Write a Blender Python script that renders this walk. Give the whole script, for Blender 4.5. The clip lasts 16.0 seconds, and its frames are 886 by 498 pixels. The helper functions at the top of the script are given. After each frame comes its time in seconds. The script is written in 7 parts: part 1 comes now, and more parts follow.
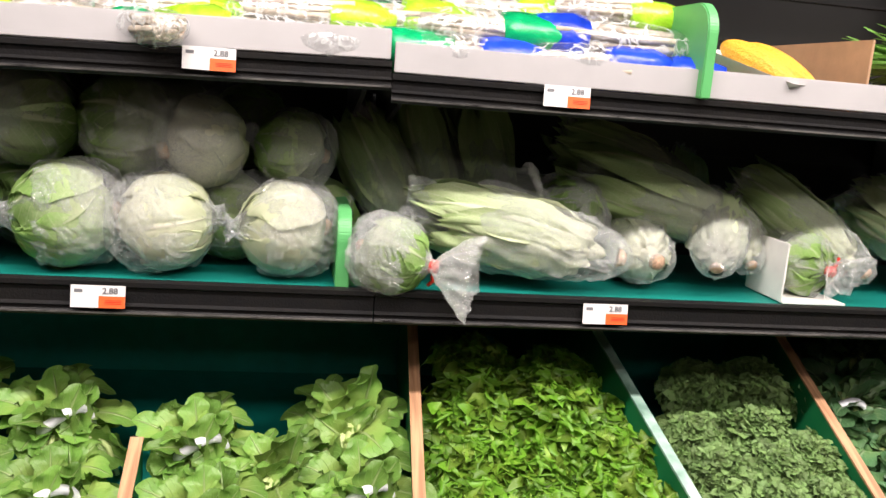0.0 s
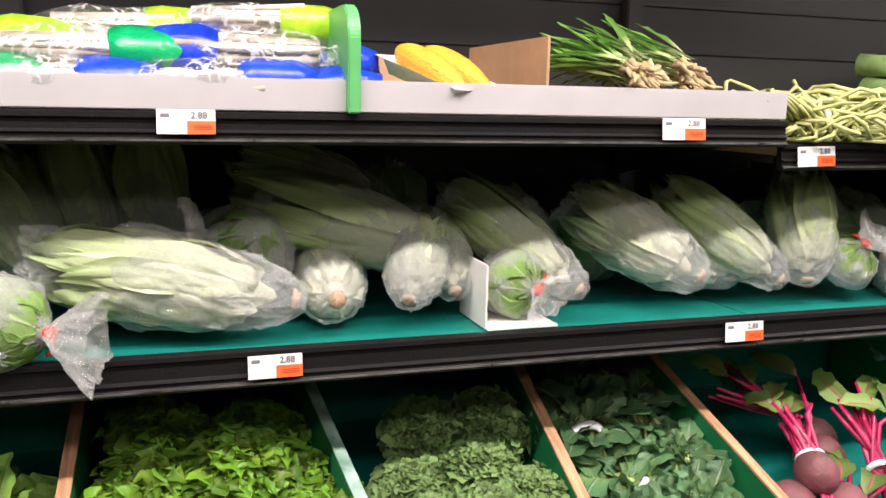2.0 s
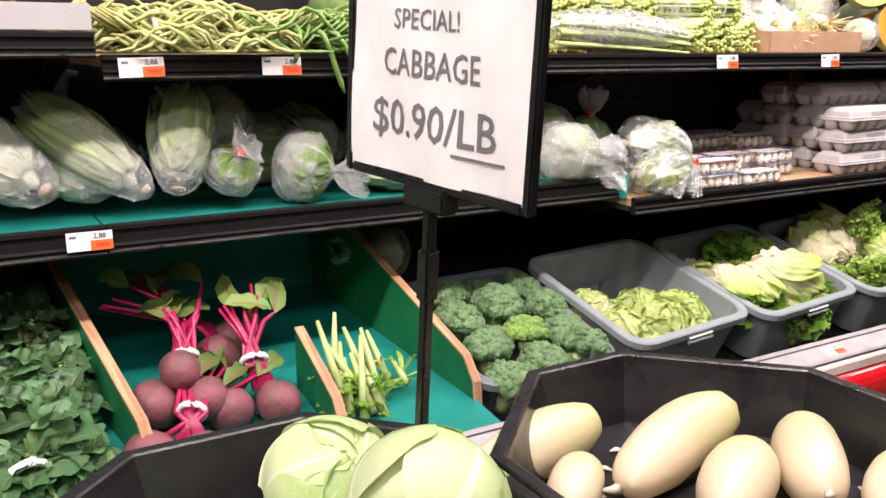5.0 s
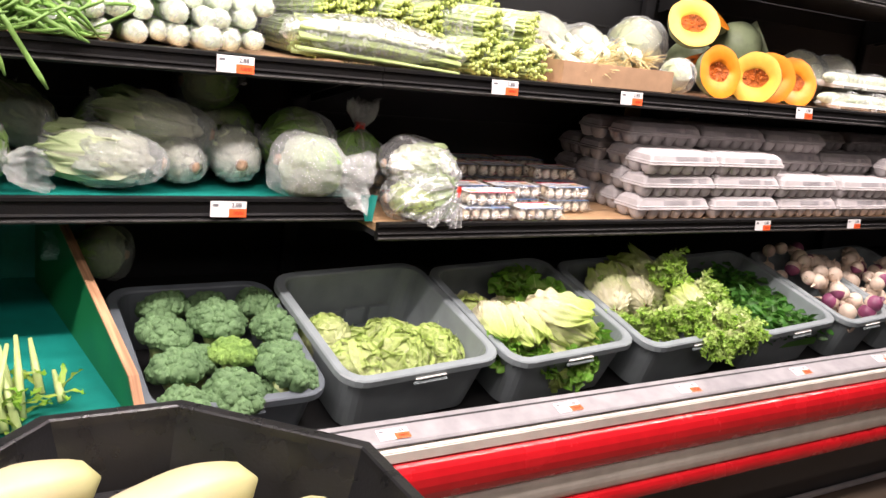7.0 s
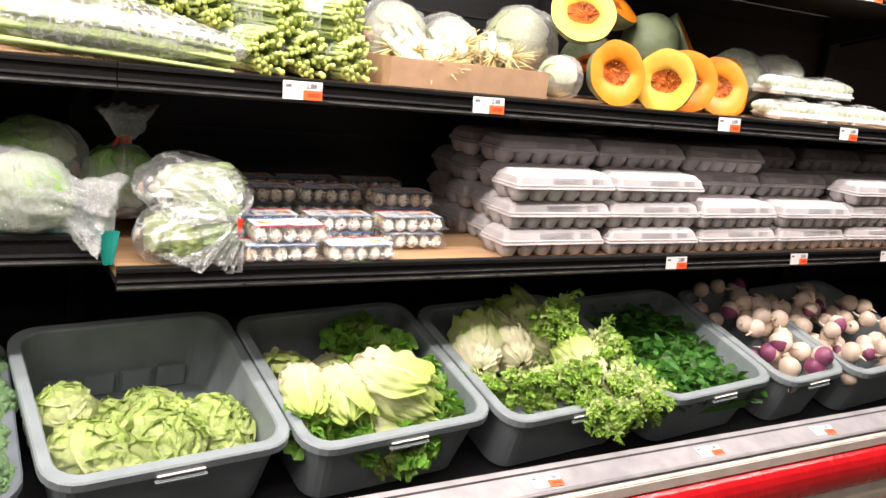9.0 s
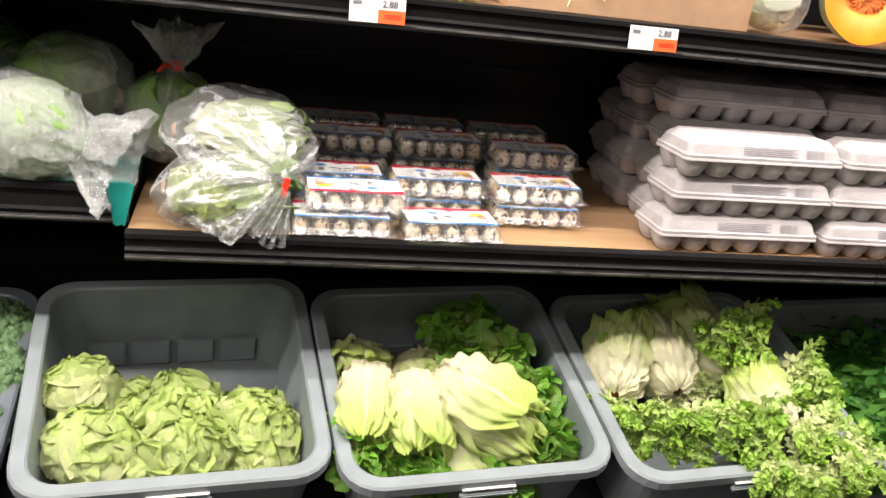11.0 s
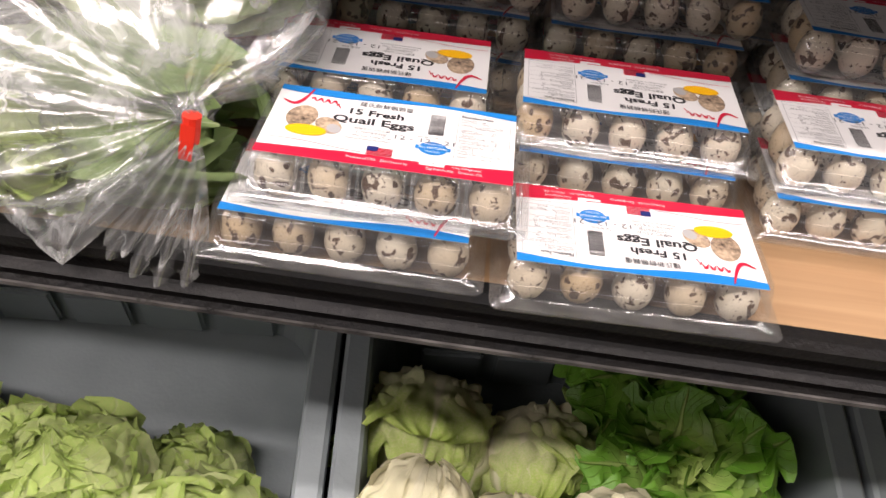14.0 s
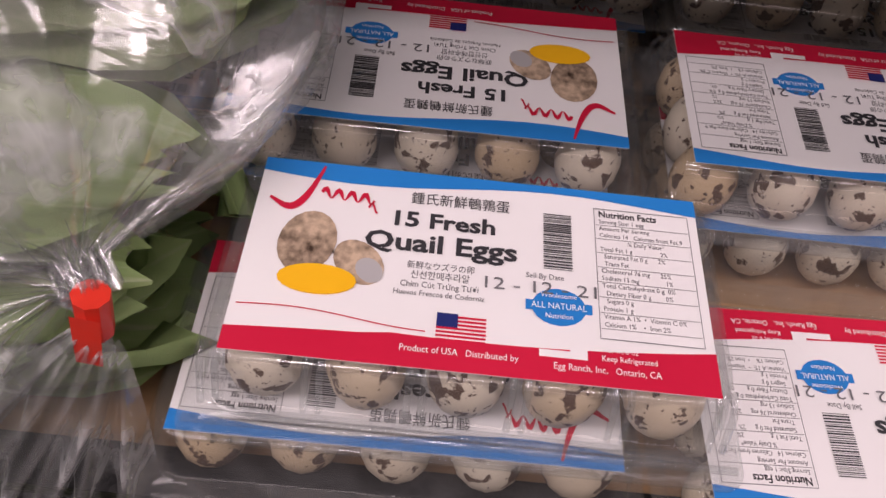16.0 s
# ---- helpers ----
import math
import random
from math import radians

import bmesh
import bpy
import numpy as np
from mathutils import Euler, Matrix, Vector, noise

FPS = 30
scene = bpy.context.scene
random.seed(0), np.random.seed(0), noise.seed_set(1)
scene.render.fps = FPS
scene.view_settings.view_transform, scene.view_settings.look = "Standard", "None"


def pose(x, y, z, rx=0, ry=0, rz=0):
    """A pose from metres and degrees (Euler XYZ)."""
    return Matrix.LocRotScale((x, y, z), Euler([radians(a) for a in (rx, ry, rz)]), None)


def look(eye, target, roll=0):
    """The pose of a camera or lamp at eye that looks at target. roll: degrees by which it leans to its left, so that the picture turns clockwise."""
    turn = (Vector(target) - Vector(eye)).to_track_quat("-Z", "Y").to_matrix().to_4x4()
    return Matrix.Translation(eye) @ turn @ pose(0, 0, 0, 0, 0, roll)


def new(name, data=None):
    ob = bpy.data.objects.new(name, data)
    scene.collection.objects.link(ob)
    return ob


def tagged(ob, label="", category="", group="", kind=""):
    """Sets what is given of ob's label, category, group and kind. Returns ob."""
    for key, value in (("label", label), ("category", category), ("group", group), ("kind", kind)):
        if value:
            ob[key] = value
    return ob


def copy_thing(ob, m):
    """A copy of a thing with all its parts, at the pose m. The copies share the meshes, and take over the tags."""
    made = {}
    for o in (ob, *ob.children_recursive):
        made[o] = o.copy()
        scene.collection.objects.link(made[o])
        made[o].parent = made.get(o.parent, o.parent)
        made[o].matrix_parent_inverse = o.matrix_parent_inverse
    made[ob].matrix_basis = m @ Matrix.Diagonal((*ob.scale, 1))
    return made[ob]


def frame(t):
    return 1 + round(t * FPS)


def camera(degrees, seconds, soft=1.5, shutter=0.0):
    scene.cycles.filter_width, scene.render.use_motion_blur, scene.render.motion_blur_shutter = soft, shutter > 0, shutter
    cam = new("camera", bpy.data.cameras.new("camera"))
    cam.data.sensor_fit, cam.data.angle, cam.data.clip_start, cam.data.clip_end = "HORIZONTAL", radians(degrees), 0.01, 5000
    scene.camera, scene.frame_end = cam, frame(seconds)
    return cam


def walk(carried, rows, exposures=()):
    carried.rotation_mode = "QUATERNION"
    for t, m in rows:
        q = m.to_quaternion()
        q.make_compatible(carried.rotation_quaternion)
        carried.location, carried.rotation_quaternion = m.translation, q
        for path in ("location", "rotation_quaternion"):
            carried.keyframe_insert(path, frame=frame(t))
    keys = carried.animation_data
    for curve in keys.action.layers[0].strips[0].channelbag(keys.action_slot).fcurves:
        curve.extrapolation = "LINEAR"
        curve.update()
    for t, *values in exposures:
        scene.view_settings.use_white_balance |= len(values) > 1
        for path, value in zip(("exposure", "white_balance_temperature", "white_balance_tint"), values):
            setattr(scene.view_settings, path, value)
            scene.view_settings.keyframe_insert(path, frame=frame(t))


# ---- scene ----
cam = camera(54.3, 16.0)
PATH = [
    (0, (-0.146, 0.068, 1.31), (0.217, 2.0, 0.942), 4.7),
    (0.5, (-0.043, 0.164, 1.325), (0.365, 2.091, 0.975), 4.5),
    (1, (0.057, 0.22, 1.344), (0.548, 2.125, 0.984), 4.2),
    (1.5, (0.155, 0.223, 1.349), (0.698, 2.114, 0.991), 3.6),
    (2, (0.233, 0.174, 1.342), (0.854, 2.046, 1.007), 1.2),
    (2.5, (0.351, 0.084, 1.352), (0.964, 1.957, 1.011), -0.2),
    (3, (0.434, 0.019, 1.397), (1.155, 1.833, 0.959), 0.0),
    (3.5, (0.556, -0.109, 1.335), (1.363, 1.675, 0.929), -1.0),
    (4, (0.662, -0.163, 1.326), (1.575, 1.562, 0.888), -2.1),
    (4.5, (0.815, -0.206, 1.306), (1.78, 1.485, 0.847), -2.0),
    (5, (0.975, -0.227, 1.305), (1.958, 1.453, 0.844), 0.2),
    (7.5, (1.696, -0.385, 1.368), (2.733, 1.259, 0.898), 7.0),
    (8, (1.862, -0.339, 1.348), (2.895, 1.32, 0.922), 6.6),
    (10.3, (2.486, 0.037, 1.398), (3.215, 1.806, 0.817), 6.6),
    (10.5, (2.513, 0.067, 1.388), (3.164, 1.855, 0.771), 6.6),
    (11, (2.594, 0.161, 1.378), (3.056, 1.982, 0.689), 7.3),
    (11.5, (2.639, 0.307, 1.354), (3.037, 2.143, 0.666), 7.3),
    (12, (2.706, 0.456, 1.348), (3.002, 2.29, 0.605), 5.8),
    (12.5, (2.751, 0.591, 1.329), (2.993, 2.398, 0.507), 5.4),
    (13, (2.787, 0.712, 1.288), (2.937, 2.494, 0.392), 5.5),
    (13.5, (2.799, 0.852, 1.272), (2.888, 2.527, 0.183), 8.2),
    (14, (2.8, 0.979, 1.268), (2.789, 2.525, 0.0), 7.9),
    (14.5, (2.787, 1.078, 1.26), (2.727, 2.536, -0.107), 6.3),
    (15, (2.761, 1.156, 1.241), (2.753, 2.532, -0.21), 6.8),
    (15.5, (2.751, 1.204, 1.223), (2.775, 2.511, -0.291), 7.2),
    (16, (2.742, 1.234, 1.213), (2.795, 2.481, -0.35), 8.0),
]
walk(cam, [(t, look(eye, target, roll)) for t, eye, target, roll in PATH],
     exposures=[(0.0, 0.0, 6500, 13), (3.0, -0.04, 6450, 18), (5.0, -0.06, 6450, 20), (8.0, 0.06, 6500, 14), (10.5, 0.02, 6500, 10), (12.5, -0.25, 6500, 12), (13.5, -0.48, 6500, 14), (14.5, -0.8, 6450, 18), (15.0, -1.05, 6450, 22), (16.0, -1.64, 6450, 29)])

# ---------------- world and light ----------------
FLOOR = 0.12
world = bpy.data.worlds.new("store_world")
world.use_nodes = True
scene.world = world
world.node_tree.nodes["Background"].inputs[0].default_value = (0.9, 0.95, 1.0, 1)
world.node_tree.nodes["Background"].inputs[1].default_value = 0.02


def strip_lamp(name, x, y, z, sx, sy, watts, tilt=0.0, colour=(1, 0.905, 0.85)):
    d = bpy.data.lights.new(name, "AREA")
    d.shape, d.size, d.size_y, d.energy, d.color = "RECTANGLE", sx, sy, watts, colour
    ob = new(name, d)
    ob.matrix_world = pose(x, y, z, tilt, 0, 0)
    return tagged(ob, "white fluorescent tube light above the produce case", "light", kind="structure")


strip_lamp("canopy_light", -0.1, 1.10, 2.245, 4.0, 0.05, 8, 6)
strip_lamp("canopy_light", 4.0, 1.10, 2.245, 4.0, 0.05, 56, 6)
strip_lamp("ceiling_light", 0.25, 0.30, 2.90, 4.7, 0.12, 170, 18)
strip_lamp("ceiling_light", 4.1, 0.50, 2.90, 3.8, 0.12, 52, 18)
strip_lamp("ceiling_light", 0.0, -0.9, 2.95, 3.6, 0.5, 52, 8)
strip_lamp("ceiling_light", 1.9, -3.0, 2.95, 7.0, 0.5, 34, 8)

# ---------------- materials ----------------
MATS = {}


def nodes_of(name):
    m = bpy.data.materials.new(name)
    m.use_nodes = True
    nt = m.node_tree
    return m, nt, nt.nodes, nt.links, nt.nodes["Principled BSDF"]


def mat(name, col, rough=0.5, metal=0.0, var=0.12, scale=25.0, bump=0.15, bscale=120.0, dist=0.002, spec=0.5, stain=None, coat=0.0):
    """Base colour with grain and stains at two scales, and fine relief."""
    if name in MATS:
        return MATS[name]
    m, nt, nd, lk, b = nodes_of(name)
    tc = nd.new("ShaderNodeTexCoord")
    n1 = nd.new("ShaderNodeTexNoise"); n1.inputs["Scale"].default_value = scale; n1.inputs["Detail"].default_value = 6
    n2 = nd.new("ShaderNodeTexNoise"); n2.inputs["Scale"].default_value = scale / 6; n2.inputs["Detail"].default_value = 3
    lk.new(tc.outputs["Object"], n1.inputs["Vector"]); lk.new(tc.outputs["Object"], n2.inputs["Vector"])
    mx = nd.new("ShaderNodeMix"); mx.data_type = "RGBA"
    dark = tuple(c * (1 - var * 1.6) for c in col) if stain is None else stain
    lite = tuple(min(1, c * (1 + var)) for c in col)
    mx.inputs["A"].default_value = (*dark, 1); mx.inputs["B"].default_value = (*lite, 1)
    ad = nd.new("ShaderNodeMath"); ad.operation = "ADD"
    lk.new(n1.outputs["Fac"], ad.inputs[0]); lk.new(n2.outputs["Fac"], ad.inputs[1])
    rp = nd.new("ShaderNodeMapRange"); rp.inputs["From Min"].default_value = 0.7; rp.inputs["From Max"].default_value = 1.2
    lk.new(ad.outputs[0], rp.inputs["Value"]); lk.new(rp.outputs["Result"], mx.inputs["Factor"])
    lk.new(mx.outputs["Result"], b.inputs["Base Color"])
    rr = nd.new("ShaderNodeMapRange"); rr.inputs["To Min"].default_value = max(0.02, rough - 0.1); rr.inputs["To Max"].default_value = min(1, rough + 0.12)
    lk.new(n1.outputs["Fac"], rr.inputs["Value"]); lk.new(rr.outputs["Result"], b.inputs["Roughness"])
    b.inputs["Metallic"].default_value = metal
    b.inputs["Specular IOR Level"].default_value = spec
    b.inputs["Coat Weight"].default_value = coat
    if bump:
        n3 = nd.new("ShaderNodeTexNoise"); n3.inputs["Scale"].default_value = bscale; n3.inputs["Detail"].default_value = 4
        lk.new(tc.outputs["Object"], n3.inputs["Vector"])
        bp = nd.new("ShaderNodeBump"); bp.inputs["Strength"].default_value = bump; bp.inputs["Distance"].default_value = dist
        lk.new(n3.outputs["Fac"], bp.inputs["Height"]); lk.new(bp.outputs["Normal"], b.inputs["Normal"])
    MATS[name] = m
    return m


def leaf_mat(name, base, tip, vein=None, rough=0.42, start=0.1, end=0.75, var=0.35, bump=0.5, bscale=90.0, rib=0.09, side=0.25):
    """Leaf: colour runs from the stalk end to the tip, with a paler midrib and blotches."""
    if name in MATS:
        return MATS[name]
    m, nt, nd, lk, b = nodes_of(name)
    uv = nd.new("ShaderNodeTexCoord"); sp = nd.new("ShaderNodeSeparateXYZ"); lk.new(uv.outputs["UV"], sp.inputs[0])
    rp = nd.new("ShaderNodeMapRange"); rp.inputs["From Min"].default_value = start; rp.inputs["From Max"].default_value = end
    nz = nd.new("ShaderNodeTexNoise"); nz.inputs["Scale"].default_value = 22; nz.inputs["Detail"].default_value = 5
    lk.new(uv.outputs["Object"], nz.inputs["Vector"])
    sc = nd.new("ShaderNodeMath"); sc.operation = "MULTIPLY_ADD"; sc.inputs[1].default_value = 0.5; sc.inputs[2].default_value = -0.25
    lk.new(nz.outputs["Fac"], sc.inputs[0])
    ad = nd.new("ShaderNodeMath"); lk.new(sp.outputs["X"], ad.inputs[0]); lk.new(sc.outputs[0], ad.inputs[1]); lk.new(ad.outputs[0], rp.inputs["Value"])
    mx = nd.new("ShaderNodeMix"); mx.data_type = "RGBA"
    mx.inputs["A"].default_value = (*base, 1); mx.inputs["B"].default_value = (*tip, 1)
    lk.new(rp.outputs["Result"], mx.inputs["Factor"])
    geo = nd.new("ShaderNodeNewGeometry")
    hs = nd.new("ShaderNodeHueSaturation")
    r2 = nd.new("ShaderNodeMapRange"); r2.inputs["To Min"].default_value = 1 - var; r2.inputs["To Max"].default_value = 1 + var
    oi = nd.new("ShaderNodeObjectInfo"); sm = nd.new("ShaderNodeMath"); fr = nd.new("ShaderNodeMath"); fr.operation = "FRACT"
    lk.new(geo.outputs["Random Per Island"], sm.inputs[0]); lk.new(oi.outputs["Random"], sm.inputs[1]); lk.new(sm.outputs[0], fr.inputs[0])
    lk.new(fr.outputs[0], r2.inputs["Value"]); lk.new(r2.outputs["Result"], hs.inputs["Value"])
    r3 = nd.new("ShaderNodeMapRange"); r3.inputs["To Min"].default_value = 0.485; r3.inputs["To Max"].default_value = 0.515
    lk.new(nz.outputs["Fac"], r3.inputs["Value"]); lk.new(r3.outputs["Result"], hs.inputs["Hue"])
    lk.new(mx.outputs["Result"], hs.inputs["Color"])
    v = nd.new("ShaderNodeMath"); v.operation = "ABSOLUTE"
    v0 = nd.new("ShaderNodeMath"); v0.operation = "SUBTRACT"; v0.inputs[1].default_value = 0.5
    lk.new(sp.outputs["Y"], v0.inputs[0]); lk.new(v0.outputs[0], v.inputs[0])
    # side veins fan out from the midrib
    sv = nd.new("ShaderNodeMath"); sv.operation = "MULTIPLY_ADD"; sv.inputs[1].default_value = -0.9
    lk.new(v.outputs[0], sv.inputs[0]); lk.new(sp.outputs["X"], sv.inputs[2])
    ss = nd.new("ShaderNodeMath"); ss.operation = "MULTIPLY"; ss.inputs[1].default_value = 44.0
    lk.new(sv.outputs[0], ss.inputs[0])
    sn = nd.new("ShaderNodeMath"); sn.operation = "SINE"; lk.new(ss.outputs[0], sn.inputs[0])
    vr = nd.new("ShaderNodeMapRange"); vr.inputs["From Min"].default_value = 0.93; vr.inputs["From Max"].default_value = 1.0; vr.inputs["To Max"].default_value = side
    lk.new(sn.outputs[0], vr.inputs["Value"])
    mr = nd.new("ShaderNodeMapRange"); mr.inputs["From Min"].default_value = rib * 0.5 + 0.015; mr.inputs["From Max"].default_value = rib * 0.5 - 0.015; mr.inputs["To Max"].default_value = 0.8
    rw = nd.new("ShaderNodeMath"); rw.operation = "MULTIPLY_ADD"; rw.inputs[1].default_value = rib * 0.45
    lk.new(sp.outputs["X"], rw.inputs[0]); lk.new(v.outputs[0], rw.inputs[2]); lk.new(rw.outputs[0], mr.inputs["Value"])
    mm = nd.new("ShaderNodeMath"); mm.operation = "MAXIMUM"; lk.new(vr.outputs["Result"], mm.inputs[0]); lk.new(mr.outputs["Result"], mm.inputs[1])
    m2 = nd.new("ShaderNodeMix"); m2.data_type = "RGBA"
    vc = vein or tuple(min(1, c * 1.7 + 0.06) for c in tip)
    m2.inputs["B"].default_value = (*vc, 1)
    lk.new(mm.outputs[0], m2.inputs["Factor"]); lk.new(hs.outputs["Color"], m2.inputs["A"])
    lk.new(m2.outputs["Result"], b.inputs["Base Color"])
    b.inputs["Roughness"].default_value = rough
    n3 = nd.new("ShaderNodeTexNoise"); n3.inputs["Scale"].default_value = bscale; n3.inputs["Detail"].default_value = 4
    lk.new(uv.outputs["Object"], n3.inputs["Vector"])
    hh = nd.new("ShaderNodeMath"); lk.new(n3.outputs["Fac"], hh.inputs[0]); lk.new(mm.outputs[0], hh.inputs[1])
    bp = nd.new("ShaderNodeBump"); bp.inputs["Strength"].default_value = bump; bp.inputs["Distance"].default_value = 0.003
    lk.new(hh.outputs[0], bp.inputs["Height"]); lk.new(bp.outputs["Normal"], b.inputs["Normal"])
    tr = nd.new("ShaderNodeBsdfTranslucent"); lk.new(m2.outputs["Result"], tr.inputs["Color"])
    ms = nd.new("ShaderNodeMixShader"); ms.inputs[0].default_value = 0.26
    lk.new(b.outputs[0], ms.inputs[1]); lk.new(tr.outputs[0], ms.inputs[2])
    lk.new(ms.outputs[0], nd["Material Output"].inputs["Surface"])
    MATS[name] = m
    return m


def film_mat(name, haze=0.10, painted_glint=0.5, scale=28.0, tint=(0.9, 0.93, 0.92), gloss=0.16, rough=0.13, crease=0.7):
    """Thin clear plastic film: mostly see-through, crease highlights painted in as white diffuse lines, with sharp
    glossy glints.
    """
    if name in MATS:
        return MATS[name]
    m, nt, nd, lk, b = nodes_of(name)
    nd.remove(b)
    tc = nd.new("ShaderNodeTexCoord")
    nz = nd.new("ShaderNodeTexNoise"); nz.inputs["Scale"].default_value = scale; nz.inputs["Detail"].default_value = 5; nz.inputs["Distortion"].default_value = 1.2
    lk.new(tc.outputs["Object"], nz.inputs["Vector"])
    # thin ridges where the noise crosses its middle carry the painted white highlight
    s0 = nd.new("ShaderNodeMath"); s0.operation = "SUBTRACT"; s0.inputs[1].default_value = 0.5; lk.new(nz.outputs["Fac"], s0.inputs[0])
    s1 = nd.new("ShaderNodeMath"); s1.operation = "ABSOLUTE"; lk.new(s0.outputs[0], s1.inputs[0])
    rp = nd.new("ShaderNodeMapRange"); rp.inputs["From Min"].default_value = 0.05; rp.inputs["From Max"].default_value = 0.0
    rp.inputs["To Min"].default_value = haze; rp.inputs["To Max"].default_value = painted_glint
    lk.new(s1.outputs[0], rp.inputs["Value"])
    df = nd.new("ShaderNodeBsdfDiffuse"); df.inputs["Color"].default_value = (*tint, 1)
    tp = nd.new("ShaderNodeBsdfTransparent"); tp.inputs["Color"].default_value = (0.97, 0.98, 0.98, 1)
    m1 = nd.new("ShaderNodeMixShader"); lk.new(rp.outputs["Result"], m1.inputs[0]); lk.new(tp.outputs[0], m1.inputs[1]); lk.new(df.outputs[0], m1.inputs[2])
    gl = nd.new("ShaderNodeBsdfGlossy"); gl.inputs["Roughness"].default_value = rough
    bp = nd.new("ShaderNodeBump"); bp.inputs["Strength"].default_value = crease; bp.inputs["Distance"].default_value = 0.006
    lk.new(s1.outputs[0], bp.inputs["Height"]); lk.new(bp.outputs["Normal"], gl.inputs["Normal"])
    m2 = nd.new("ShaderNodeMixShader"); m2.inputs[0].default_value = gloss
    lk.new(m1.outputs[0], m2.inputs[1]); lk.new(gl.outputs[0], m2.inputs[2])
    lk.new(m2.outputs[0], nd["Material Output"].inputs["Surface"])
    MATS[name] = m
    return m


def wood_mat(name, a, b_, scale=(3, 60, 60), rough=0.55):
    if name in MATS:
        return MATS[name]
    m, nt, nd, lk, b = nodes_of(name)
    tc = nd.new("ShaderNodeTexCoord"); mp = nd.new("ShaderNodeMapping"); mp.inputs["Scale"].default_value = scale
    nz = nd.new("ShaderNodeTexNoise"); nz.inputs["Scale"].default_value = 1.0; nz.inputs["Detail"].default_value = 7; nz.inputs["Distortion"].default_value = 0.6
    lk.new(tc.outputs["Object"], mp.inputs[0]); lk.new(mp.outputs[0], nz.inputs["Vector"])
    cr = nd.new("ShaderNodeMix"); cr.data_type = "RGBA"; cr.inputs["A"].default_value = (*a, 1); cr.inputs["B"].default_value = (*b_, 1)
    rp = nd.new("ShaderNodeMapRange"); rp.inputs["From Min"].default_value = 0.3; rp.inputs["From Max"].default_value = 0.7
    lk.new(nz.outputs["Fac"], rp.inputs["Value"]); lk.new(rp.outputs["Result"], cr.inputs["Factor"]); lk.new(cr.outputs["Result"], b.inputs["Base Color"])
    b.inputs["Roughness"].default_value = rough
    bp = nd.new("ShaderNodeBump"); bp.inputs["Strength"].default_value = 0.2; bp.inputs["Distance"].default_value = 0.001
    lk.new(nz.outputs["Fac"], bp.inputs["Height"]); lk.new(bp.outputs["Normal"], b.inputs["Normal"])
    MATS[name] = m
    return m


def speckle_mat(name, base, spot, scale=70.0, thr=0.56):
    """Quail eggshell: dark brown blotches of two sizes, other on every egg."""
    if name in MATS:
        return MATS[name]
    m, nt, nd, lk, b = nodes_of(name)
    tc = nd.new("ShaderNodeTexCoord"); oi = nd.new("ShaderNodeObjectInfo")
    ad = nd.new("ShaderNodeVectorMath"); ad.operation = "ADD"
    cb = nd.new("ShaderNodeCombineXYZ")
    ml = nd.new("ShaderNodeMath"); ml.operation = "MULTIPLY"; ml.inputs[1].default_value = 7.0
    lk.new(oi.outputs["Random"], ml.inputs[0]); lk.new(ml.outputs[0], cb.inputs[0]); lk.new(ml.outputs[0], cb.inputs[1])
    lk.new(tc.outputs["Object"], ad.inputs[0]); lk.new(cb.outputs[0], ad.inputs[1])
    fac = []
    for s, t in ((scale, thr), (scale * 3.2, thr + 0.07)):
        nz = nd.new("ShaderNodeTexNoise"); nz.inputs["Scale"].default_value = s; nz.inputs["Detail"].default_value = 4
        lk.new(ad.outputs[0], nz.inputs["Vector"])
        rp = nd.new("ShaderNodeMapRange"); rp.inputs["From Min"].default_value = t; rp.inputs["From Max"].default_value = t + 0.03
        lk.new(nz.outputs["Fac"], rp.inputs["Value"]); fac.append(rp)
    mm = nd.new("ShaderNodeMath"); mm.operation = "MAXIMUM"; lk.new(fac[0].outputs["Result"], mm.inputs[0]); lk.new(fac[1].outputs["Result"], mm.inputs[1])
    bc = nd.new("ShaderNodeMix"); bc.data_type = "RGBA"; bc.inputs["A"].default_value = (*base, 1); bc.inputs["B"].default_value = (0.52, 0.36, 0.19, 1)
    r5 = nd.new("ShaderNodeMapRange"); r5.inputs["From Min"].default_value = 0.55; r5.inputs["From Max"].default_value = 1.0; r5.inputs["To Max"].default_value = 0.8
    lk.new(oi.outputs["Random"], r5.inputs["Value"]); lk.new(r5.outputs["Result"], bc.inputs["Factor"])
    mx = nd.new("ShaderNodeMix"); mx.data_type = "RGBA"; mx.inputs["B"].default_value = (*spot, 1)
    lk.new(bc.outputs["Result"], mx.inputs["A"])
    lk.new(mm.outputs[0], mx.inputs["Factor"]); lk.new(mx.outputs["Result"], b.inputs["Base Color"])
    b.inputs["Roughness"].default_value = 0.45
    MATS[name] = m
    return m


BLACK = mat("black_case_paint", (0.022, 0.022, 0.023), 0.42, 0, 0.3, 9, 0.1, 200)
BACKWALL = mat("dark_case_back", (0.014, 0.015, 0.016), 0.5, 0, 0.25, 5, 0.1, 60)
RAIL = mat("black_price_rail", (0.007, 0.007, 0.0075), 0.4, 0, 0.5, 60, 0.5, 240, spec=0.16, stain=(0.014, 0.013, 0.012))
RAILCLEAR = mat("worn_rail_edge", (0.085, 0.08, 0.075), 0.3, 0, 0.5, 40, 0.3, 200, stain=(0.012, 0.012, 0.012))
TEAL = mat("teal_shelf_liner", (0.0, 0.19, 0.155), 0.5, 0, 0.12, 30, 0.2, 250)
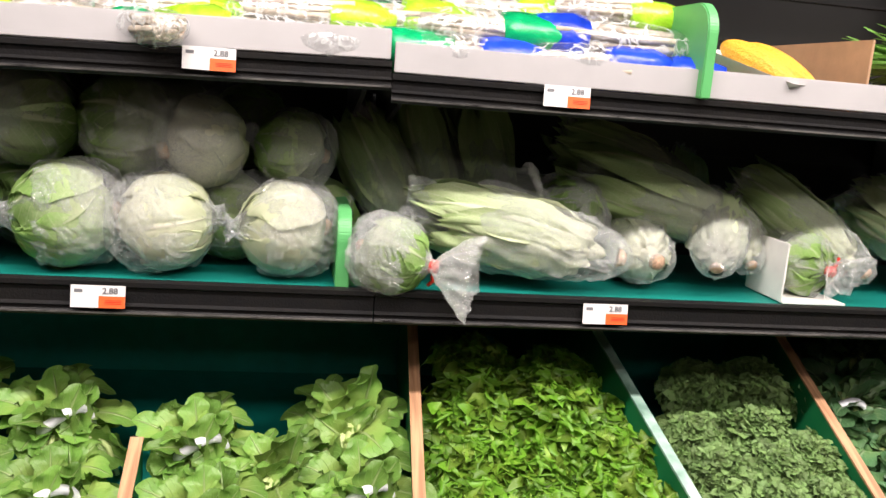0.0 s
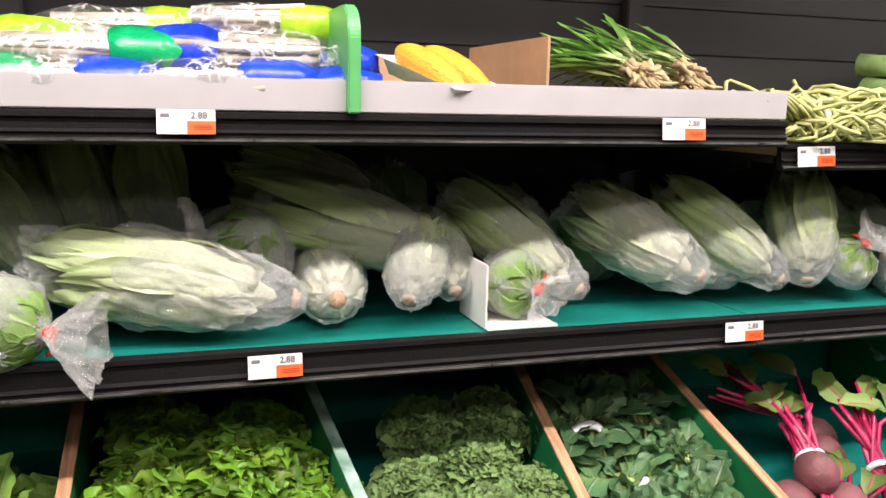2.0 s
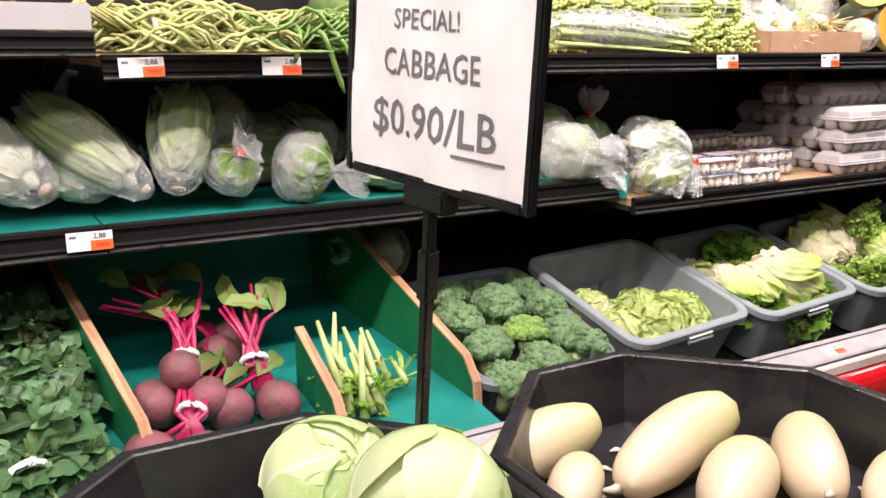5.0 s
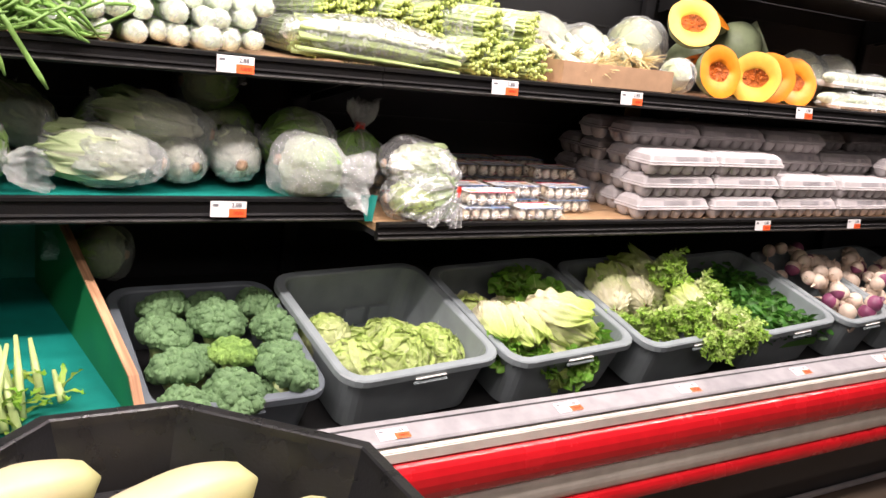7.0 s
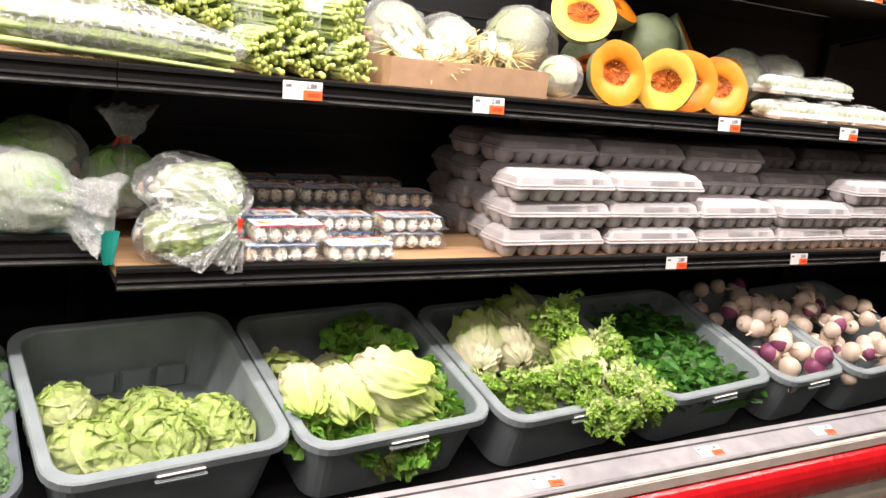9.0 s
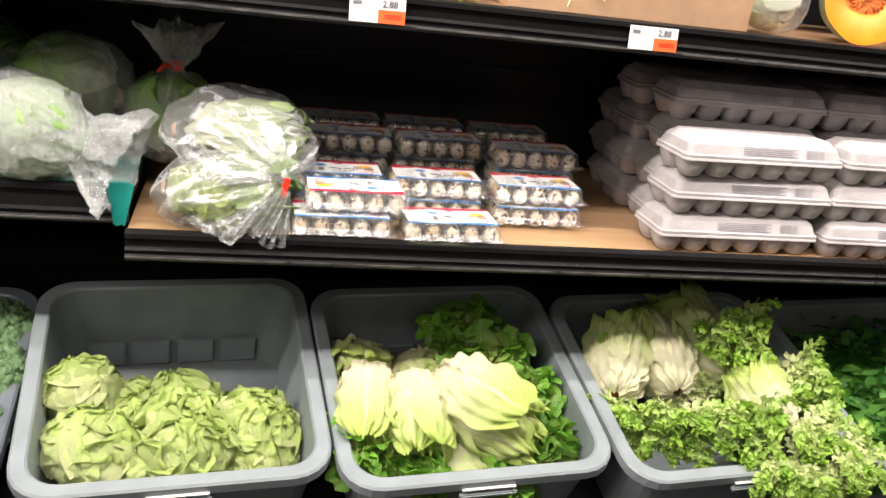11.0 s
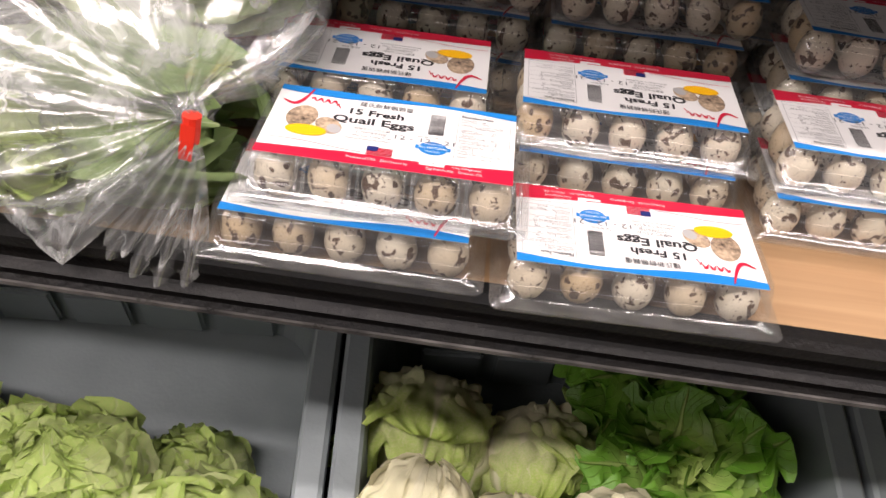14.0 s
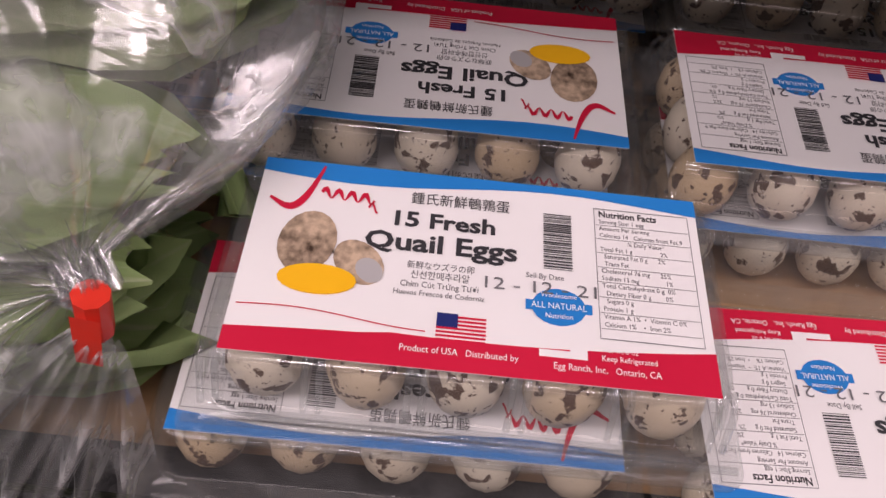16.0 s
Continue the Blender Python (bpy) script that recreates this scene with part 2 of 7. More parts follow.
GREENP = mat("green_painted_board", (0.005, 0.135, 0.045), 0.42, 0, 0.2, 12, 0.12, 150)
GREENL = mat("light_green_plastic", (0.10, 0.40, 0.13), 0.4, 0, 0.08, 20, 0.08, 150)
PLYEDGE = wood_mat("raw_plywood_edge", (0.30, 0.14, 0.07), (0.62, 0.37, 0.20), (140, 6, 6), 0.6)
GREYEDGE = mat("worn_green_edge", (0.28, 0.40, 0.34), 0.55, 0, 0.4, 30, 0.3, 200, stain=(0.06, 0.16, 0.11))
PLYDECK = wood_mat("tan_shelf_board", (0.36, 0.21, 0.108), (0.47, 0.30, 0.162), (4, 90, 20), 0.5)
WHITEP = mat("white_shelf_front", (0.43, 0.42, 0.425), 0.42, 0, 0.04, 14, 0.05, 120)
BINGREY = mat("grey_bin_plastic", (0.24, 0.275, 0.285), 0.42, 0, 0.1, 16, 0.15, 260)
BINDARK = mat("dark_grey_bin_plastic", (0.13, 0.15, 0.17), 0.4, 0, 0.1, 16, 0.15, 260)
CRATE = mat("black_crate_plastic", (0.011, 0.011, 0.012), 0.28, 0, 0.3, 20, 0.2, 220)
STEEL = mat("scuffed_metal_lip", (0.36, 0.345, 0.355), 0.45, 0.2, 0.1, 22, 0.12, 120, stain=(0.27, 0.26, 0.27))
ROOTTAN = mat("tan_roots", (0.42, 0.33, 0.18), 0.7, 0, 0.3, 90, 0.3, 200)
CREAM = mat("cream_bumper_plastic", (0.62, 0.58, 0.51), 0.45, 0, 0.1, 20, 0.1, 120)
REDP = mat("red_bumper_plastic", (0.62, 0.012, 0.018), 0.25, 0, 0.1, 14, 0.05, 120)
TAGW = mat("white_tag_paper", (0.80, 0.79, 0.78), 0.5, 0, 0.04, 40, 0.05, 200)
TAGO = mat("orange_tag_paper", (0.85, 0.13, 0.03), 0.5, 0, 0.06, 40, 0.05, 200)
INK = mat("dark_print_ink", (0.035, 0.035, 0.04), 0.55, 0, 0.1, 40, 0)
GREYINK = mat("grey_print_ink", (0.16, 0.16, 0.17), 0.55, 0, 0.1, 40, 0)
CARD = mat("brown_cardboard", (0.42, 0.26, 0.15), 0.75, 0, 0.1, 30, 0.2, 180)
PULP = mat("grey_paper_pulp", (0.47, 0.44, 0.44), 0.85, 0, 0.1, 30, 0.5, 330)
PULPINK = mat("carton_print", (0.27, 0.26, 0.28), 0.8, 0, 0.2, 90, 0.1, 300)
FLOORM = mat("brown_vinyl_floor", (0.10, 0.075, 0.055), 0.4, 0, 0.2, 4, 0.08, 60)
CEIL = mat("white_ceiling_tile", (0.7, 0.7, 0.68), 0.8, 0, 0.06, 8, 0.3, 90)
WALLM = mat("pale_store_wall", (0.45, 0.43, 0.40), 0.7, 0, 0.08, 3, 0.1, 40)
REDTIE = mat("red_tape_tie", (0.75, 0.035, 0.015), 0.4, 0, 0.1, 60, 0.1, 200)
WHITEBAND = mat("white_paper_band", (0.72, 0.74, 0.78), 0.5, 0, 0.08, 60, 0.1, 200)
FILM = film_mat("clear_bag_film", 0.035, 0.50, 30.0, gloss=0.14, rough=0.06, crease=1.0)
FILMW = film_mat("crinkled_bag_film", 0.10, 0.62, 45.0, gloss=0.30, rough=0.12, crease=1.0)
FILMD = film_mat("cloudy_bag_film", 0.035, 0.52, 26.0, gloss=0.15, rough=0.06, crease=0.9)
CLEAR = film_mat("clear_rigid_plastic", 0.035, 0.06, 12.0, (0.9, 0.9, 0.9), 0.10, 0.09, 0.12)
CABBAGE = leaf_mat("pale_cabbage_leaf", (0.62, 0.68, 0.45), (0.24, 0.42, 0.10), (0.62, 0.69, 0.44), 0.4, 0.0, 0.8, 0.3, 0.8, 60, rib=0.14)
GREENCAB = leaf_mat("green_cabbage_leaf", (0.66, 0.73, 0.46), (0.46, 0.62, 0.25), (0.78, 0.82, 0.64), 0.38, 0.0, 1.0, 0.13, 0.22, 30, 0.12, 0.22)
WHITECAB = leaf_mat("white_cabbage_leaf", (0.72, 0.71, 0.56), (0.55, 0.62, 0.37), (0.74, 0.72, 0.60), 0.4, 0.1, 1.1, 0.1)
NAPA = leaf_mat("napa_leaf", (0.86, 0.86, 0.68), (0.46, 0.60, 0.27), (0.82, 0.84, 0.66), 0.4, 0.18, 1.0, 0.12, rib=0.36)
ROMAINE = leaf_mat("romaine_leaf", (0.78, 0.80, 0.58), (0.36, 0.50, 0.20), (0.64, 0.71, 0.45), 0.4, 0.12, 0.8, 0.15, rib=0.22)
LETTUCE = leaf_mat("butter_lettuce_leaf", (0.76, 0.82, 0.42), (0.60, 0.77, 0.22), (0.80, 0.84, 0.52), 0.36, 0.1, 0.95, 0.16, 0.9, 70, 0.08, 0.3)
ESCAROLE = leaf_mat("escarole_leaf", (0.84, 0.80, 0.55), (0.50, 0.66, 0.13), (0.86, 0.82, 0.60), 0.4, 0.42, 1.0, 0.10, 0.6, 60, 0.16, 0.12)
FRISEE = leaf_mat("frisee_leaf", (0.84, 0.84, 0.52), (0.34, 0.56, 0.07), (0.66, 0.75, 0.32), 0.45, 0.16, 0.80, 0.16, rib=0.10, side=0.1)
FRILL = leaf_mat("escarole_green_leaf", (0.55, 0.66, 0.22), (0.17, 0.39, 0.04), (0.45, 0.58, 0.18), 0.4, 0.0, 0.55, 0.3, 0.9, 90, 0.12)
COLLARD = leaf_mat("collard_leaf", (0.22, 0.34, 0.12), (0.085, 0.20, 0.080), (0.30, 0.42, 0.22), 0.36, 0.0, 0.5, 0.4, 0.8, 70)
COLLARDL = leaf_mat("young_collard_leaf", (0.34, 0.47, 0.12), (0.17, 0.34, 0.06), (0.40, 0.52, 0.22), 0.36, 0.0, 0.6, 0.35, 0.8, 70)
MUSTARD = leaf_mat("mustard_leaf", (0.36, 0.48, 0.08), (0.13, 0.31, 0.02), (0.36, 0.5, 0.10), 0.42, 0.0, 0.7, 0.4)
KALE = leaf_mat("kale_leaf", (0.27, 0.38, 0.14), (0.19, 0.32, 0.10), (0.40, 0.48, 0.24), 0.5, 0.0, 0.6, 0.4, 0.9, 190)
CILANTRO = leaf_mat("dark_herb_leaf", (0.08, 0.22, 0.03), (0.04, 0.17, 0.02), (0.1, 0.25, 0.05), 0.45, 0.0, 0.7, 0.45)
BEETLEAF = leaf_mat("beet_leaf", (0.22, 0.32, 0.08), (0.10, 0.23, 0.04), (0.45, 0.05, 0.12), 0.45, 0.0, 0.7, 0.3)
CUTRED = mat("red_brown_cut_end", (0.26, 0.06, 0.03), 0.6, 0, 0.3, 60, 0.3, 200)
STALK = mat("pale_green_stalk", (0.42, 0.52, 0.20), 0.4, 0, 0.15, 40, 0.15, 120)
ROOTEND = mat("cut_root_end", (0.58, 0.38, 0.25), 0.6, 0, 0.3, 60, 0.3, 200)
BROC = mat("broccoli_florets", (0.125, 0.215, 0.095), 0.65, 0, 0.4, 55, 0.7, 520, 0.003, stain=(0.055, 0.115, 0.042))
BROCL = mat("young_broccoli_florets", (0.26, 0.42, 0.10), 0.6, 0, 0.35, 55, 1.0, 420, 0.006, stain=(0.10, 0.22, 0.04))
BEET = mat("earthy_beet_skin", (0.15, 0.045, 0.055), 0.6, 0, 0.45, 35, 0.6, 90, 0.004, stain=(0.09, 0.05, 0.04))
BEETSTEM = mat("magenta_beet_stem", (0.36, 0.012, 0.075), 0.35, 0, 0.3, 40, 0.15, 90)
BEAN = mat("pale_long_bean", (0.40, 0.44, 0.17), 0.5, 0, 0.25, 30, 0.3, 90, stain=(0.26, 0.24, 0.08))
BEANG = mat("green_long_bean", (0.17, 0.31, 0.07), 0.45, 0, 0.25, 30, 0.3, 90)
LEEKW = mat("leek_white_end", (0.60, 0.66, 0.50), 0.35, 0, 0.25, 60, 0.2, 150)
LEEKG = mat("leek_green_shank", (0.32, 0.50, 0.18), 0.4, 0, 0.3, 30, 0.2, 90)
BUD = mat("yellow_green_stem_end", (0.50, 0.58, 0.16), 0.5, 0, 0.3, 200, 0.3, 300)
STRAW = mat("straw_onion_root", (0.66, 0.54, 0.27), 0.6, 0, 0.3, 200, 0.3, 300)
SQSKIN = mat("grey_green_squash_skin", (0.19, 0.23, 0.13), 0.55, 0, 0.35, 22, 0.3, 80)
SQFLESH = mat("orange_squash_flesh", (0.74, 0.235, 0.008), 0.5, 0, 0.12, 30, 0.2, 120)
SQYEL = mat("yellow_squash_flesh", (0.80, 0.47, 0.06), 0.5, 0, 0.12, 30, 0.2, 120)
SQSEED = mat("stringy_squash_core", (0.42, 0.10, 0.006), 0.6, 0, 0.4, 70, 0.8, 160, 0.006)
MELON = leaf_mat("cream_gourd_skin", (0.74, 0.62, 0.44), (0.60, 0.60, 0.26), None, 0.34, 0.35, 1.15, 0.05, 0.25, 60, 0.0, 0.0)
HERBL = leaf_mat("coriander_stalk", (0.55, 0.62, 0.32), (0.13, 0.29, 0.05), (0.3, 0.42, 0.14), 0.45, 0.0, 0.28, 0.4)
TURNIP = mat("cream_turnip_skin", (0.66, 0.53, 0.42), 0.4, 0, 0.2, 18, 0.15, 90)
PURPLE = mat("purple_turnip_top", (0.24, 0.06, 0.13), 0.4, 0, 0.3, 20, 0.15, 90)
CORN = mat("yellow_corn", (0.80, 0.40, 0.04), 0.4, 0, 0.12, 150, 0.9, 260, 0.004)
FOAM = mat("white_foam_tray", (0.82, 0.80, 0.76), 0.6, 0, 0.04, 40, 0.15, 220)
ENOKI = mat("ivory_mushroom_stems", (0.54, 0.46, 0.37), 0.55, 0, 0.25, 60, 0.3, 150)
BLUEW = mat("blue_printed_wrapper", (0.012, 0.05, 0.55), 0.22, 0, 0.3, 50, 0.5, 90, 0.004)
GREENW = mat("green_printed_wrapper", (0.0, 0.30, 0.10), 0.22, 0, 0.25, 50, 0.5, 90, 0.004)
LIMEW = mat("lime_printed_wrapper", (0.33, 0.62, 0.03), 0.25, 0, 0.25, 50, 0.5, 90, 0.004)
SHELLB = speckle_mat("quail_eggshell", (0.72, 0.64, 0.51), (0.11, 0.066, 0.045), 140.0, 0.57)
LBWHITE = mat("label_white", (0.85, 0.84, 0.83), 0.35, 0, 0.02, 20, 0.0)
LBBLUE = mat("label_blue", (0.015, 0.22, 0.62), 0.35, 0, 0.05, 20, 0.0)
LBRED = mat("label_red", (0.62, 0.015, 0.05), 0.35, 0, 0.05, 20, 0.0)
LBYOLK = mat("label_yolk", (0.95, 0.50, 0.01), 0.35, 0, 0.05, 20, 0.0)
LBEGG = mat("label_egg_print", (0.40, 0.30, 0.21), 0.35, 0, 0.5, 340, 0.0, stain=(0.05, 0.03, 0.02))
LBGREY = mat("label_grey", (0.45, 0.44, 0.44), 0.35, 0, 0.05, 20, 0.0)
LBNAVY = mat("label_navy", (0.02, 0.03, 0.16), 0.35, 0, 0.05, 20, 0.0)


# ---------------- geometry helpers ----------------
rng = np.random.default_rng(7)


class Acc:
    """Gathers sheets and solids into one mesh, with a UV and a material slot for each face."""

    def __init__(self):
        self.v, self.f, self.uv, self.mi, self.n = [], [], [], [], 0

    def add(self, vs, fs, uv=None, m=None, slot=0):
        vs = np.asarray(vs, float)
        if m is not None:
            a = np.array(m)
            vs = vs @ a[:3, :3].T + a[:3, 3]
        self.v.append(vs)
        self.uv.append(np.full((len(vs), 2), 0.4) if uv is None else np.asarray(uv, float))
        self.f += [tuple(int(i) + self.n for i in f) for f in fs]
        self.mi += [slot] * len(fs)
        self.n += len(vs)
        return self

    def mesh(self, name, mats, smooth=True):
        me = bpy.data.meshes.new(name)
        me.from_pydata(np.concatenate(self.v).tolist(), [], self.f)
        uvs = np.concatenate(self.uv)
        lay = me.uv_layers.new(name="UVMap")
        idx = np.zeros(len(me.loops), dtype=np.int32)
        me.loops.foreach_get("vertex_index", idx)
        lay.data.foreach_set("uv", uvs[idx].astype(np.float32).ravel())
        me.polygons.foreach_set("use_smooth", [smooth] * len(me.polygons))
        me.polygons.foreach_set("material_index", self.mi)
        for m in mats if isinstance(mats, (list, tuple)) else [mats]:
            me.materials.append(m)
        me.update()
        return me


def thing(name, label, category, group="", m=None, kind=""):
    e = new(name)
    e.empty_display_size = 0.05
    if m is not None:
        e.matrix_world = m
    return tagged(e, label, category, group, kind)


def piece(name, acc, mats, parent=None, label="", smooth=True, m=None):
    """One mesh object from an Acc or a ready mesh, under a thing or part."""
    me = acc.mesh(name, mats, smooth) if isinstance(acc, Acc) else acc
    ob = new(name, me)
    if parent is not None:
        ob.parent = parent
    if m is not None:
        ob.matrix_basis = m
    if label:
        ob["label"] = label
    return ob


def part(name, bm, material, parent=None, label="", smooth=False, m=None):
    me = bpy.data.meshes.new(name)
    bm.to_mesh(me)
    bm.free()
    me.materials.append(material)
    me.polygons.foreach_set("use_smooth", [smooth] * len(me.polygons))
    return piece(name, me, None, parent, label, m=m)


def box(x0, x1, y0, y1, z0, z1, bevel=0.0, seg=2):
    bm = bmesh.new()
    bmesh.ops.create_cube(bm, size=1, matrix=Matrix.Translation(((x0 + x1) / 2, (y0 + y1) / 2, (z0 + z1) / 2)) @ Matrix.Diagonal((x1 - x0, y1 - y0, z1 - z0, 1)))
    if bevel:
        bmesh.ops.bevel(bm, geom=bm.edges[:], offset=bevel, segments=seg, affect="EDGES", clamp_overlap=True)
    return bm


def prism(profile, x0, x1, bevel=0.0):
    """A (y, z) outline drawn out along x."""
    bm = bmesh.new()
    a = [bm.verts.new((x0, y, z)) for y, z in profile]
    f = bm.faces.new(a)
    r = bmesh.ops.extrude_face_region(bm, geom=[f])
    bmesh.ops.translate(bm, vec=(x1 - x0, 0, 0), verts=[v for v in r["geom"] if isinstance(v, bmesh.types.BMVert)])
    bmesh.ops.recalc_face_normals(bm, faces=bm.faces[:])
    if bevel:
        bmesh.ops.bevel(bm, geom=bm.edges[:], offset=bevel, segments=2, affect="EDGES", clamp_overlap=True)
    return bm


def grid(nu, nv, fn):
    u, v = np.meshgrid(np.linspace(0, 1, nu), np.linspace(-1, 1, nv), indexing="ij")
    p = fn(u, v).reshape(-1, 3)
    i = np.arange(nu - 1)[:, None] * nv + np.arange(nv - 1)[None, :]
    i = i.ravel()
    fs = np.stack([i, i + 1, i + nv + 1, i + nv], 1)
    return p, fs.tolist(), np.stack([u.ravel(), v.ravel() * 0.5 + 0.5], 1)


def tube(path, radii, n=7, cap=True):
    """A round tube along a list of points; UV runs along it."""
    P = np.asarray(path, float)
    T = np.gradient(P, axis=0)
    T /= np.linalg.norm(T, axis=1, keepdims=True) + 1e-9
    ref = np.array([0, 0, 1.0]) if abs(T[0][2]) < 0.9 else np.array([1.0, 0, 0])
    A = np.cross(T, ref); A /= np.linalg.norm(A, axis=1, keepdims=True) + 1e-9
    B = np.cross(T, A)
    R = np.broadcast_to(np.asarray(radii, float), (len(P),))
    ph = np.linspace(0, 2 * np.pi, n, endpoint=False)
    vs = (P[:, None] + R[:, None, None] * (np.cos(ph)[None, :, None] * A[:, None] + np.sin(ph)[None, :, None] * B[:, None])).reshape(-1, 3)
    fs = []
    for k in range(len(P) - 1):
        for j in range(n):
            fs.append((k * n + j, k * n + (j + 1) % n, (k + 1) * n + (j + 1) % n, (k + 1) * n + j))
    if cap:
        fs.append(tuple(range(n - 1, -1, -1)))
        fs.append(tuple(range((len(P) - 1) * n, len(P) * n)))
    uv = np.stack([np.repeat(np.linspace(0, 1, len(P)), n), np.full(len(vs), 0.3)], 1)
    return vs, fs, uv


def wob(p, s, amp, seed=0.0):
    """Smooth noise offset of each point along its own direction from the middle."""
    c = p.mean(0)
    out = p.copy()
    for k, q in enumerate(p):
        d = q - c
        n = np.linalg.norm(d) + 1e-9
        out[k] = q + d / n * amp * noise.noise(Vector(q * s) + Vector((seed, seed * 1.7, -seed)))
    return out


def ball(nu=14, nv=18, r=(1, 1, 1), shape=None):
    """Closed ball along z; shape(t) scales the radius from bottom 0 to top 1."""
    th = np.linspace(0, np.pi, nu)
    ph = np.linspace(0, 2 * np.pi, nv, endpoint=False)
    t = (1 - np.cos(th)) / 2
    s = np.ones_like(t) if shape is None else shape(t)
    vs, fs = [], []
    for k in range(nu):
        for j in range(nv):
            vs.append((r[0] * s[k] * np.sin(th[k]) * np.cos(ph[j]), r[1] * s[k] * np.sin(th[k]) * np.sin(ph[j]), -r[2] * np.cos(th[k])))
    for k in range(nu - 1):
        for j in range(nv):
            fs.append((k * nv + j, k * nv + (j + 1) % nv, (k + 1) * nv + (j + 1) % nv, (k + 1) * nv + j))
    uv = np.stack([np.repeat(t, nv), np.full(nu * nv, 0.3)], 1)
    return np.array(vs), fs, uv


def leaf(L, W, bend=0.8, cup=0.3, ruff=0.0, freq=5.0, stalk=0.12, nu=9, nv=7, lobes=0.0):
    """One leaf lying along +y from the origin, drooping by bend radians, rim ruffled by ruff metres."""
    ph, ph2 = rng.uniform(0, 6.28, 2)
    tw = rng.normal(0, 0.25)

    def fn(u, v):
        u = np.sin(u * np.pi / 2)
        q = np.clip((u - stalk) / (1 - stalk), 0, 1)
        w = W / 2 * (np.sqrt(np.clip(1 - np.abs(2 * q ** 0.85 - 1) ** 2.2, 0, 1)) * 0.95 + 0.06)
        if lobes:
            w = w * (1 - lobes * (0.5 + 0.5 * np.sin(u * freq * 9 + ph)))
        a = bend * u
        y = L * np.where(abs(bend) > 0.01, np.sin(a) / (bend + 1e-9), u)
        z = -L * (1 - np.cos(a)) / (bend + 1e-9)
        av = np.abs(v)
        x = w * v * np.cos(cup * av)
        zz = z + w * av * np.sin(cup) + ruff * av ** 1.5 * (np.sin(freq * 6.28 * u + ph + v) + 0.6 * np.sin(freq * 11 * u + ph2 - 2 * v)) * (w / (W / 2))
        xx = x + ruff * 0.7 * av * np.sin(freq * 9 * u + ph2) + tw * u * zz * 0.3
        return np.stack([xx, y, zz], -1)
    return grid(nu, nv, fn)


def head_leaf(r, el, phi, half, t0, t1, flare, ruff, freq, off, nu=10, nv=9, blunt=0.85):
    """A leaf wrapped on a head that stands on its stalk at the bottom (axis z)."""
    p1, p2 = rng.uniform(0, 6.28, 2)

    def fn(u, v):
        th = np.pi * (1 - (t0 + (t1 - t0) * u))
        prof = (0.62 + 0.38 * np.clip(u * 1.6, 0, 1)) * np.where(u > 0.6, np.sqrt(np.clip(1 - ((u - 0.6) / 0.4) ** 2 * 0.9, 0, 1)), 1)
        fi = phi + v * half * prof
        edge = np.maximum(np.abs(v) ** 2, np.clip((u - 0.5) / 0.5, 0, 1) ** 1.3) * np.clip(u * 2.5, 0, 1)
        crk = 0.4 * ruff * (np.sin(9 * u + 5 * v + p2) * np.sin(6 * v - 8 * u + p1) + 0.5 * np.sin(19 * u - 9 * v + p1)) * np.clip(u * 2, 0, 1)
        R = r * (1 + off + flare * u ** 3 + 0.02 * np.sin(3 * fi + p1) + 0.05 * np.abs(v) ** 3 - 0.035 * np.exp(-(v / 0.12) ** 2) * 0 ) + crk + ruff * edge * (np.sin(freq * 5 * u + p1 + 5 * v) + 0.7 * np.sin(freq * 3.3 * v + p2) + 0.4 * np.sin(freq * 9 * v + 8 * u + p1))
        if el > 1.5:
            R = R * (0.52 + 0.56 * np.clip((t0 + (t1 - t0) * u) * 1.3, 0, 1))
        s = np.abs(np.sin(np.clip(th, 0.02, np.pi))) ** np.where(th > 1.57, blunt, 0.85)
        return np.stack([R * s * np.cos(fi), R * s * np.sin(fi), R * el * np.cos(th) + 0 * v], -1)
    return grid(nu, nv, fn)


def wrap_leaf(lat, phi, length, width, off, lift, ruff, freq, el=1.0, crk=0.03, nu=15, nv=15):
    """A broad rounded leaf lying on the unit ball, its middle at height angle lat; rim lifted and ruffled."""
    p1, p2, p3 = rng.uniform(0, 6.28, 3)
    c = np.array([math.cos(lat), 0.0, math.sin(lat)])
    up = np.array([-math.sin(lat), 0.0, math.cos(lat)])
    side = np.array([0.0, 1.0, 0.0])

    def fn(u, v):
        s = (u - 0.5) * length
        w = width * v * (1 - np.abs(2 * u - 1) ** 3.2 * 0.72) * (0.75 + 0.25 * u)
        s = s - 0.16 * length * np.clip(u - 0.5, 0, 1) * v ** 2 * 2
        d = np.sqrt(s ** 2 + w ** 2) + 1e-9
        k = np.sin(d) / d
        P = np.cos(d)[..., None] * c + (k * s)[..., None] * up + (k * w)[..., None] * side
        e = np.clip(np.maximum(np.abs(v) ** 3, np.clip(2 * u - 1, 0, 1) ** 3), 0, 1)
        wr = crk * (np.sin(11 * u + 6 * v + p1) * np.sin(8 * v - 7 * u + p2) + 0.6 * np.sin(17 * u - 13 * v + p3) * np.cos(9 * u + 11 * v)) - 0.8 * crk * np.exp(-(v / 0.10) ** 2)
        R = 1 + off + lift * e + wr + ruff * e * (np.sin(freq * 4 * v + p1) * np.clip(2 * u, 0, 1) + 0.8 * np.sin(freq * 7 * u + 2 * v + p2) + 0.5 * np.sin(freq * 9 * v + p3))
        P = P * R[..., None]
        x, y = P[..., 0] * math.cos(phi) - P[..., 1] * math.sin(phi), P[..., 0] * math.sin(phi) + P[..., 1] * math.cos(phi)
        return np.stack([x, y, P[..., 2] * el], -1)
    return grid(nu, nv, fn)


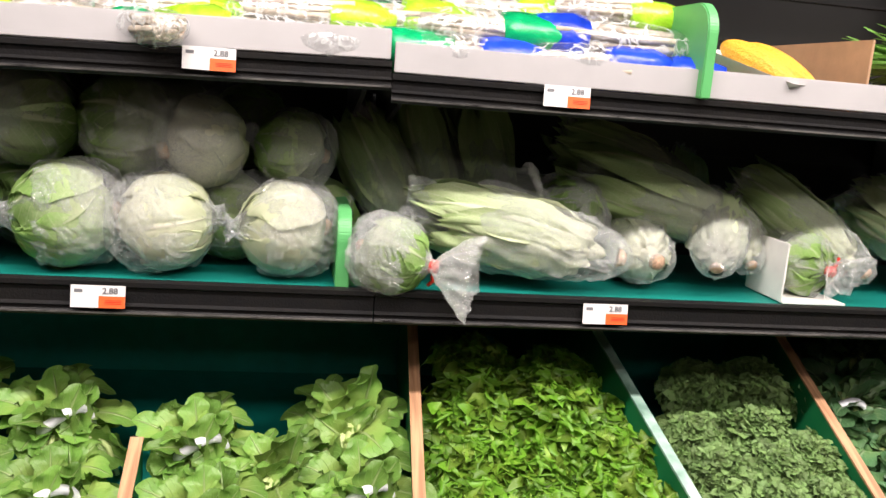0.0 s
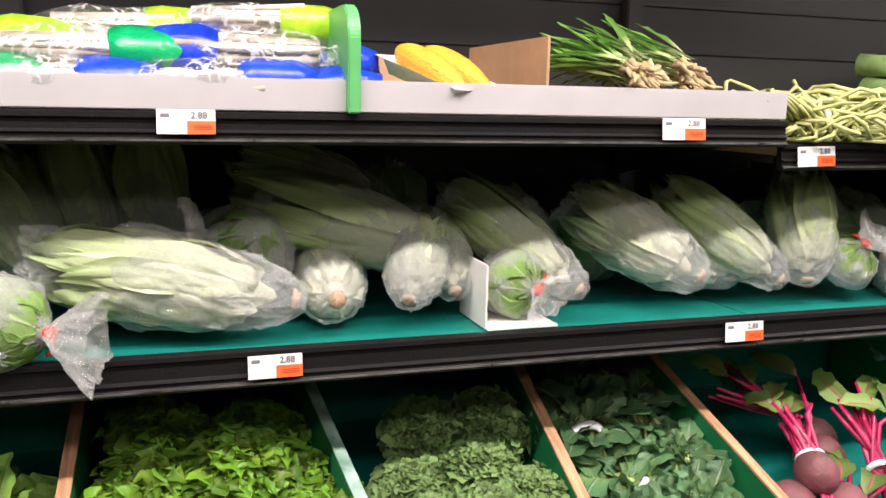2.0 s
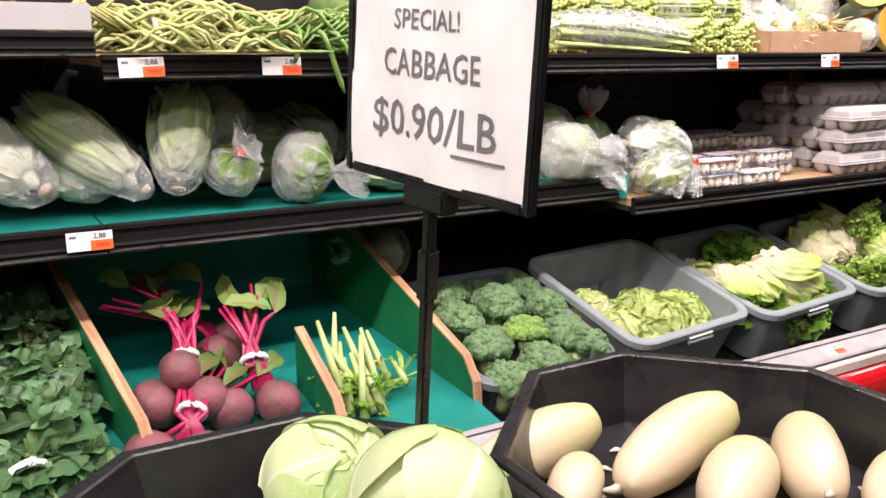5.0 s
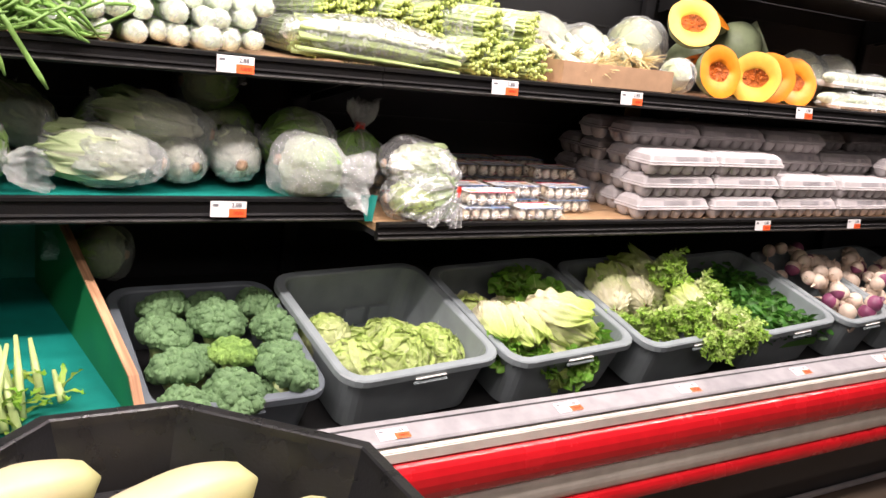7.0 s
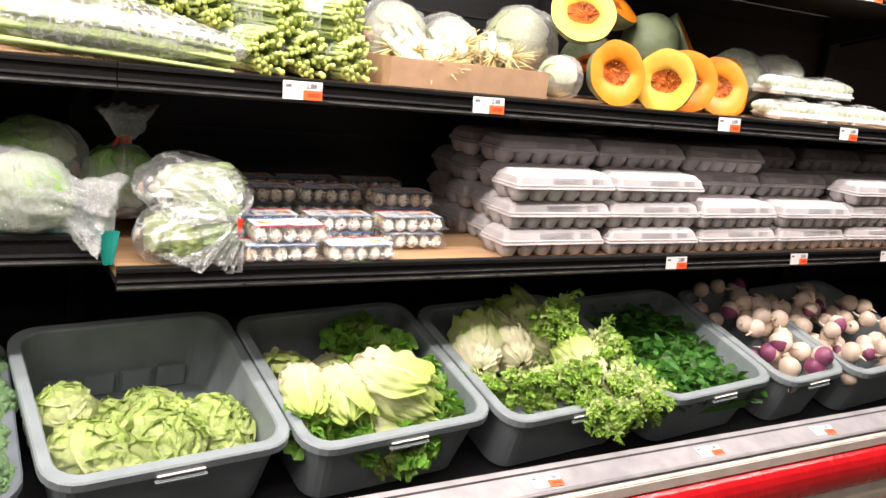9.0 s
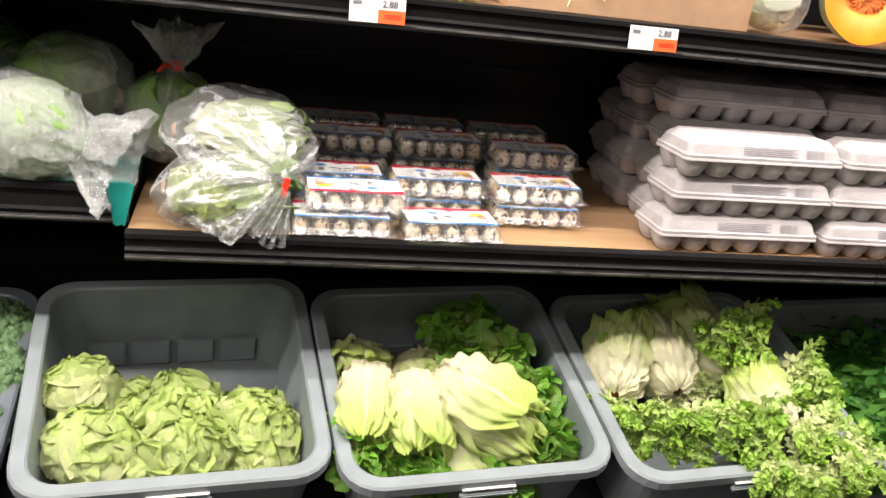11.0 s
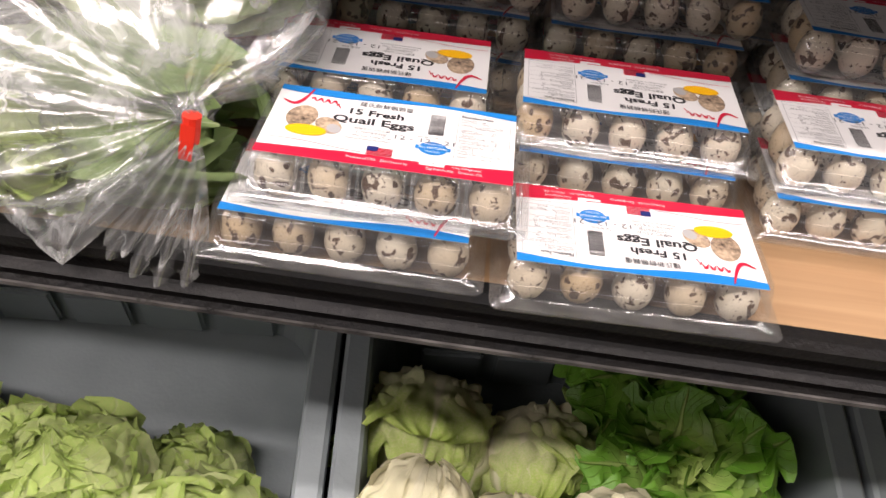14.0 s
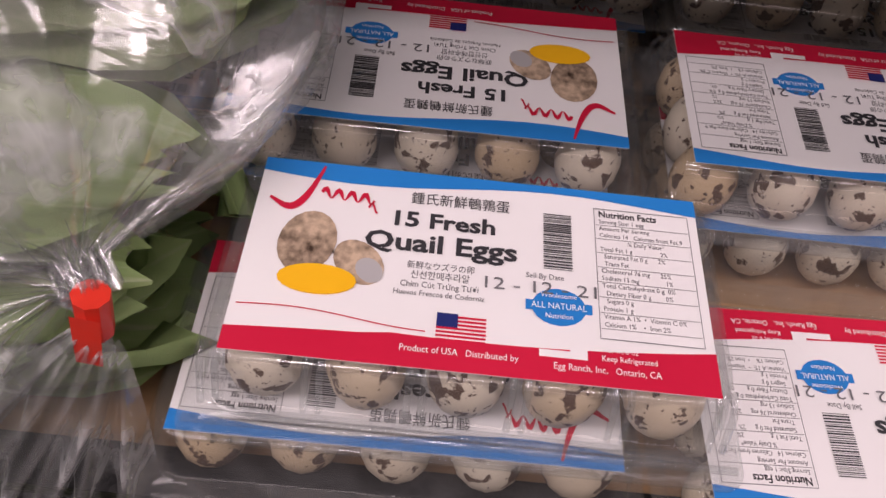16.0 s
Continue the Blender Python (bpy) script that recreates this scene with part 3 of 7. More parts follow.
def axis_pose(a, b):
    """Pose at a whose z axis points to b."""
    a, b = Vector(a), Vector(b)
    return Matrix.Translation(a) @ (b - a).to_track_quat("Z", "Y").to_matrix().to_4x4()


def spin(x, y, z, rx=0, ry=0, rz=0, s=1.0):
    return pose(x, y, z, rx, ry, rz) @ Matrix.Diagonal((s, s, s, 1))


def text_sheet(acc, txt, x, y, size, slot, align="LEFT", rot=0.0, squash=1.0, bold=0.0, z=0.0):
    """Adds flat lettering on the xy plane in Blender's own font."""
    cu = bpy.data.curves.new("lettering", "FONT")
    cu.body, cu.size, cu.align_x, cu.offset = txt, size, align, bold
    cu.resolution_u = 2
    ob = new("lettering", cu)
    bpy.context.view_layer.update()
    me = bpy.data.meshes.new_from_object(ob.evaluated_get(bpy.context.evaluated_depsgraph_get()))
    bpy.data.objects.remove(ob)
    bpy.data.curves.remove(cu)
    if len(me.vertices):
        vs = np.array([v.co[:] for v in me.vertices])
        vs[:, 0] *= squash
        m = pose(x, y, z, 0, 0, rot)
        acc.add(vs, [tuple(p.vertices) for p in me.polygons], None, m, slot)
    bpy.data.meshes.remove(me)


def plate(acc, x0, x1, y0, y1, z, slot, d=0.0):
    acc.add([(x0, y0, z), (x1, y0, z), (x1, y1, z), (x0, y1, z)], [(0, 1, 2, 3)], None, None, slot)


# ---------------- setting ----------------
def structure(ob, label, cat):
    return tagged(ob, label, cat, kind="structure")


structure(part("floor", box(-7, 11, -7, 3, FLOOR - 0.1, FLOOR), FLOORM), "brown vinyl store floor", "floor")
structure(part("ceiling", box(-7, 11, -7, 3, 3.0, 3.1), CEIL), "white tiled store ceiling", "ceiling")
structure(part("wall_north", box(-7, 11, 2.3, 2.45, FLOOR, 3.0), WALLM), "plain wall behind the produce case", "wall")
structure(part("wall_south", box(-7, 11, -7.15, -7, FLOOR, 3.0), WALLM), "plain far wall of the store", "wall")
structure(part("wall_west", box(-7.15, -7, -7, 2.45, FLOOR, 3.0), WALLM), "plain side wall of the store", "wall")
structure(part("wall_east", box(11, 11.15, -7, 2.45, FLOOR, 3.0), WALLM), "plain side wall of the store", "wall")

X0, X1 = -2.44, 6.10
YB = 1.90
case = thing("produce_case", "long black refrigerated multideck produce case with red bumper", "display case")
part("back_panel", box(X0, X1, YB, YB + 0.05, 0.3, 2.4), BACKWALL, case, "dark back panel")
for zz in (1.12, 1.20, 1.46, 1.56, 1.66):
    part("back_seam", box(X0, X1, YB - 0.004, YB - 0.0005, zz, zz + 0.006), BLACK, case)
for xx in (-1.22, 0.0, 1.22, 2.44, 3.66, 4.88):
    part("upright", box(xx - 0.02, xx + 0.02, YB - 0.035, YB - 0.006, 0.4, 2.3, 0.003), BLACK, case)
part("end_panel", box(X0 - 0.06, X0, 0.95, YB + 0.05, FLOOR, 2.4, 0.004), BLACK, case)
part("end_panel", box(X1, X1 + 0.06, 0.95, YB + 0.05, FLOOR, 2.4, 0.004), BLACK, case)
part("canopy", box(X0, X1, 1.02, YB + 0.05, 2.32, 2.42, 0.01), BLACK, case)
part("canopy_front", box(X0, X1, 0.98, 1.015, 2.26, 2.42, 0.006), BLACK, case)
part("base", prism([(1.03, FLOOR + 0.09), (1.03, 0.40), (1.10, 0.43), (YB, 0.662), (YB, FLOOR + 0.09)], X0, X1), BLACK, case, "black case tub")
part("front_wall", box(X0, X1, 1.022, 1.05, 0.34, 0.565), BLACK, case)
part("kickplate", box(X0, X1, 1.06, 1.09, FLOOR, FLOOR + 0.09), BLACK, case)
part("kick_trim", box(X0, X1, 1.045, 1.058, FLOOR + 0.002, FLOOR + 0.02, 0.003), STEEL, case, "thin pale metal floor trim")
# front lip with its slanted price strip, then cream and red bumper bands
part("front_lip", prism([(1.055, 0.588), (1.052, 0.596), (1.042, 0.595), (0.985, 0.577), (0.981, 0.571), (1.0, 0.566), (1.055, 0.566)], X0, X1, 0.002), STEEL, case, "scuffed grey metal lip")
part("lip_groove", prism([(1.036, 0.5935), (1.031, 0.5919), (1.0315, 0.5905), (1.0365, 0.5920)], X0, X1), BLACK, case)
part("cream_band", prism([(1.0, 0.5655), (0.978, 0.5655), (0.973, 0.562), (0.972, 0.538), (1.0, 0.536)], X0, X1, 0.002), CREAM, case, "cream bumper band")


def half_round(yc, zc, r, depth):
    return [(1.02, zc - r)] + [(yc - depth * math.cos(a), zc + r * math.sin(a)) for a in np.linspace(-1.5, 1.5, 9)] + [(1.02, zc + r)]


part("red_bumper", prism(half_round(0.975, 0.488, 0.047, 0.026), X0, X1), REDP, case, "glossy red bumper band", smooth=False)
part("cream_bumper", prism(half_round(0.975, 0.408, 0.032, 0.010), X0, X1), CREAM, case, "cream stripe between the red bands")
part("red_bumper", prism(half_round(0.975, 0.352, 0.023, 0.014), X0, X1), REDP, case, "glossy red bumper band")


def shelf(name, x0, x1, yf, ztop, deck, label, fence=False, m=None, h=0.055):
    s = thing(name, label, "shelf", "case shelves")
    t = 0.004
    part("deck", box(x0 + 0.002, x1 - 0.002, yf + 0.006, YB - 0.04, ztop - 0.022, ztop - 0.004), deck, s)
    part("tray", box(x0 + 0.002, x1 - 0.002, yf + 0.02, YB - 0.04, ztop - 0.036, ztop - 0.024), BLACK, s)
    # price rail: shallow grooved channel
    prof = [(yf + 0.012, ztop - h), (yf - 0.004, ztop - h), (yf - 0.007, ztop - h + 0.004), (yf - 0.003, ztop - h + 0.009), (yf - 0.003, ztop - h + 0.013),
            (yf - 0.006, ztop - h + 0.016), (yf, ztop - h + 0.020), (yf, ztop - 0.012), (yf - 0.005, ztop - 0.009), (yf - 0.005, ztop - 0.002), (yf + 0.002, ztop), (yf + 0.012, ztop)]
    part("price_rail", prism(prof, x0 + 0.001, x1 - 0.001), RAIL, s)
    part("rail_edge", box(x0 + 0.002, x1 - 0.002, yf - 0.0085, yf - 0.0065, ztop - h + 0.0045, ztop - h + 0.007), RAILCLEAR, s, "scuffed pale rail edge")
    if fence:
        part("fence", box(x0 + 0.003, x1 - 0.003, yf - 0.002, yf + 0.004, ztop + 0.001, ztop + 0.045, 0.0015), WHITEP, s, "white shelf front strip")
        part("fence_lip", box(x0 + 0.003, x1 - 0.003, yf + 0.0045, yf + 0.02, ztop + 0.038, ztop + 0.046, 0.0015), WHITEP, s, "white folded lip")
    if m is not None:
        s.matrix_world = m
    for xb in (x0 + 0.03, x1 - 0.03):
        part("bracket", prism([(YB - 0.04, ztop - 0.037), (yf + 0.12, ztop - 0.037), (yf + 0.12, ztop - 0.05), (YB - 0.04, ztop - 0.13)], xb - 0.004, xb + 0.004), BLACK, s)
    return s


ZM, ZE, ZU, ZT, ZH = 0.985, 0.938, 1.286, 1.324, 1.66
YM, YE, YU, YT = 1.400, 1.345, 1.390, 1.370
GREYLINE = "black shelf with teal liner under bagged cabbages"
shelf("shelf", -2.44, -1.22, YM, ZM, TEAL, GREYLINE)
shelf("shelf", -1.22, 0.0, YM, ZM, TEAL, GREYLINE)
shelf("shelf", 0.0, 1.22, YM, ZM, TEAL, GREYLINE)
shelf("shelf", 1.22, 2.44, YM, ZM, TEAL, GREYLINE)
shelf("shelf", 2.44, 3.66, YE, ZE, PLYDECK, "black shelf with tan board holding quail eggs", h=0.042)
shelf("shelf", 3.66, 4.88, YE, ZE, PLYDECK, "black shelf with tan board holding egg cartons", h=0.042)
shelf("shelf", 4.88, 6.10, YE, ZE, PLYDECK, "black shelf with tan board holding egg cartons", h=0.042)
TOPL = "black upper shelf with white front strip and cardboard base"
shelf("shelf", -2.44, -1.22, YT, ZT, CARD, TOPL, True, h=0.044)
shelf("shelf", -1.22, 0.0, YT, ZT, CARD, TOPL, True, Matrix.Translation((0, 0, 0.018)) @ Matrix.Translation((0, 0, ZT)) @ pose(0, 0, 0, 0, -1.3, 0) @ Matrix.Translation((0, 0, -ZT)), h=0.044)
shelf("shelf", 0.0, 1.225, YT, ZT, CARD, TOPL, True, h=0.044)
for a in (1.235, 2.44, 3.66, 4.88):
    shelf("shelf", a, (2.44, 2.44, 3.66, 4.88, 6.1)[(1.235, 2.44, 3.66, 4.88).index(a) + 1] if a > 2 else 2.44, YU, ZU, CARD, "black upper shelf with grooved price rail", h=0.046)
shelf("shelf", 3.66, 4.88, YU, ZH, CARD, "black topmost shelf with grooved price rail", h=0.046)
shelf("shelf", 4.88, 6.10, YU, ZH, CARD, "black topmost shelf with grooved price rail", h=0.046)

# ---------------- price tags ----------------
tag_mesh = Acc()
W, H = 0.078, 0.034
plate(tag_mesh, -W / 2, W / 2, -H / 2, H / 2, 0.0008, 0)
plate(tag_mesh, 0.001, W / 2, -H / 2, 0.001, 0.0014, 1)
plate(tag_mesh, -0.034, -0.022, 0.006, 0.011, 0.0014, 2)
text_sheet(tag_mesh, "2.88", 0.006, 0.0045, 0.013, 2, z=0.0016, bold=0.0003)
for j in range(3):
    plate(tag_mesh, 0.010, 0.034, -0.006 - 0.0012 * j * 2, -0.0052 - 0.0012 * j * 2, 0.0018, 3)
tag_me = tag_mesh.mesh("price_tag", [TAGW, TAGO, GREYINK, REDP], False)


def price_tag(x, y, z, tilt=82, yaw=0, s=1.0, roll=0):
    ob = new("price_tag", tag_me)
    ob.matrix_world = pose(x, y, z, tilt, 0, yaw) @ pose(0, 0, 0, 0, 0, roll) @ Matrix.Diagonal((s, s, s, 1))
    return tagged(ob, "white and orange price tag on the shelf rail", "price tag", "price tags")


for x in (-0.415, 0.385, 1.19, 2.105):
    price_tag(x, YM - 0.010, ZM - 0.024, 84, roll=rng.normal(0, 1))
for x in (-0.60, -0.262, 0.27):
    price_tag(x, YT - 0.010, ZT - 0.014 + (0.018 + x * 0.0227 if x < 0 else 0), 84, s=0.95, roll=rng.normal(0, 1) + (1.2 if x < 0 else 0))
price_tag(1.022, YT - 0.010, ZT - 0.016, 84)
for x in (1.300, 1.558, 2.10, 2.768, 3.182, 3.905, 4.38):
    price_tag(x, YU - 0.010, ZU - 0.022, 84, roll=rng.normal(0, 1))
for x in (3.76, 4.22, 4.62):
    price_tag(x, YE - 0.010, ZE - 0.020, 84, s=0.9)
price_tag(4.36, YU - 0.010, ZH - 0.022, 84)
for x in (2.345, 2.795, 3.18, 3.62, 4.0, 4.4):
    price_tag(x, 1.008, 0.5852, 17.5, s=0.9, roll=rng.normal(0, 2))

# ---------------- divider boards in the lower tier ----------------


def divider(x, edge, yf=1.19, zf=0.648, skew=0.0, kind="green-painted plywood divider board with raw wood edge", yb=1.82):
    d = thing("divider_board", kind, "divider", "divider boards")
    slope = 0.49
    zt = lambda y: zf + slope * (y - yf)
    t = 0.009
    part("panel", prism([(yf, zf - 0.14), (yf + 0.012, zf - 0.03), (yf + 0.045, zt(yf + 0.045) - 0.004), (yb, zt(yb) - 0.004), (yb, 0.56), (yf, 0.52)], -t, t), GREENP, d)
    part("edge_strip", prism([(yf - 0.003, zf - 0.14), (yf + 0.008, zf - 0.028), (yf + 0.043, zt(yf + 0.045)), (yb, zt(yb)), (yb, zt(yb) - 0.0035), (yf + 0.0465, zt(yf + 0.045) - 0.0035), (yf + 0.013, zf - 0.03), (yf + 0.001, zf - 0.14)], -t - 0.001, t + 0.001), edge, d, "raw plywood edge" if edge is PLYEDGE else "worn green edge")
    d.matrix_world = Matrix.Translation((x, yf, 0)) @ pose(0, 0, 0, 0, 0, skew) @ Matrix.Translation((0, -yf, 0))
    return d


divider(-0.79, PLYEDGE, yb=1.39)
divider(-0.356, PLYEDGE, zf=0.640, yb=1.39)
divider(0.07, PLYEDGE, skew=-4)
divider(0.545, GREYEDGE, skew=10, kind="green-painted divider board with worn pale edge")
divider(0.866, PLYEDGE)
divider(1.235, PLYEDGE, skew=11)
divider(1.575, PLYEDGE, yf=1.15, zf=0.632, skew=1, yb=1.375)
divider(1.895, PLYEDGE, skew=10)
structure(part("tier_liner", prism([(1.06, 0.561), (1.20, 0.581), (YB - 0.01, 0.705), (YB - 0.01, 0.70), (1.20, 0.571), (1.06, 0.5605)], -1.6, 1.89), TEAL), "teal liner sheet under the loose greens", "liner")
structure(part("tier_back", box(-1.6, 1.89, 1.83, 1.835, 0.60, 0.93), TEAL), "teal board behind the loose greens", "liner")

structure(part("tier_platform", prism([(1.06, 0.44), (1.06, 0.559), (1.20, 0.570), (YB - 0.02, 0.698), (YB - 0.02, 0.672)], -1.6, 1.885), BLACK), "black false floor of the lower tier", "platform")

# ---------------- leafy heads and bags, built once for each kind ----------------


def head_mesh(name, material, el, layers, half, flare, ruff, freq, t1=(0.75, 0.95), core=0.9, cut=None, nu=10, nv=9, blunt=0.85):
    """Parts of a unit head, radius 1, standing from z = 0 (stalk) to z = 2 el (tip)."""
    up = np.array([0, 0, el])
    vs, fs, uv = ball(10, 14, (core, core, core * el), (lambda tt: 0.52 + 0.5 * tt) if el > 1.5 else None)
    out = [("heart", Acc().add(vs + up, fs, uv * np.array([0.6, 1])).mesh("heart", material))]
    for k, n in enumerate(layers):
        for j in range(n):
            f = k / max(1, len(layers) - 1)
            vs, fs, uv = head_leaf(1.0, el, 6.283 * (j + 0.5 * k) / n + rng.normal(0, 0.25), half * rng.uniform(0.8, 1.15), 0.03, rng.uniform(*t1),
                                   flare * (0.5 + f) * rng.uniform(0.5, 1.3), ruff, freq, -0.08 + 0.15 * f + rng.uniform(-0.02, 0.02), nu, nv, blunt)
            out.append(("leaf", Acc().add(vs + up, fs, uv).mesh(name, material)))
    if cut:
        out.append(("cut_end", Acc().add(*tube([(0, 0, -0.06), (0, 0, 0.02), (0, 0, 0.12)], [0.15, 0.18, 0.2] if el < 1.5 else [0.16, 0.20, 0.26], 10)).mesh("cut_end", cut)))
    return out


def wrap_head(name, material, el, layers, lift, ruff, freq, crk, cut=None, core=0.9):
    """Parts of a closed head of wrapping leaves, radius 1, from z = 0 to z = 2 el; layers give height angle, count, length, width."""
    up = np.array([0, 0, el])
    vs, fs, uv = ball(16, 20, (core, core, core * el))
    out = [("heart", Acc().add(wob(vs, 2.6, 0.10, rng.uniform(0, 9)) + up, fs, uv * np.array([0.9, 1])).mesh("heart", material))]
    for k, (lat, n, ln, wd) in enumerate(layers):
        for j in range(n):
            vs, fs, uv = wrap_leaf(lat + rng.normal(0, 0.12), 6.283 * (j + 0.5 * k) / n + rng.normal(0, 0.2), ln * rng.uniform(0.85, 1.1), wd * rng.uniform(0.85, 1.15),
                                   -0.05 + 0.035 * k + rng.uniform(-0.012, 0.012), lift * rng.uniform(0.3, 1.4), ruff, freq, el, crk)
            out.append(("leaf", Acc().add(vs + up, fs, uv).mesh(name, material)))
    if cut:
        out.append(("cut_end", Acc().add(*tube([(0, 0, -0.05), (0, 0, 0.02), (0, 0, 0.12)], [0.15, 0.18, 0.2], 10)).mesh("cut_end", cut)))
    return out


def put_leaves(head, parent, m):
    for nm, me in head:
        piece(nm, me, None, parent, m=m)


HEADS = {
    "cabbage": [wrap_head("cabbage_leaves", CABBAGE, 0.95, ((0.9, 3, 1.6, 0.8), (0.4, 4, 2.0, 0.85), (0.05, 4, 2.2, 0.9)), 0.05, 0.018, 1.6, 0.014, ROOTEND) for _ in range(4)],
    "whitecab": [wrap_head("cabbage_leaves", WHITECAB, 0.95, ((0.8, 3, 1.8, 0.9), (0.25, 4, 2.2, 0.95)), 0.03, 0.012, 1.6, 0.012, ROOTEND) for _ in range(2)],
    "napa": [head_mesh("napa_leaves", NAPA, 2.5, (4, 5, 6), 0.75, 0.10, 0.10, 4.5, (0.75, 0.98), 0.82, cut=ROOTEND, nu=20, nv=15, blunt=0.6) for _ in range(4)],
    "romaine": [head_mesh("romaine_leaves", ROMAINE, 2.7, (4, 6), 0.85, 0.20, 0.07, 3.5, (0.8, 1.0), 0.8, cut=ROOTEND, nu=18, nv=15, blunt=0.6) for _ in range(3)],
    "lettuce": [wrap_head("lettuce_leaves", LETTUCE, 0.9, ((1.2, 3, 1.4, 0.8), (0.8, 4, 1.6, 0.85), (0.4, 5, 1.7, 0.9), (0.0, 5, 1.7, 0.95)), 0.13, 0.05, 2.1, 0.068, None, 0.95) for _ in range(5)],
    "escarole": [head_mesh("escarole_leaves", ESCAROLE, 1.45, (4, 5, 6), 1.05, 0.28, 0.095, 6.0, (0.66, 0.95), 0.92, cut=CUTRED, nu=30, nv=25, blunt=0.75) for _ in range(3)],
}


def bag_mesh(name, el, knot, tail, rough, ntail=1.0, over=1.08):
    """Film wrapped round a unit head: closed at the stalk, pleated into a neck above the tip, then a flaring tail."""
    ph = rng.uniform(0, 6.28, 6)

    def fn(u, v):
        z0, zk, zt = -0.22, 2 * el + 0.18, 2 * el + 0.18 + tail
        z = np.where(u < 0.74, z0 + (zk - z0) * (u / 0.74), zk + (zt - zk) * ((u - 0.74) / 0.26))
        t = np.clip(u / 0.74, 0, 1)
        body = over * (1 - np.abs(2 * t - 0.95) ** 3.2) ** 0.6 * (1 - 0.12 * t)
        body = np.maximum(np.nan_to_num(body), 0.02)
        if el > 1.5:
            body = body * (0.66 + 0.5 * np.clip(t * 1.3, 0, 1))
        neck = 0.16 if knot else 0.62
        w = np.clip((t - 0.72) / 0.28, 0, 1)
        body = np.where(t < 0.5, body, body * (1 - w) + neck * w)
        q = np.clip((u - 0.74) / 0.26, 0, 1)
        body = np.where(u > 0.74, neck + ntail * q ** 0.8 * 0.75, body)
        a = v * np.pi
        pl = rough * (np.sin(7 * a + ph[0]) * 0.5 + np.sin(13 * a + ph[1] + 3 * u) * 0.6 + np.sin(4 * a + 9 * u + ph[2]) + 0.6 * np.sin(9 * a - 14 * u + ph[3]))
        amp = 0.35 + 1.2 * np.clip((t - 0.55) / 0.45, 0, 1) + 1.0 * q
        R = body * (1 + pl * amp)
        flat = np.where(u > 0.74, 1 - 0.55 * q, 1.0)
        return np.stack([R * np.cos(a), R * np.sin(a) * flat, z + pl * 0.5 * q], -1)
    p, fs, uv = grid(36, 45, fn)
    P = p.reshape(36, 45, 3)
    jig = rng.normal(0, 1, (36, 45, 3)) * (0.022 if el < 1.5 else 0.032)
    jig[:, -1] = jig[:, 0]
    jig[:2] = 0
    P = P + jig * np.array([1, 1, 1.4])
    P[:, -1] = P[:, 0]
    tris = [t for a, b, c, d in fs for t in ((a, b, c), (a, c, d))]
    return Acc().add(P.reshape(-1, 3), tris, uv).mesh(name, FILM, False)


def bag_set(el):
    return [bag_mesh("bag", el, True, 1.1, 0.05, 1.1), bag_mesh("bag", el, True, 0.9, 0.07, 0.9), bag_mesh("bag", el, False, 0.7, 0.06, 0.5), bag_mesh("bag", el, True, 0.06, 0.06, 0.1, 1.03)]


BAGS = {"cabbage": bag_set(0.95), "whitecab": bag_set(0.95), "napa": bag_set(2.5), "romaine": bag_set(2.7)}
EL = {"cabbage": 0.95, "whitecab": 0.95, "greencab": 0.92, "napa": 2.5, "romaine": 2.7, "lettuce": 0.9, "escarole": 1.45}
tie_me = Acc().add(*tube([(0, 0, -0.10), (0, 0, 0.10)], [0.2, 0.2], 10)).add(*tube([(0.15, 0, 0.0), (0.42, 0.1, 0.05), (0.6, 0.1, -0.1)], [0.07, 0.07, 0.05], 5)).mesh("tie", REDTIE)
VEGNAME = {"cabbage": ("bagged_cabbage", "round green cabbage in a clear plastic bag on the teal shelf", "cabbage"),
           "whitecab": ("bagged_cabbage", "pale flat-topped cabbage in tight clear film on the shelf", "cabbage"),
           "napa": ("bagged_napa_cabbage", "napa cabbage in a crinkled clear plastic bag", "napa cabbage"),
           "romaine": ("bagged_romaine", "green romaine lettuce in a clear plastic bag", "lettuce")}


def bagged(kind, base, tip, r, v=0, bag=2, film=None, tie=False, label=""):
    """A bagged head whose stalk end is at base and whose leafy end is at tip."""
    n, lab, cat = VEGNAME[kind]
    t = thing(n, label or lab, cat, "bagged vegetables")
    t.matrix_world = axis_pose(base, tip) @ pose(0, 0, 0, 0, 0, rng.uniform(0, 360))
    L = (Vector(tip) - Vector(base)).length
    s = Matrix.Diagonal((r, r, L / (2 * EL[kind]), 1))
    put_leaves(HEADS[kind][v % len(HEADS[kind])], t, s)
    b = piece("bag", BAGS[kind][bag], None, t, "clear crinkled plastic bag", m=Matrix.Diagonal((r * 1.04, r * 1.04, L / (2 * EL[kind]), 1)))
    if film is not None:
        b.material_slots[0].link = "OBJECT"
        b.material_slots[0].material = film
    if tie:
        piece("tie", tie_me, None, t, "red tape tie", m=Matrix.Translation((0, 0, L * (1 + 0.18 / (2 * EL[kind])))) @ Matrix.Diagonal((r * 0.9, r * 0.9, r * 0.9, 1)))
    return t


def round_bagged(kind, x, y, z, r, v=0, tiltx=0, tilty=0, bag=2, film=None):
    d = pose(0, 0, 0, 0, rng.uniform(75, 100) * (1 if v % 2 else -1), rng.uniform(-15, 25)) @ Vector((0, 0, 1))
    c = Vector((x, y, z))
    return bagged(kind, c - d * r * 0.95, c + d * r * 0.95, r, v, 3 if bag == 2 else bag, film)


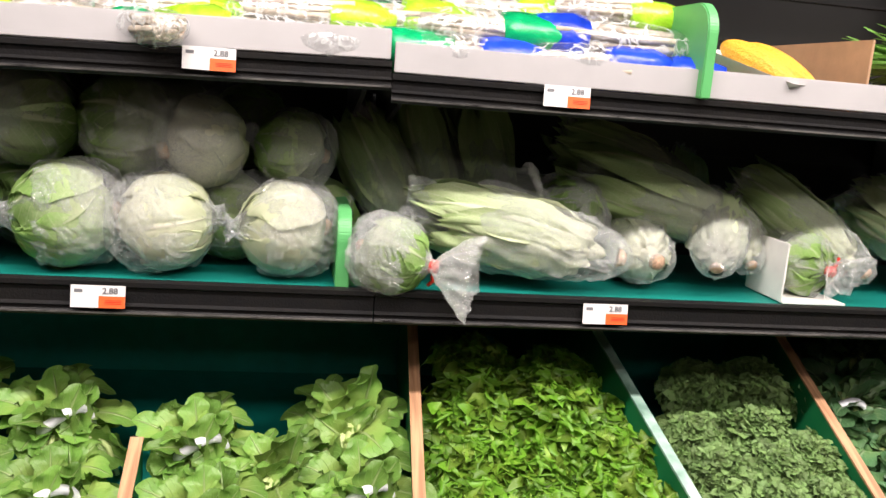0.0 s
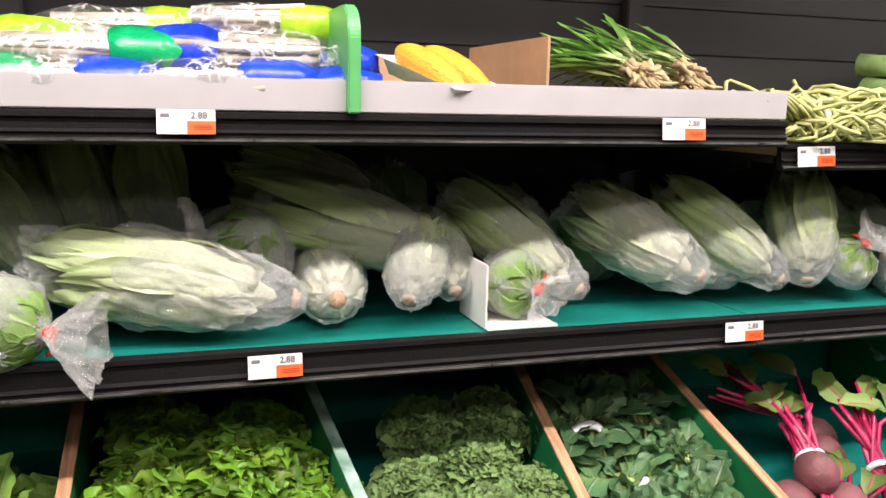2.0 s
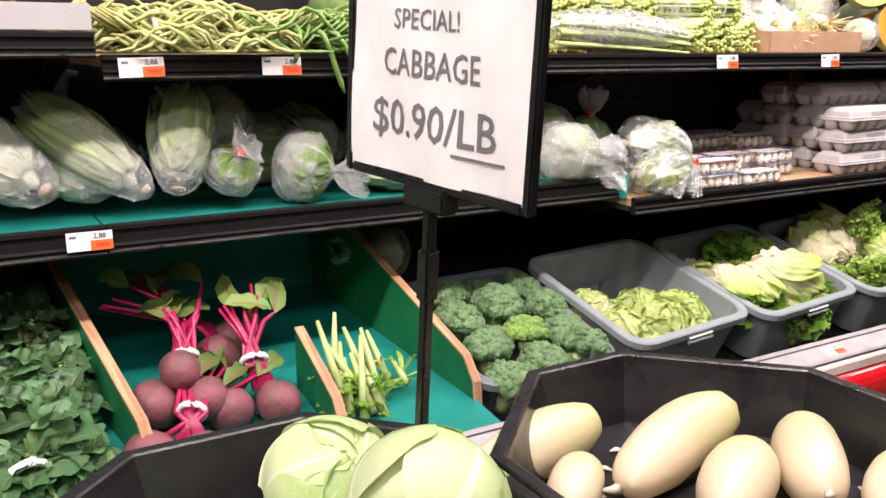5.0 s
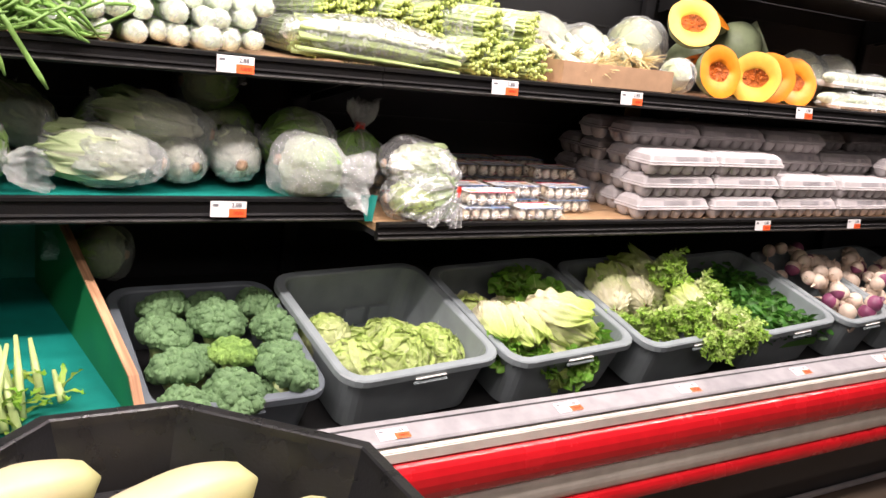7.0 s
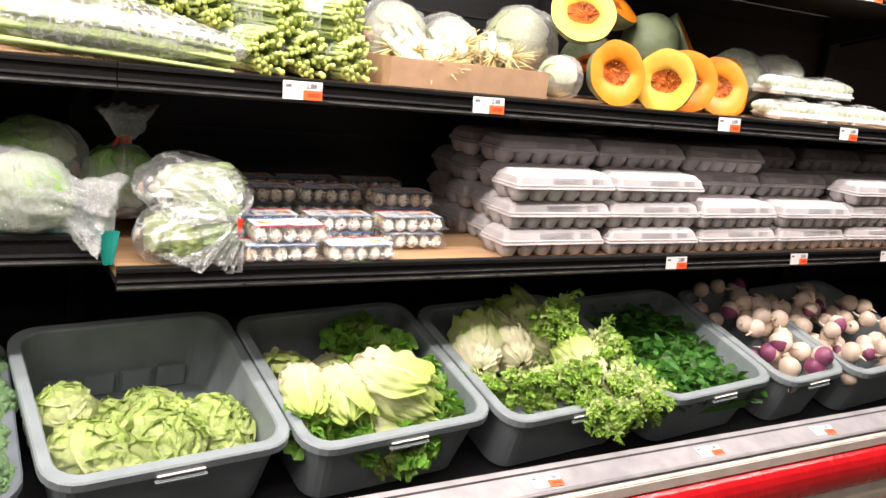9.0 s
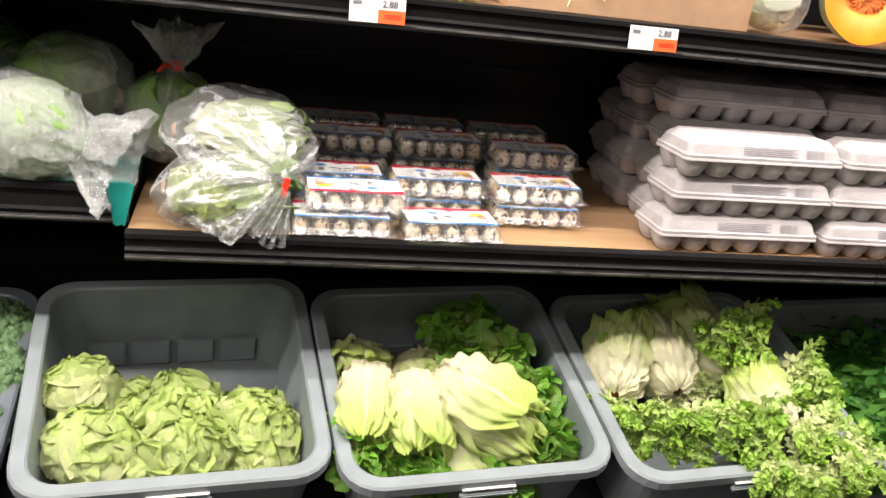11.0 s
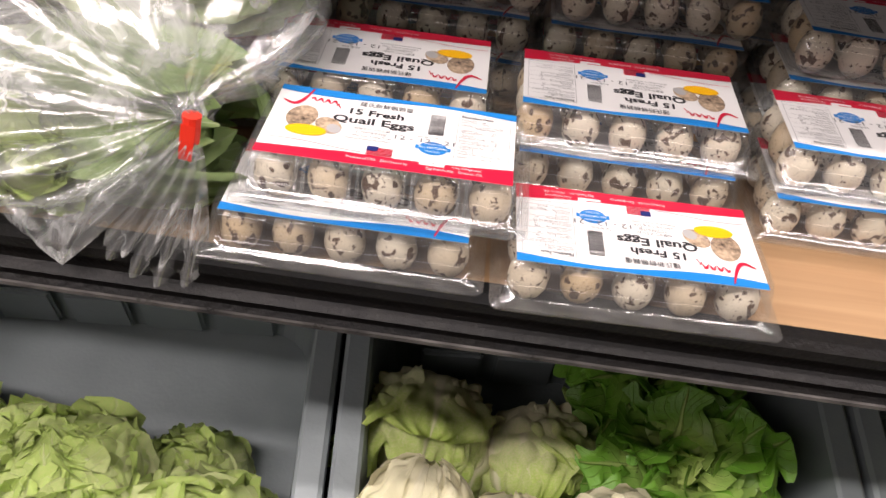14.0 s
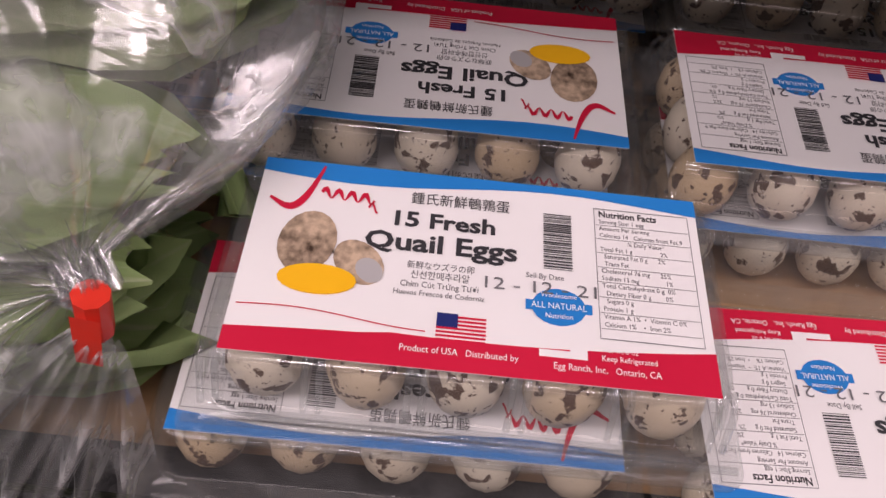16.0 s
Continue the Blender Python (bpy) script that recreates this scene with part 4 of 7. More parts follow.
# middle shelf, round cabbages
for k, (x, y, z, r, kind, tx, ty) in enumerate([
        (-0.484, 1.485, 1.070, 0.083, "cabbage", 60, 10), (-0.330, 1.480, 1.066, 0.080, "whitecab", 70, -10), (-0.146, 1.480, 1.064, 0.078, "whitecab", 75, 10),
        (-0.66, 1.50, 1.070, 0.083, "cabbage", 40, 0), (-0.238, 1.590, 1.062, 0.074, "cabbage", 20, 10), (-0.405, 1.635, 1.067, 0.080, "cabbage", 30, 0),
        (-0.575, 1.640, 1.067, 0.080, "cabbage", 10, 0), (-0.085, 1.63, 1.060, 0.072, "cabbage", 50, 0), (-0.70, 1.66, 1.07, 0.08, "cabbage", 0, 0),
        (-0.555, 1.570, 1.212, 0.080, "cabbage", 80, 20), (-0.408, 1.575, 1.205, 0.082, "cabbage", 30, -10), (-0.283, 1.545, 1.190, 0.076, "whitecab", 80, 0),
        (-0.140, 1.575, 1.186, 0.066, "cabbage", 60, 30), (-0.69, 1.58, 1.21, 0.08, "cabbage", 10, 0),
        (-0.36, 1.74, 1.215, 0.078, "cabbage", 20, 0), (-0.22, 1.73, 1.210, 0.076, "cabbage", 20, 0), (-0.52, 1.75, 1.21, 0.078, "cabbage", 20, 0),
        (-0.30, 1.78, 1.065, 0.078, "cabbage", 20, 0), (-0.47, 1.79, 1.065, 0.078, "cabbage", 20, 0), (-0.14, 1.78, 1.065, 0.078, "cabbage", 20, 0)]):
    round_bagged(kind, x, y, z, r, k, tx, ty, 2, FILM if k % 2 else FILMD)

# middle shelf, long heads: kind, stalk end, leafy end, radius, bag variant, film, tie
LONG = [
    ("cabbage", (-0.025, 1.450, 1.046), (0.080, 1.395, 1.030), 0.062, 0, FILMW, True),
    ("napa", (0.425, 1.440, 1.046), (0.110, 1.505, 1.098), 0.066, 2, FILM, False),
    ("cabbage", (0.40, 1.60, 1.06), (0.30, 1.55, 1.12), 0.080, 1, FILMW, False),
    ("romaine", (0.085, 1.60, 1.035), (-0.01, 1.68, 1.21), 0.058, 2, FILM, False),
    ("romaine", (0.155, 1.62, 1.035), (0.10, 1.72, 1.235), 0.058, 2, FILM, False),
    ("romaine", (0.245, 1.63, 1.035), (0.20, 1.72, 1.24), 0.060, 2, FILM, False),
    ("romaine", (0.615, 1.63, 1.165), (0.405, 1.69, 1.225), 0.052, 2, FILM, False),
    ("romaine", (0.72, 1.53, 1.085), (0.43, 1.60, 1.165), 0.058, 2, FILM, False),
    ("napa", (0.483, 1.425, 1.045), (0.50, 1.66, 1.05), 0.058, 2, FILM, False),
    ("napa", (0.597, 1.435, 1.036), (0.655, 1.56, 1.115), 0.050, 1, FILMW, True),
    ("romaine", (0.69, 1.48, 1.035), (0.70, 1.64, 1.12), 0.046, 2, FILM, False),
    ("cabbage", (0.790, 1.53, 1.045), (0.812, 1.44, 1.043), 0.056, 1, FILMD, True),
    ("romaine", (0.900, 1.445, 1.036), (0.755, 1.60, 1.160), 0.050, 2, FILM, False),
    ("napa", (1.135, 1.445, 1.046), (0.990, 1.60, 1.150), 0.064, 2, FILM, False),
    ("napa", (1.240, 1.49, 1.036), (1.140, 1.61, 1.090), 0.050, 2, FILM, False),
    ("romaine", (1.305, 1.445, 1.034), (1.160, 1.565, 1.165), 0.052, 2, FILM, False),
    ("romaine", (1.364, 1.445, 1.030), (1.400, 1.53, 1.175), 0.056, 2, FILM, False),
    ("cabbage", (1.475, 1.50, 1.035), (1.490, 1.45, 1.090), 0.052, 1, FILMW, True),
    ("cabbage", (1.590, 1.500, 1.062), (1.680, 1.440, 1.045), 0.072, 0, FILMW, False),
    ("napa", (1.560, 1.60, 1.12), (1.470, 1.68, 1.16), 0.060, 2, FILM, False),
    ("napa", (1.985, 1.450, 1.044), (1.790, 1.515, 1.058), 0.058, 2, FILMW, False),
    ("napa", (2.110, 1.545, 1.095), (1.900, 1.600, 1.130), 0.058, 1, FILMD, False),
    ("napa", (2.048, 1.450, 1.038), (2.020, 1.62, 1.045), 0.050, 2, FILMW, False),
    ("napa", (2.150, 1.455, 1.044), (2.170, 1.62, 1.060), 0.056, 2, FILMW, False),
    ("cabbage", (2.235, 1.475, 1.058), (2.375, 1.425, 1.030), 0.074, 2, FILMW, False),
    ("napa", (0.92, 1.62, 1.05), (0.86, 1.75, 1.14), 0.06, 2, FILM, False),
    ("napa", (1.80, 1.66, 1.05), (1.70, 1.76, 1.12), 0.06, 2, FILMD, False),
    ("romaine", (0.62, 1.70, 1.04), (0.66, 1.78, 1.18), 0.06, 1, FILMW, True),
]
for k, (kind, a, b, r, bg, fm, ti) in enumerate(LONG):
    bagged(kind, a, b, r, k, bg, fm, ti)
for k, (x, y, z, r) in enumerate([(2.325, 1.60, 1.075, 0.085), (2.18, 1.72, 1.075, 0.085), (2.06, 1.74, 1.07, 0.08), (2.14, 1.70, 1.205, 0.07), (1.92, 1.75, 1.07, 0.08), (1.62, 1.72, 1.07, 0.08), (1.48, 1.74, 1.065, 0.078),
                                  (0.36, 1.74, 1.07, 0.08), (1.05, 1.74, 1.07, 0.08), (1.28, 1.70, 1.06, 0.07)]):
    round_bagged("cabbage", x, y, z, r, k, 40, 20, 2, FILMD)
bagged("cabbage", (2.480, 1.60, 0.990), (2.488, 1.585, 1.118), 0.068, 1, 1, FILMD, True, "leafy greens tied upright in a clear plastic bag")
# two lettuces in one big bag above the quail eggs, its neck gathered with red tape
lb = thing("bagged_lettuce", "two leafy lettuces in one big clear bag gathered with red tape", "lettuce", "bagged vegetables")
for p, q, r in (((2.495, 1.455, 1.058), (2.665, 1.47, 1.062), 0.046), ((2.485, 1.410, 0.982), (2.630, 1.410, 0.985), 0.050)):
    L = (Vector(q) - Vector(p)).length
    put_leaves(HEADS["napa"][1] if p[2] > 1 else HEADS["romaine"][0], lb, axis_pose(p, q) @ Matrix.Diagonal((r, r, L / 5.0, 1)))
for p, r in (((2.568, 1.382, 0.978), 0.036), ((2.530, 1.395, 0.985), 0.036)):
    put_leaves(HEADS["lettuce"][2], lb, pose(*p, 70, 20, 30) @ Matrix.Diagonal((r, r, r, 1)) @ Matrix.Translation((0, 0, -EL["lettuce"])))
KN = np.array((2.657, 1.361, 1.019))
ph = rng.uniform(0, 6.28, 8)


def bigbag(c, rx, ry, rz, seed):
    """A lobe of film round c that runs in sharp pleats to the knot KN."""
    def fn(u, v):
        a = v * np.pi
        t = u
        ax = KN - np.array(c)
        ax = ax / np.linalg.norm(ax)
        b1 = np.cross(ax, (0, 0, 1.0)); b1 /= np.linalg.norm(b1)
        b2 = np.cross(b1, ax)
        start = np.array(c) - ax * rx
        L = np.linalg.norm(KN - start)
        prof = np.sqrt(np.clip(1 - np.abs(2 * np.clip(t / 0.93, 0, 1) ** 0.9 - 1) ** 2.4, 0.0, 1)) * (1 - 0.25 * t) + 0.055 * np.clip(t * 2, 0, 1)
        fold = np.clip((t - 0.45) / 0.5, 0, 1)
        pl = 1 + fold * (0.16 * np.sign(np.sin(11 * a + ph[seed])) * np.abs(np.sin(11 * a + ph[seed])) ** 0.6 + 0.10 * np.sin(17 * a + ph[seed + 1])) + 0.05 * np.sin(5 * a + 6 * t + ph[seed + 2]) + 0.03 * np.sin(9 * a - 11 * t)
        R = prof * pl
        P = start + (t * L)[..., None] * ax + (R * ry * np.cos(a))[..., None] * b1 + (R * rz * np.sin(a))[..., None] * b2
        return P
    p, fs, uv = grid(40, 89, fn)
    p = p + rng.normal(0, 0.0007, p.shape)
    piece("bag", Acc().add(p, fs, uv), FILMB, lb, "clear pleated plastic bag", smooth=True)


FILMB = film_mat("pleated_bag_film", 0.10, 0.40, 14.0, (0.90, 0.91, 0.90), 0.16, 0.16, 0.5)
bigbag((2.595, 1.455, 1.057), 0.092, 0.118, 0.064, 0)
bigbag((2.555, 1.410, 0.988), 0.075, 0.100, 0.056, 3)
for sx, sz, rot in ((0.024, 0.090, 16), (0.018, 0.080, 32)):
    a = Acc()
    a.add(*grid(18, 61, lambda u, v: np.stack([v * (0.006 + sx * u ** 0.8), -0.004 + 0.007 * np.sin(13 * v + 2 * u) * (0.3 + u), -sz * u + 0.012 * u * np.abs(v)], -1)))
    piece("bag_tail", a, FILMB, lb, "loose pleated bag tail", m=Matrix.Translation(Vector(KN)) @ pose(0, -0.002, -0.012, -14, rot, 0))
# slack corner of the bag that hangs over the shelf edge
ca, cb, cc = np.array((2.492, 1.392, 0.962)), np.array((2.650, 1.366, 1.000)), np.array((2.584, 1.333, 0.926))
for sg in (-1, 1):
    piece("bag_corner", Acc().add(*grid(16, 31, lambda u, v: (ca + (cb - ca) * ((v + 1) / 2)[..., None]) * (1 - u ** 1.1)[..., None] + cc * (u ** 1.1)[..., None]
          + np.stack([0 * u, (sg * 0.012 * np.sin(np.pi * np.clip(u, 0, 1)) * (1 - v ** 2) - 0.006 * np.sin(np.pi * u)) + 0.0035 * np.sin(12 * v + 5 * u) * (1 - u), 0.004 * np.sin(9 * v + 2) * np.sin(3.14 * u)], -1))), FILMB, lb, "slack pointed bag corner")
piece("tie", Acc().add(*tube([(0, 0, 0.007), (0.0005, -0.001, -0.009)], [0.0052, 0.0050], 9)).add([(-0.004, -0.006, 0.004), (0.004, -0.0062, 0.004), (0.0035, -0.007, -0.018), (-0.004, -0.0068, -0.018)], [(0, 1, 2, 3)]), REDTIE, lb, "red-orange tape tie", m=Matrix.Translation(Vector(KN) + Vector((0, -0.002, -0.004))) @ pose(0, 0, 0, 0, 8, 0), smooth=False)
a = Acc()
a.add(*grid(6, 4, lambda u, v: np.stack([v * 0.02 * (1 - 0.6 * u), -0.01 - 0.008 * u + 0.004 * np.sin(5 * v), -0.06 * u + 0.03], -1)))
tagged(piece("liner_flap", a, TEAL, m=pose(2.43, 1.392, 0.965, 0, 0, 0)), "torn teal liner flap hanging from the shelf end", "liner")


def upright_board(name, label, x, y, z, h, d, t, material, foot=True):
    b = thing(name, label, "divider")
    bm = bmesh.new()
    pts = [(0, 0), (d, 0), (d, h)] + [(0.05 * (1 - math.sin(q)) - 0.0, h - 0.05 + 0.05 * math.cos(q)) for q in np.linspace(0.15, 1.5, 7)]
    part("panel", prism([(p, q) for p, q in pts], -t / 2, t / 2, 0.002), material, b)
    bm.free()
    if foot:
        part("foot", box(t / 2, t / 2 + 0.045, 0.02, d, 0.0, 0.012, 0.002), material, b)
    b.matrix_world = Matrix.Translation((x, y, z))
    return b


upright_board("shelf_divider", "light green plastic divider with a rounded corner", -0.052, 1.412, ZM - 0.003, 0.125, 0.40, 0.022, GREENL)
upright_board("shelf_divider", "light green plastic divider with a rounded top", 0.492, 1.352, ZT + 0.0, 0.150, 0.42, 0.018, GREENL)
card = thing("plastic_shelf_sign", "grey-white plastic angle card standing on the shelf", "sign holder")
part("panel", box(0.722, 0.725, 1.425, 1.55, ZM - 0.001, ZM + 0.105, 0.001), FOAM, card)
part("foot", box(0.726, 0.85, 1.425, 1.53, ZM - 0.003, ZM + 0.001, 0.0005), FOAM, card)

# ---------------- top shelf: mushrooms, corn, herbs ----------------


def stem_pack(i, wrap, lab):
    t = thing("mushroom_pack", lab, "mushroom pack", "mushroom packs")
    a = Acc()
    for j in range(54):
        y0, z0 = np.clip(rng.normal(0, 0.013), -0.024, 0.024), np.clip(rng.normal(0, 0.009), -0.016, 0.016)
        y1, z1 = y0 * 1.2 + rng.normal(0, 0.004), z0 * 1.2 + rng.normal(0, 0.003)
        a.add(*tube([(-0.085, y0 * 0.8, z0 * 0.8), (-0.02, y0, z0), (0.05 + rng.uniform(-0.01, 0.012), y1, z1)], [0.0045, 0.004, 0.0042], 6))
    piece("mushroom_cluster", a, ENOKI, t)
    prof = lambda tt: 1.0 + 0.05 * np.sin(9 * tt)
    vs, fs, uv = ball(12, 18, (0.026, 0.034, 0.115), lambda tt: np.clip(1.25 - 0.35 * tt, 0.2, 1.3))
    vs = wob(vs[:, [2, 1, 0]], 45, 0.008, i)
    piece("film", Acc().add(vs, [f[::-1] for f in fs], uv), FILM, t, "clear film")
    s, f2, u2 = tube([(0.018, 0, 0), (0.04, 0, 0), (0.075, 0, 0), (0.105, 0, 0)], [0.034, 0.037, 0.036, 0.026], 16)
    s = wob(s * np.array([1, 1.0, 0.78]), 60, 0.007, i + 3.0)
    piece("wrapper", Acc().add(s, f2, u2), wrap, t, "printed plastic sleeve")
    return t


packs = [stem_pack(0, BLUEW, "ivory enoki mushrooms in film with a blue sleeve"), stem_pack(1, GREENW, "ivory enoki mushrooms in film with a green sleeve"), stem_pack(2, LIMEW, "ivory mushrooms in film with a lime green sleeve")]
used = set()
for k, x, y, z, yaw, s in [
        (0, 0.115, 1.415, 1.352, 2, 1.0), (0, 0.318, 1.415, 1.352, 3, 1.05), (0, 0.43, 1.43, 1.352, -12, 0.9), (1, -0.035, 1.415, 1.353, 5, 1.05),
        (1, 0.155, 1.455, 1.395, 0, 1.05), (0, 0.345, 1.45, 1.398, 172, 1.1), (2, 0.39, 1.53, 1.44, 0, 1.0), (2, 0.00, 1.50, 1.40, 0, 1.1), (2, -0.12, 1.46, 1.39, 10, 1.0),
        (2, -0.215, 1.415, 1.355, 175, 1.0), (1, -0.36, 1.405, 1.353, 120, 0.9), (2, -0.33, 1.47, 1.37, 0, 1.0), (2, -0.52, 1.43, 1.355, 185, 1.0), (1, -0.47, 1.50, 1.38, 10, 1.0),
        (0, 0.44, 1.55, 1.39, 5, 1.0), (0, 0.42, 1.63, 1.37, 0, 1.0), (2, 0.20, 1.55, 1.43, 4, 1.0), (1, 0.25, 1.60, 1.40, 0, 1.0), (2, 0.10, 1.60, 1.40, 8, 1.0), (2, -0.2, 1.56, 1.39, 0, 1.0), (1, -0.05, 1.58, 1.40, 0, 1.1)]:
    s *= 1.22
    z += 0.006
    m = pose(x, y, z, rng.uniform(-30, 30), 0, yaw) @ Matrix.Diagonal((s, s, s, 1))
    if k in used:
        c = copy_thing(packs[k], m)
        c.matrix_world = m
    else:
        packs[k].matrix_world = m
        used.add(k)

tray = thing("corn_tray", "two yellow corn cobs on a white foam tray", "corn")
a = Acc()
a.add(*grid(9, 9, lambda u, v: np.stack([v * 0.062 * (1 + 0.0 * u), -0.10 + 0.20 * u, 0.004 + 0.024 * np.clip(np.maximum(np.abs(v), np.abs(2 * u - 1)) * 4 - 3, 0, 1)], -1)))
piece("foam_tray", a, FOAM, tray, "white foam tray")
for dx in (-0.027, 0.026):
    vs, fs, uv = ball(76, 56, (0.026, 0.026, 0.092), lambda tt: 1.05 - 0.35 * tt ** 2)
    ang = np.arctan2(vs[:, 1], vs[:, 0])
    vs[:, :2] *= (1 + 0.06 * np.abs(np.sin(7 * ang)) ** 0.5 * np.abs(np.sin(vs[:, 2] * 520)) ** 0.5)[:, None]
    piece("corn_cob", Acc().add(vs, fs, uv), CORN, tray, m=pose(dx, 0.0, 0.030, 96, 0, rng.uniform(-4, 4)))
tray.matrix_world = pose(0.655, 1.475, ZT + 0.036, 16, 0, 24)

cbox = thing("cardboard_box", "open brown cardboard produce box lying on the shelf", "box")
part("side", box(0.80, 0.805, 1.40, 1.75, ZT, ZT + 0.12, 0.001), CARD, cbox, m=pose(0, 0, 0))
part("back", box(0.56, 0.80, 1.74, 1.745, ZT, ZT + 0.10, 0.001), CARD, cbox)
part("floor_sheet", box(0.53, 0.80, 1.40, 1.74, ZT - 0.002, ZT + 0.002), CARD, cbox)


def herb_bunch():
    t = thing("coriander_bunch", "green herb bunch with pale roots hanging over the shelf edge", "herbs", "herb bunches")
    a = Acc()
    for j in range(110):
        ang, el = rng.normal(0, 0.28), rng.uniform(0.05, 0.42)
        L = rng.uniform(0.16, 0.26)
        vs, fs, uv = leaf(L * 0.9, rng.uniform(0.008, 0.015), rng.uniform(-0.2, 0.5), 0.5, 0.002, 3, 0.02, 8, 3)
        a.add(vs, fs, uv, pose(rng.normal(0, 0.016), 0.0, rng.normal(0.02, 0.012), math.degrees(el), 0, math.degrees(ang)))
    piece("stalks", a, HERBL, t)
    a = Acc()
    for j in range(60):
        p = np.array([rng.normal(0, 0.02), rng.normal(0, 0.008), rng.normal(0.015, 0.012)])
        d = np.array([rng.normal(0, 0.018), -rng.uniform(0.015, 0.045), -rng.uniform(0.0, 0.035)])
        a.add(*tube([p, p + d * 0.6 + rng.normal(0, 0.004, 3), p + d], [0.006, 0.004, 0.0015], 5))
    piece("root_tuft", a, ROOTTAN, t, "pale tangled roots")
    return t


hb = herb_bunch()
hb.matrix_world = pose(0.965, 1.415, ZT + 0.055, 0, 0, 12)
h2 = copy_thing(hb, pose(1.06, 1.43, ZT + 0.058, 0, 10, 22))

# ---------------- upper shelf: beans, leeks, stems, squash ----------------


def bean_bunch(n, material, x0, x1, y0, zc, lab):
    t = thing("bean_bunch", lab, "long beans", "long beans")
    a = Acc()
    for j in range(n):
        L = rng.uniform(0.6, 1.0) * (x1 - x0) * 0.55
        c = rng.uniform(x0 + L * 0.35, x1 - L * 0.45)
        yy, zz = y0 + rng.normal(0, 0.04), zc + abs(rng.normal(0, 0.03))
        s = np.linspace(-0.5, 0.5, 10)
        ph = rng.uniform(0, 6.28, 2)
        P = np.stack([c + s * L, yy + 0.035 * np.sin(7 * s + ph[0]) - 0.05 * s + 0.012 * np.sin(15 * s + ph[1]), zz + 0.022 * np.sin(8 * s + ph[1]) - 0.10 * s ** 2], 1)
        P[:, 2] = np.maximum(P[:, 2], ZU + 0.005)
        piece("bean", Acc().add(*tube(P, np.r_[0.0015, np.full(8, 0.0037), 0.0015], 6)), material, t)
    for j in range(n // 4):
        s = np.linspace(0, 1, 9)
        c = rng.uniform(x0 + 0.05, x1)
        am = rng.uniform(0.02, 0.05)
        P = np.stack([c + 0.08 * np.sin(3 * s) * rng.choice([-1, 1]), y0 + 0.05 - 0.11 * np.sin(2.3 * s), zc + 0.05 + 0.03 * np.sin(3 * s) - am * s], 1)
        P[:, 2] = np.where(P[:, 1] > YU - 0.012, np.maximum(P[:, 2], ZU + 0.005), P[:, 2])
        piece("bean", Acc().add(*tube(P, np.r_[np.full(8, 0.0037), 0.0015], 6)), material, t)
    return t


bean_bunch(150, BEAN, 1.17, 1.62, 1.45, ZU + 0.012, "pale green long beans heaped on the upper shelf")
bean_bunch(60, BEANG, 1.45, 1.85, 1.44, ZU + 0.010, "dark green long beans beside the pale ones")
hang = thing("bean_bunch", "green long beans hanging over the shelf edge", "long beans", "long beans")
for x0, dx, dz in ((1.62, 0.06, -0.12), (1.63, 0.12, -0.14), (1.66, 0.16, -0.05), (1.60, -0.02, -0.06)):
    s = np.linspace(0, 1, 10)
    piece("bean", Acc().add(*tube(np.stack([x0 + dx * s, 1.45 - 0.085 * np.sin(1.57 * np.clip(s * 2.2, 0, 1)), ZU + 0.045 + np.where(s < 0.3, 0, dz * ((s - 0.3) / 0.7)) + 0.0 * s], 1), np.r_[np.full(9, 0.0055), 0.002], 6)), BEANG, hang)
tagged(piece("bean_band", Acc().add(*tube([(0, 0.035 * math.cos(q), 0.03 + 0.03 * math.sin(q)) for q in np.linspace(-0.6, 3.6, 12)], 0.006, 6)), ENOKI, m=pose(1.335, 1.43, ZU + 0.004)), "pale twist band round the beans", "band")


def leek():
    t = thing("leek", "leek in clear film with its white end forward", "leek", "leeks")
    a = Acc()
    a.add(*tube([(0, 0.0, 0), (0, 0.004, 0), (0, 0.03, 0), (0, 0.08, 0)], [0.012, 0.021, 0.024, 0.023], 14))
    piece("white_end", a, LEEKW, t)
    a = Acc()
    a.add(*tube([(0, 0.078, 0), (0, 0.2, 0), (0, 0.38, 0.0)], [0.0235, 0.024, 0.03], 14))
    piece("green_shank", a, LEEKG, t)
    vs, fs, uv = tube([(0, -0.006, 0), (0, 0.002, 0), (0, 0.05, 0), (0, 0.2, 0)], [0.006, 0.024, 0.0265, 0.0265], 16)
    piece("film", Acc().add(wob(vs, 70, 0.004), fs, uv), FILM, t, "clear film")
    return t


lk = leek()
lk.matrix_world = pose(1.76, 1.42, ZU + 0.024)
row = 0
for z, xs in ((ZU + 0.024, np.arange(1.812, 2.21, 0.050)), (ZU + 0.066, np.arange(1.785, 2.2, 0.052)), (ZU + 0.107, np.arange(1.88, 2.2, 0.053)), (ZU + 0.146, np.arange(1.93, 2.2, 0.055))):
    for x in xs:
        s = rng.uniform(0.84, 1.10)
        m = pose(x + rng.normal(0, 0.006), 1.425 + 0.022 * row + rng.uniform(-0.02, 0.035), z + rng.normal(0, 0.003) - 0.004 * row, rng.normal(0, 3), 0, rng.normal(4, 6)) @ Matrix.Diagonal((s, s, s, 1))
        copy_thing(lk, m).matrix_world = m
    row += 1


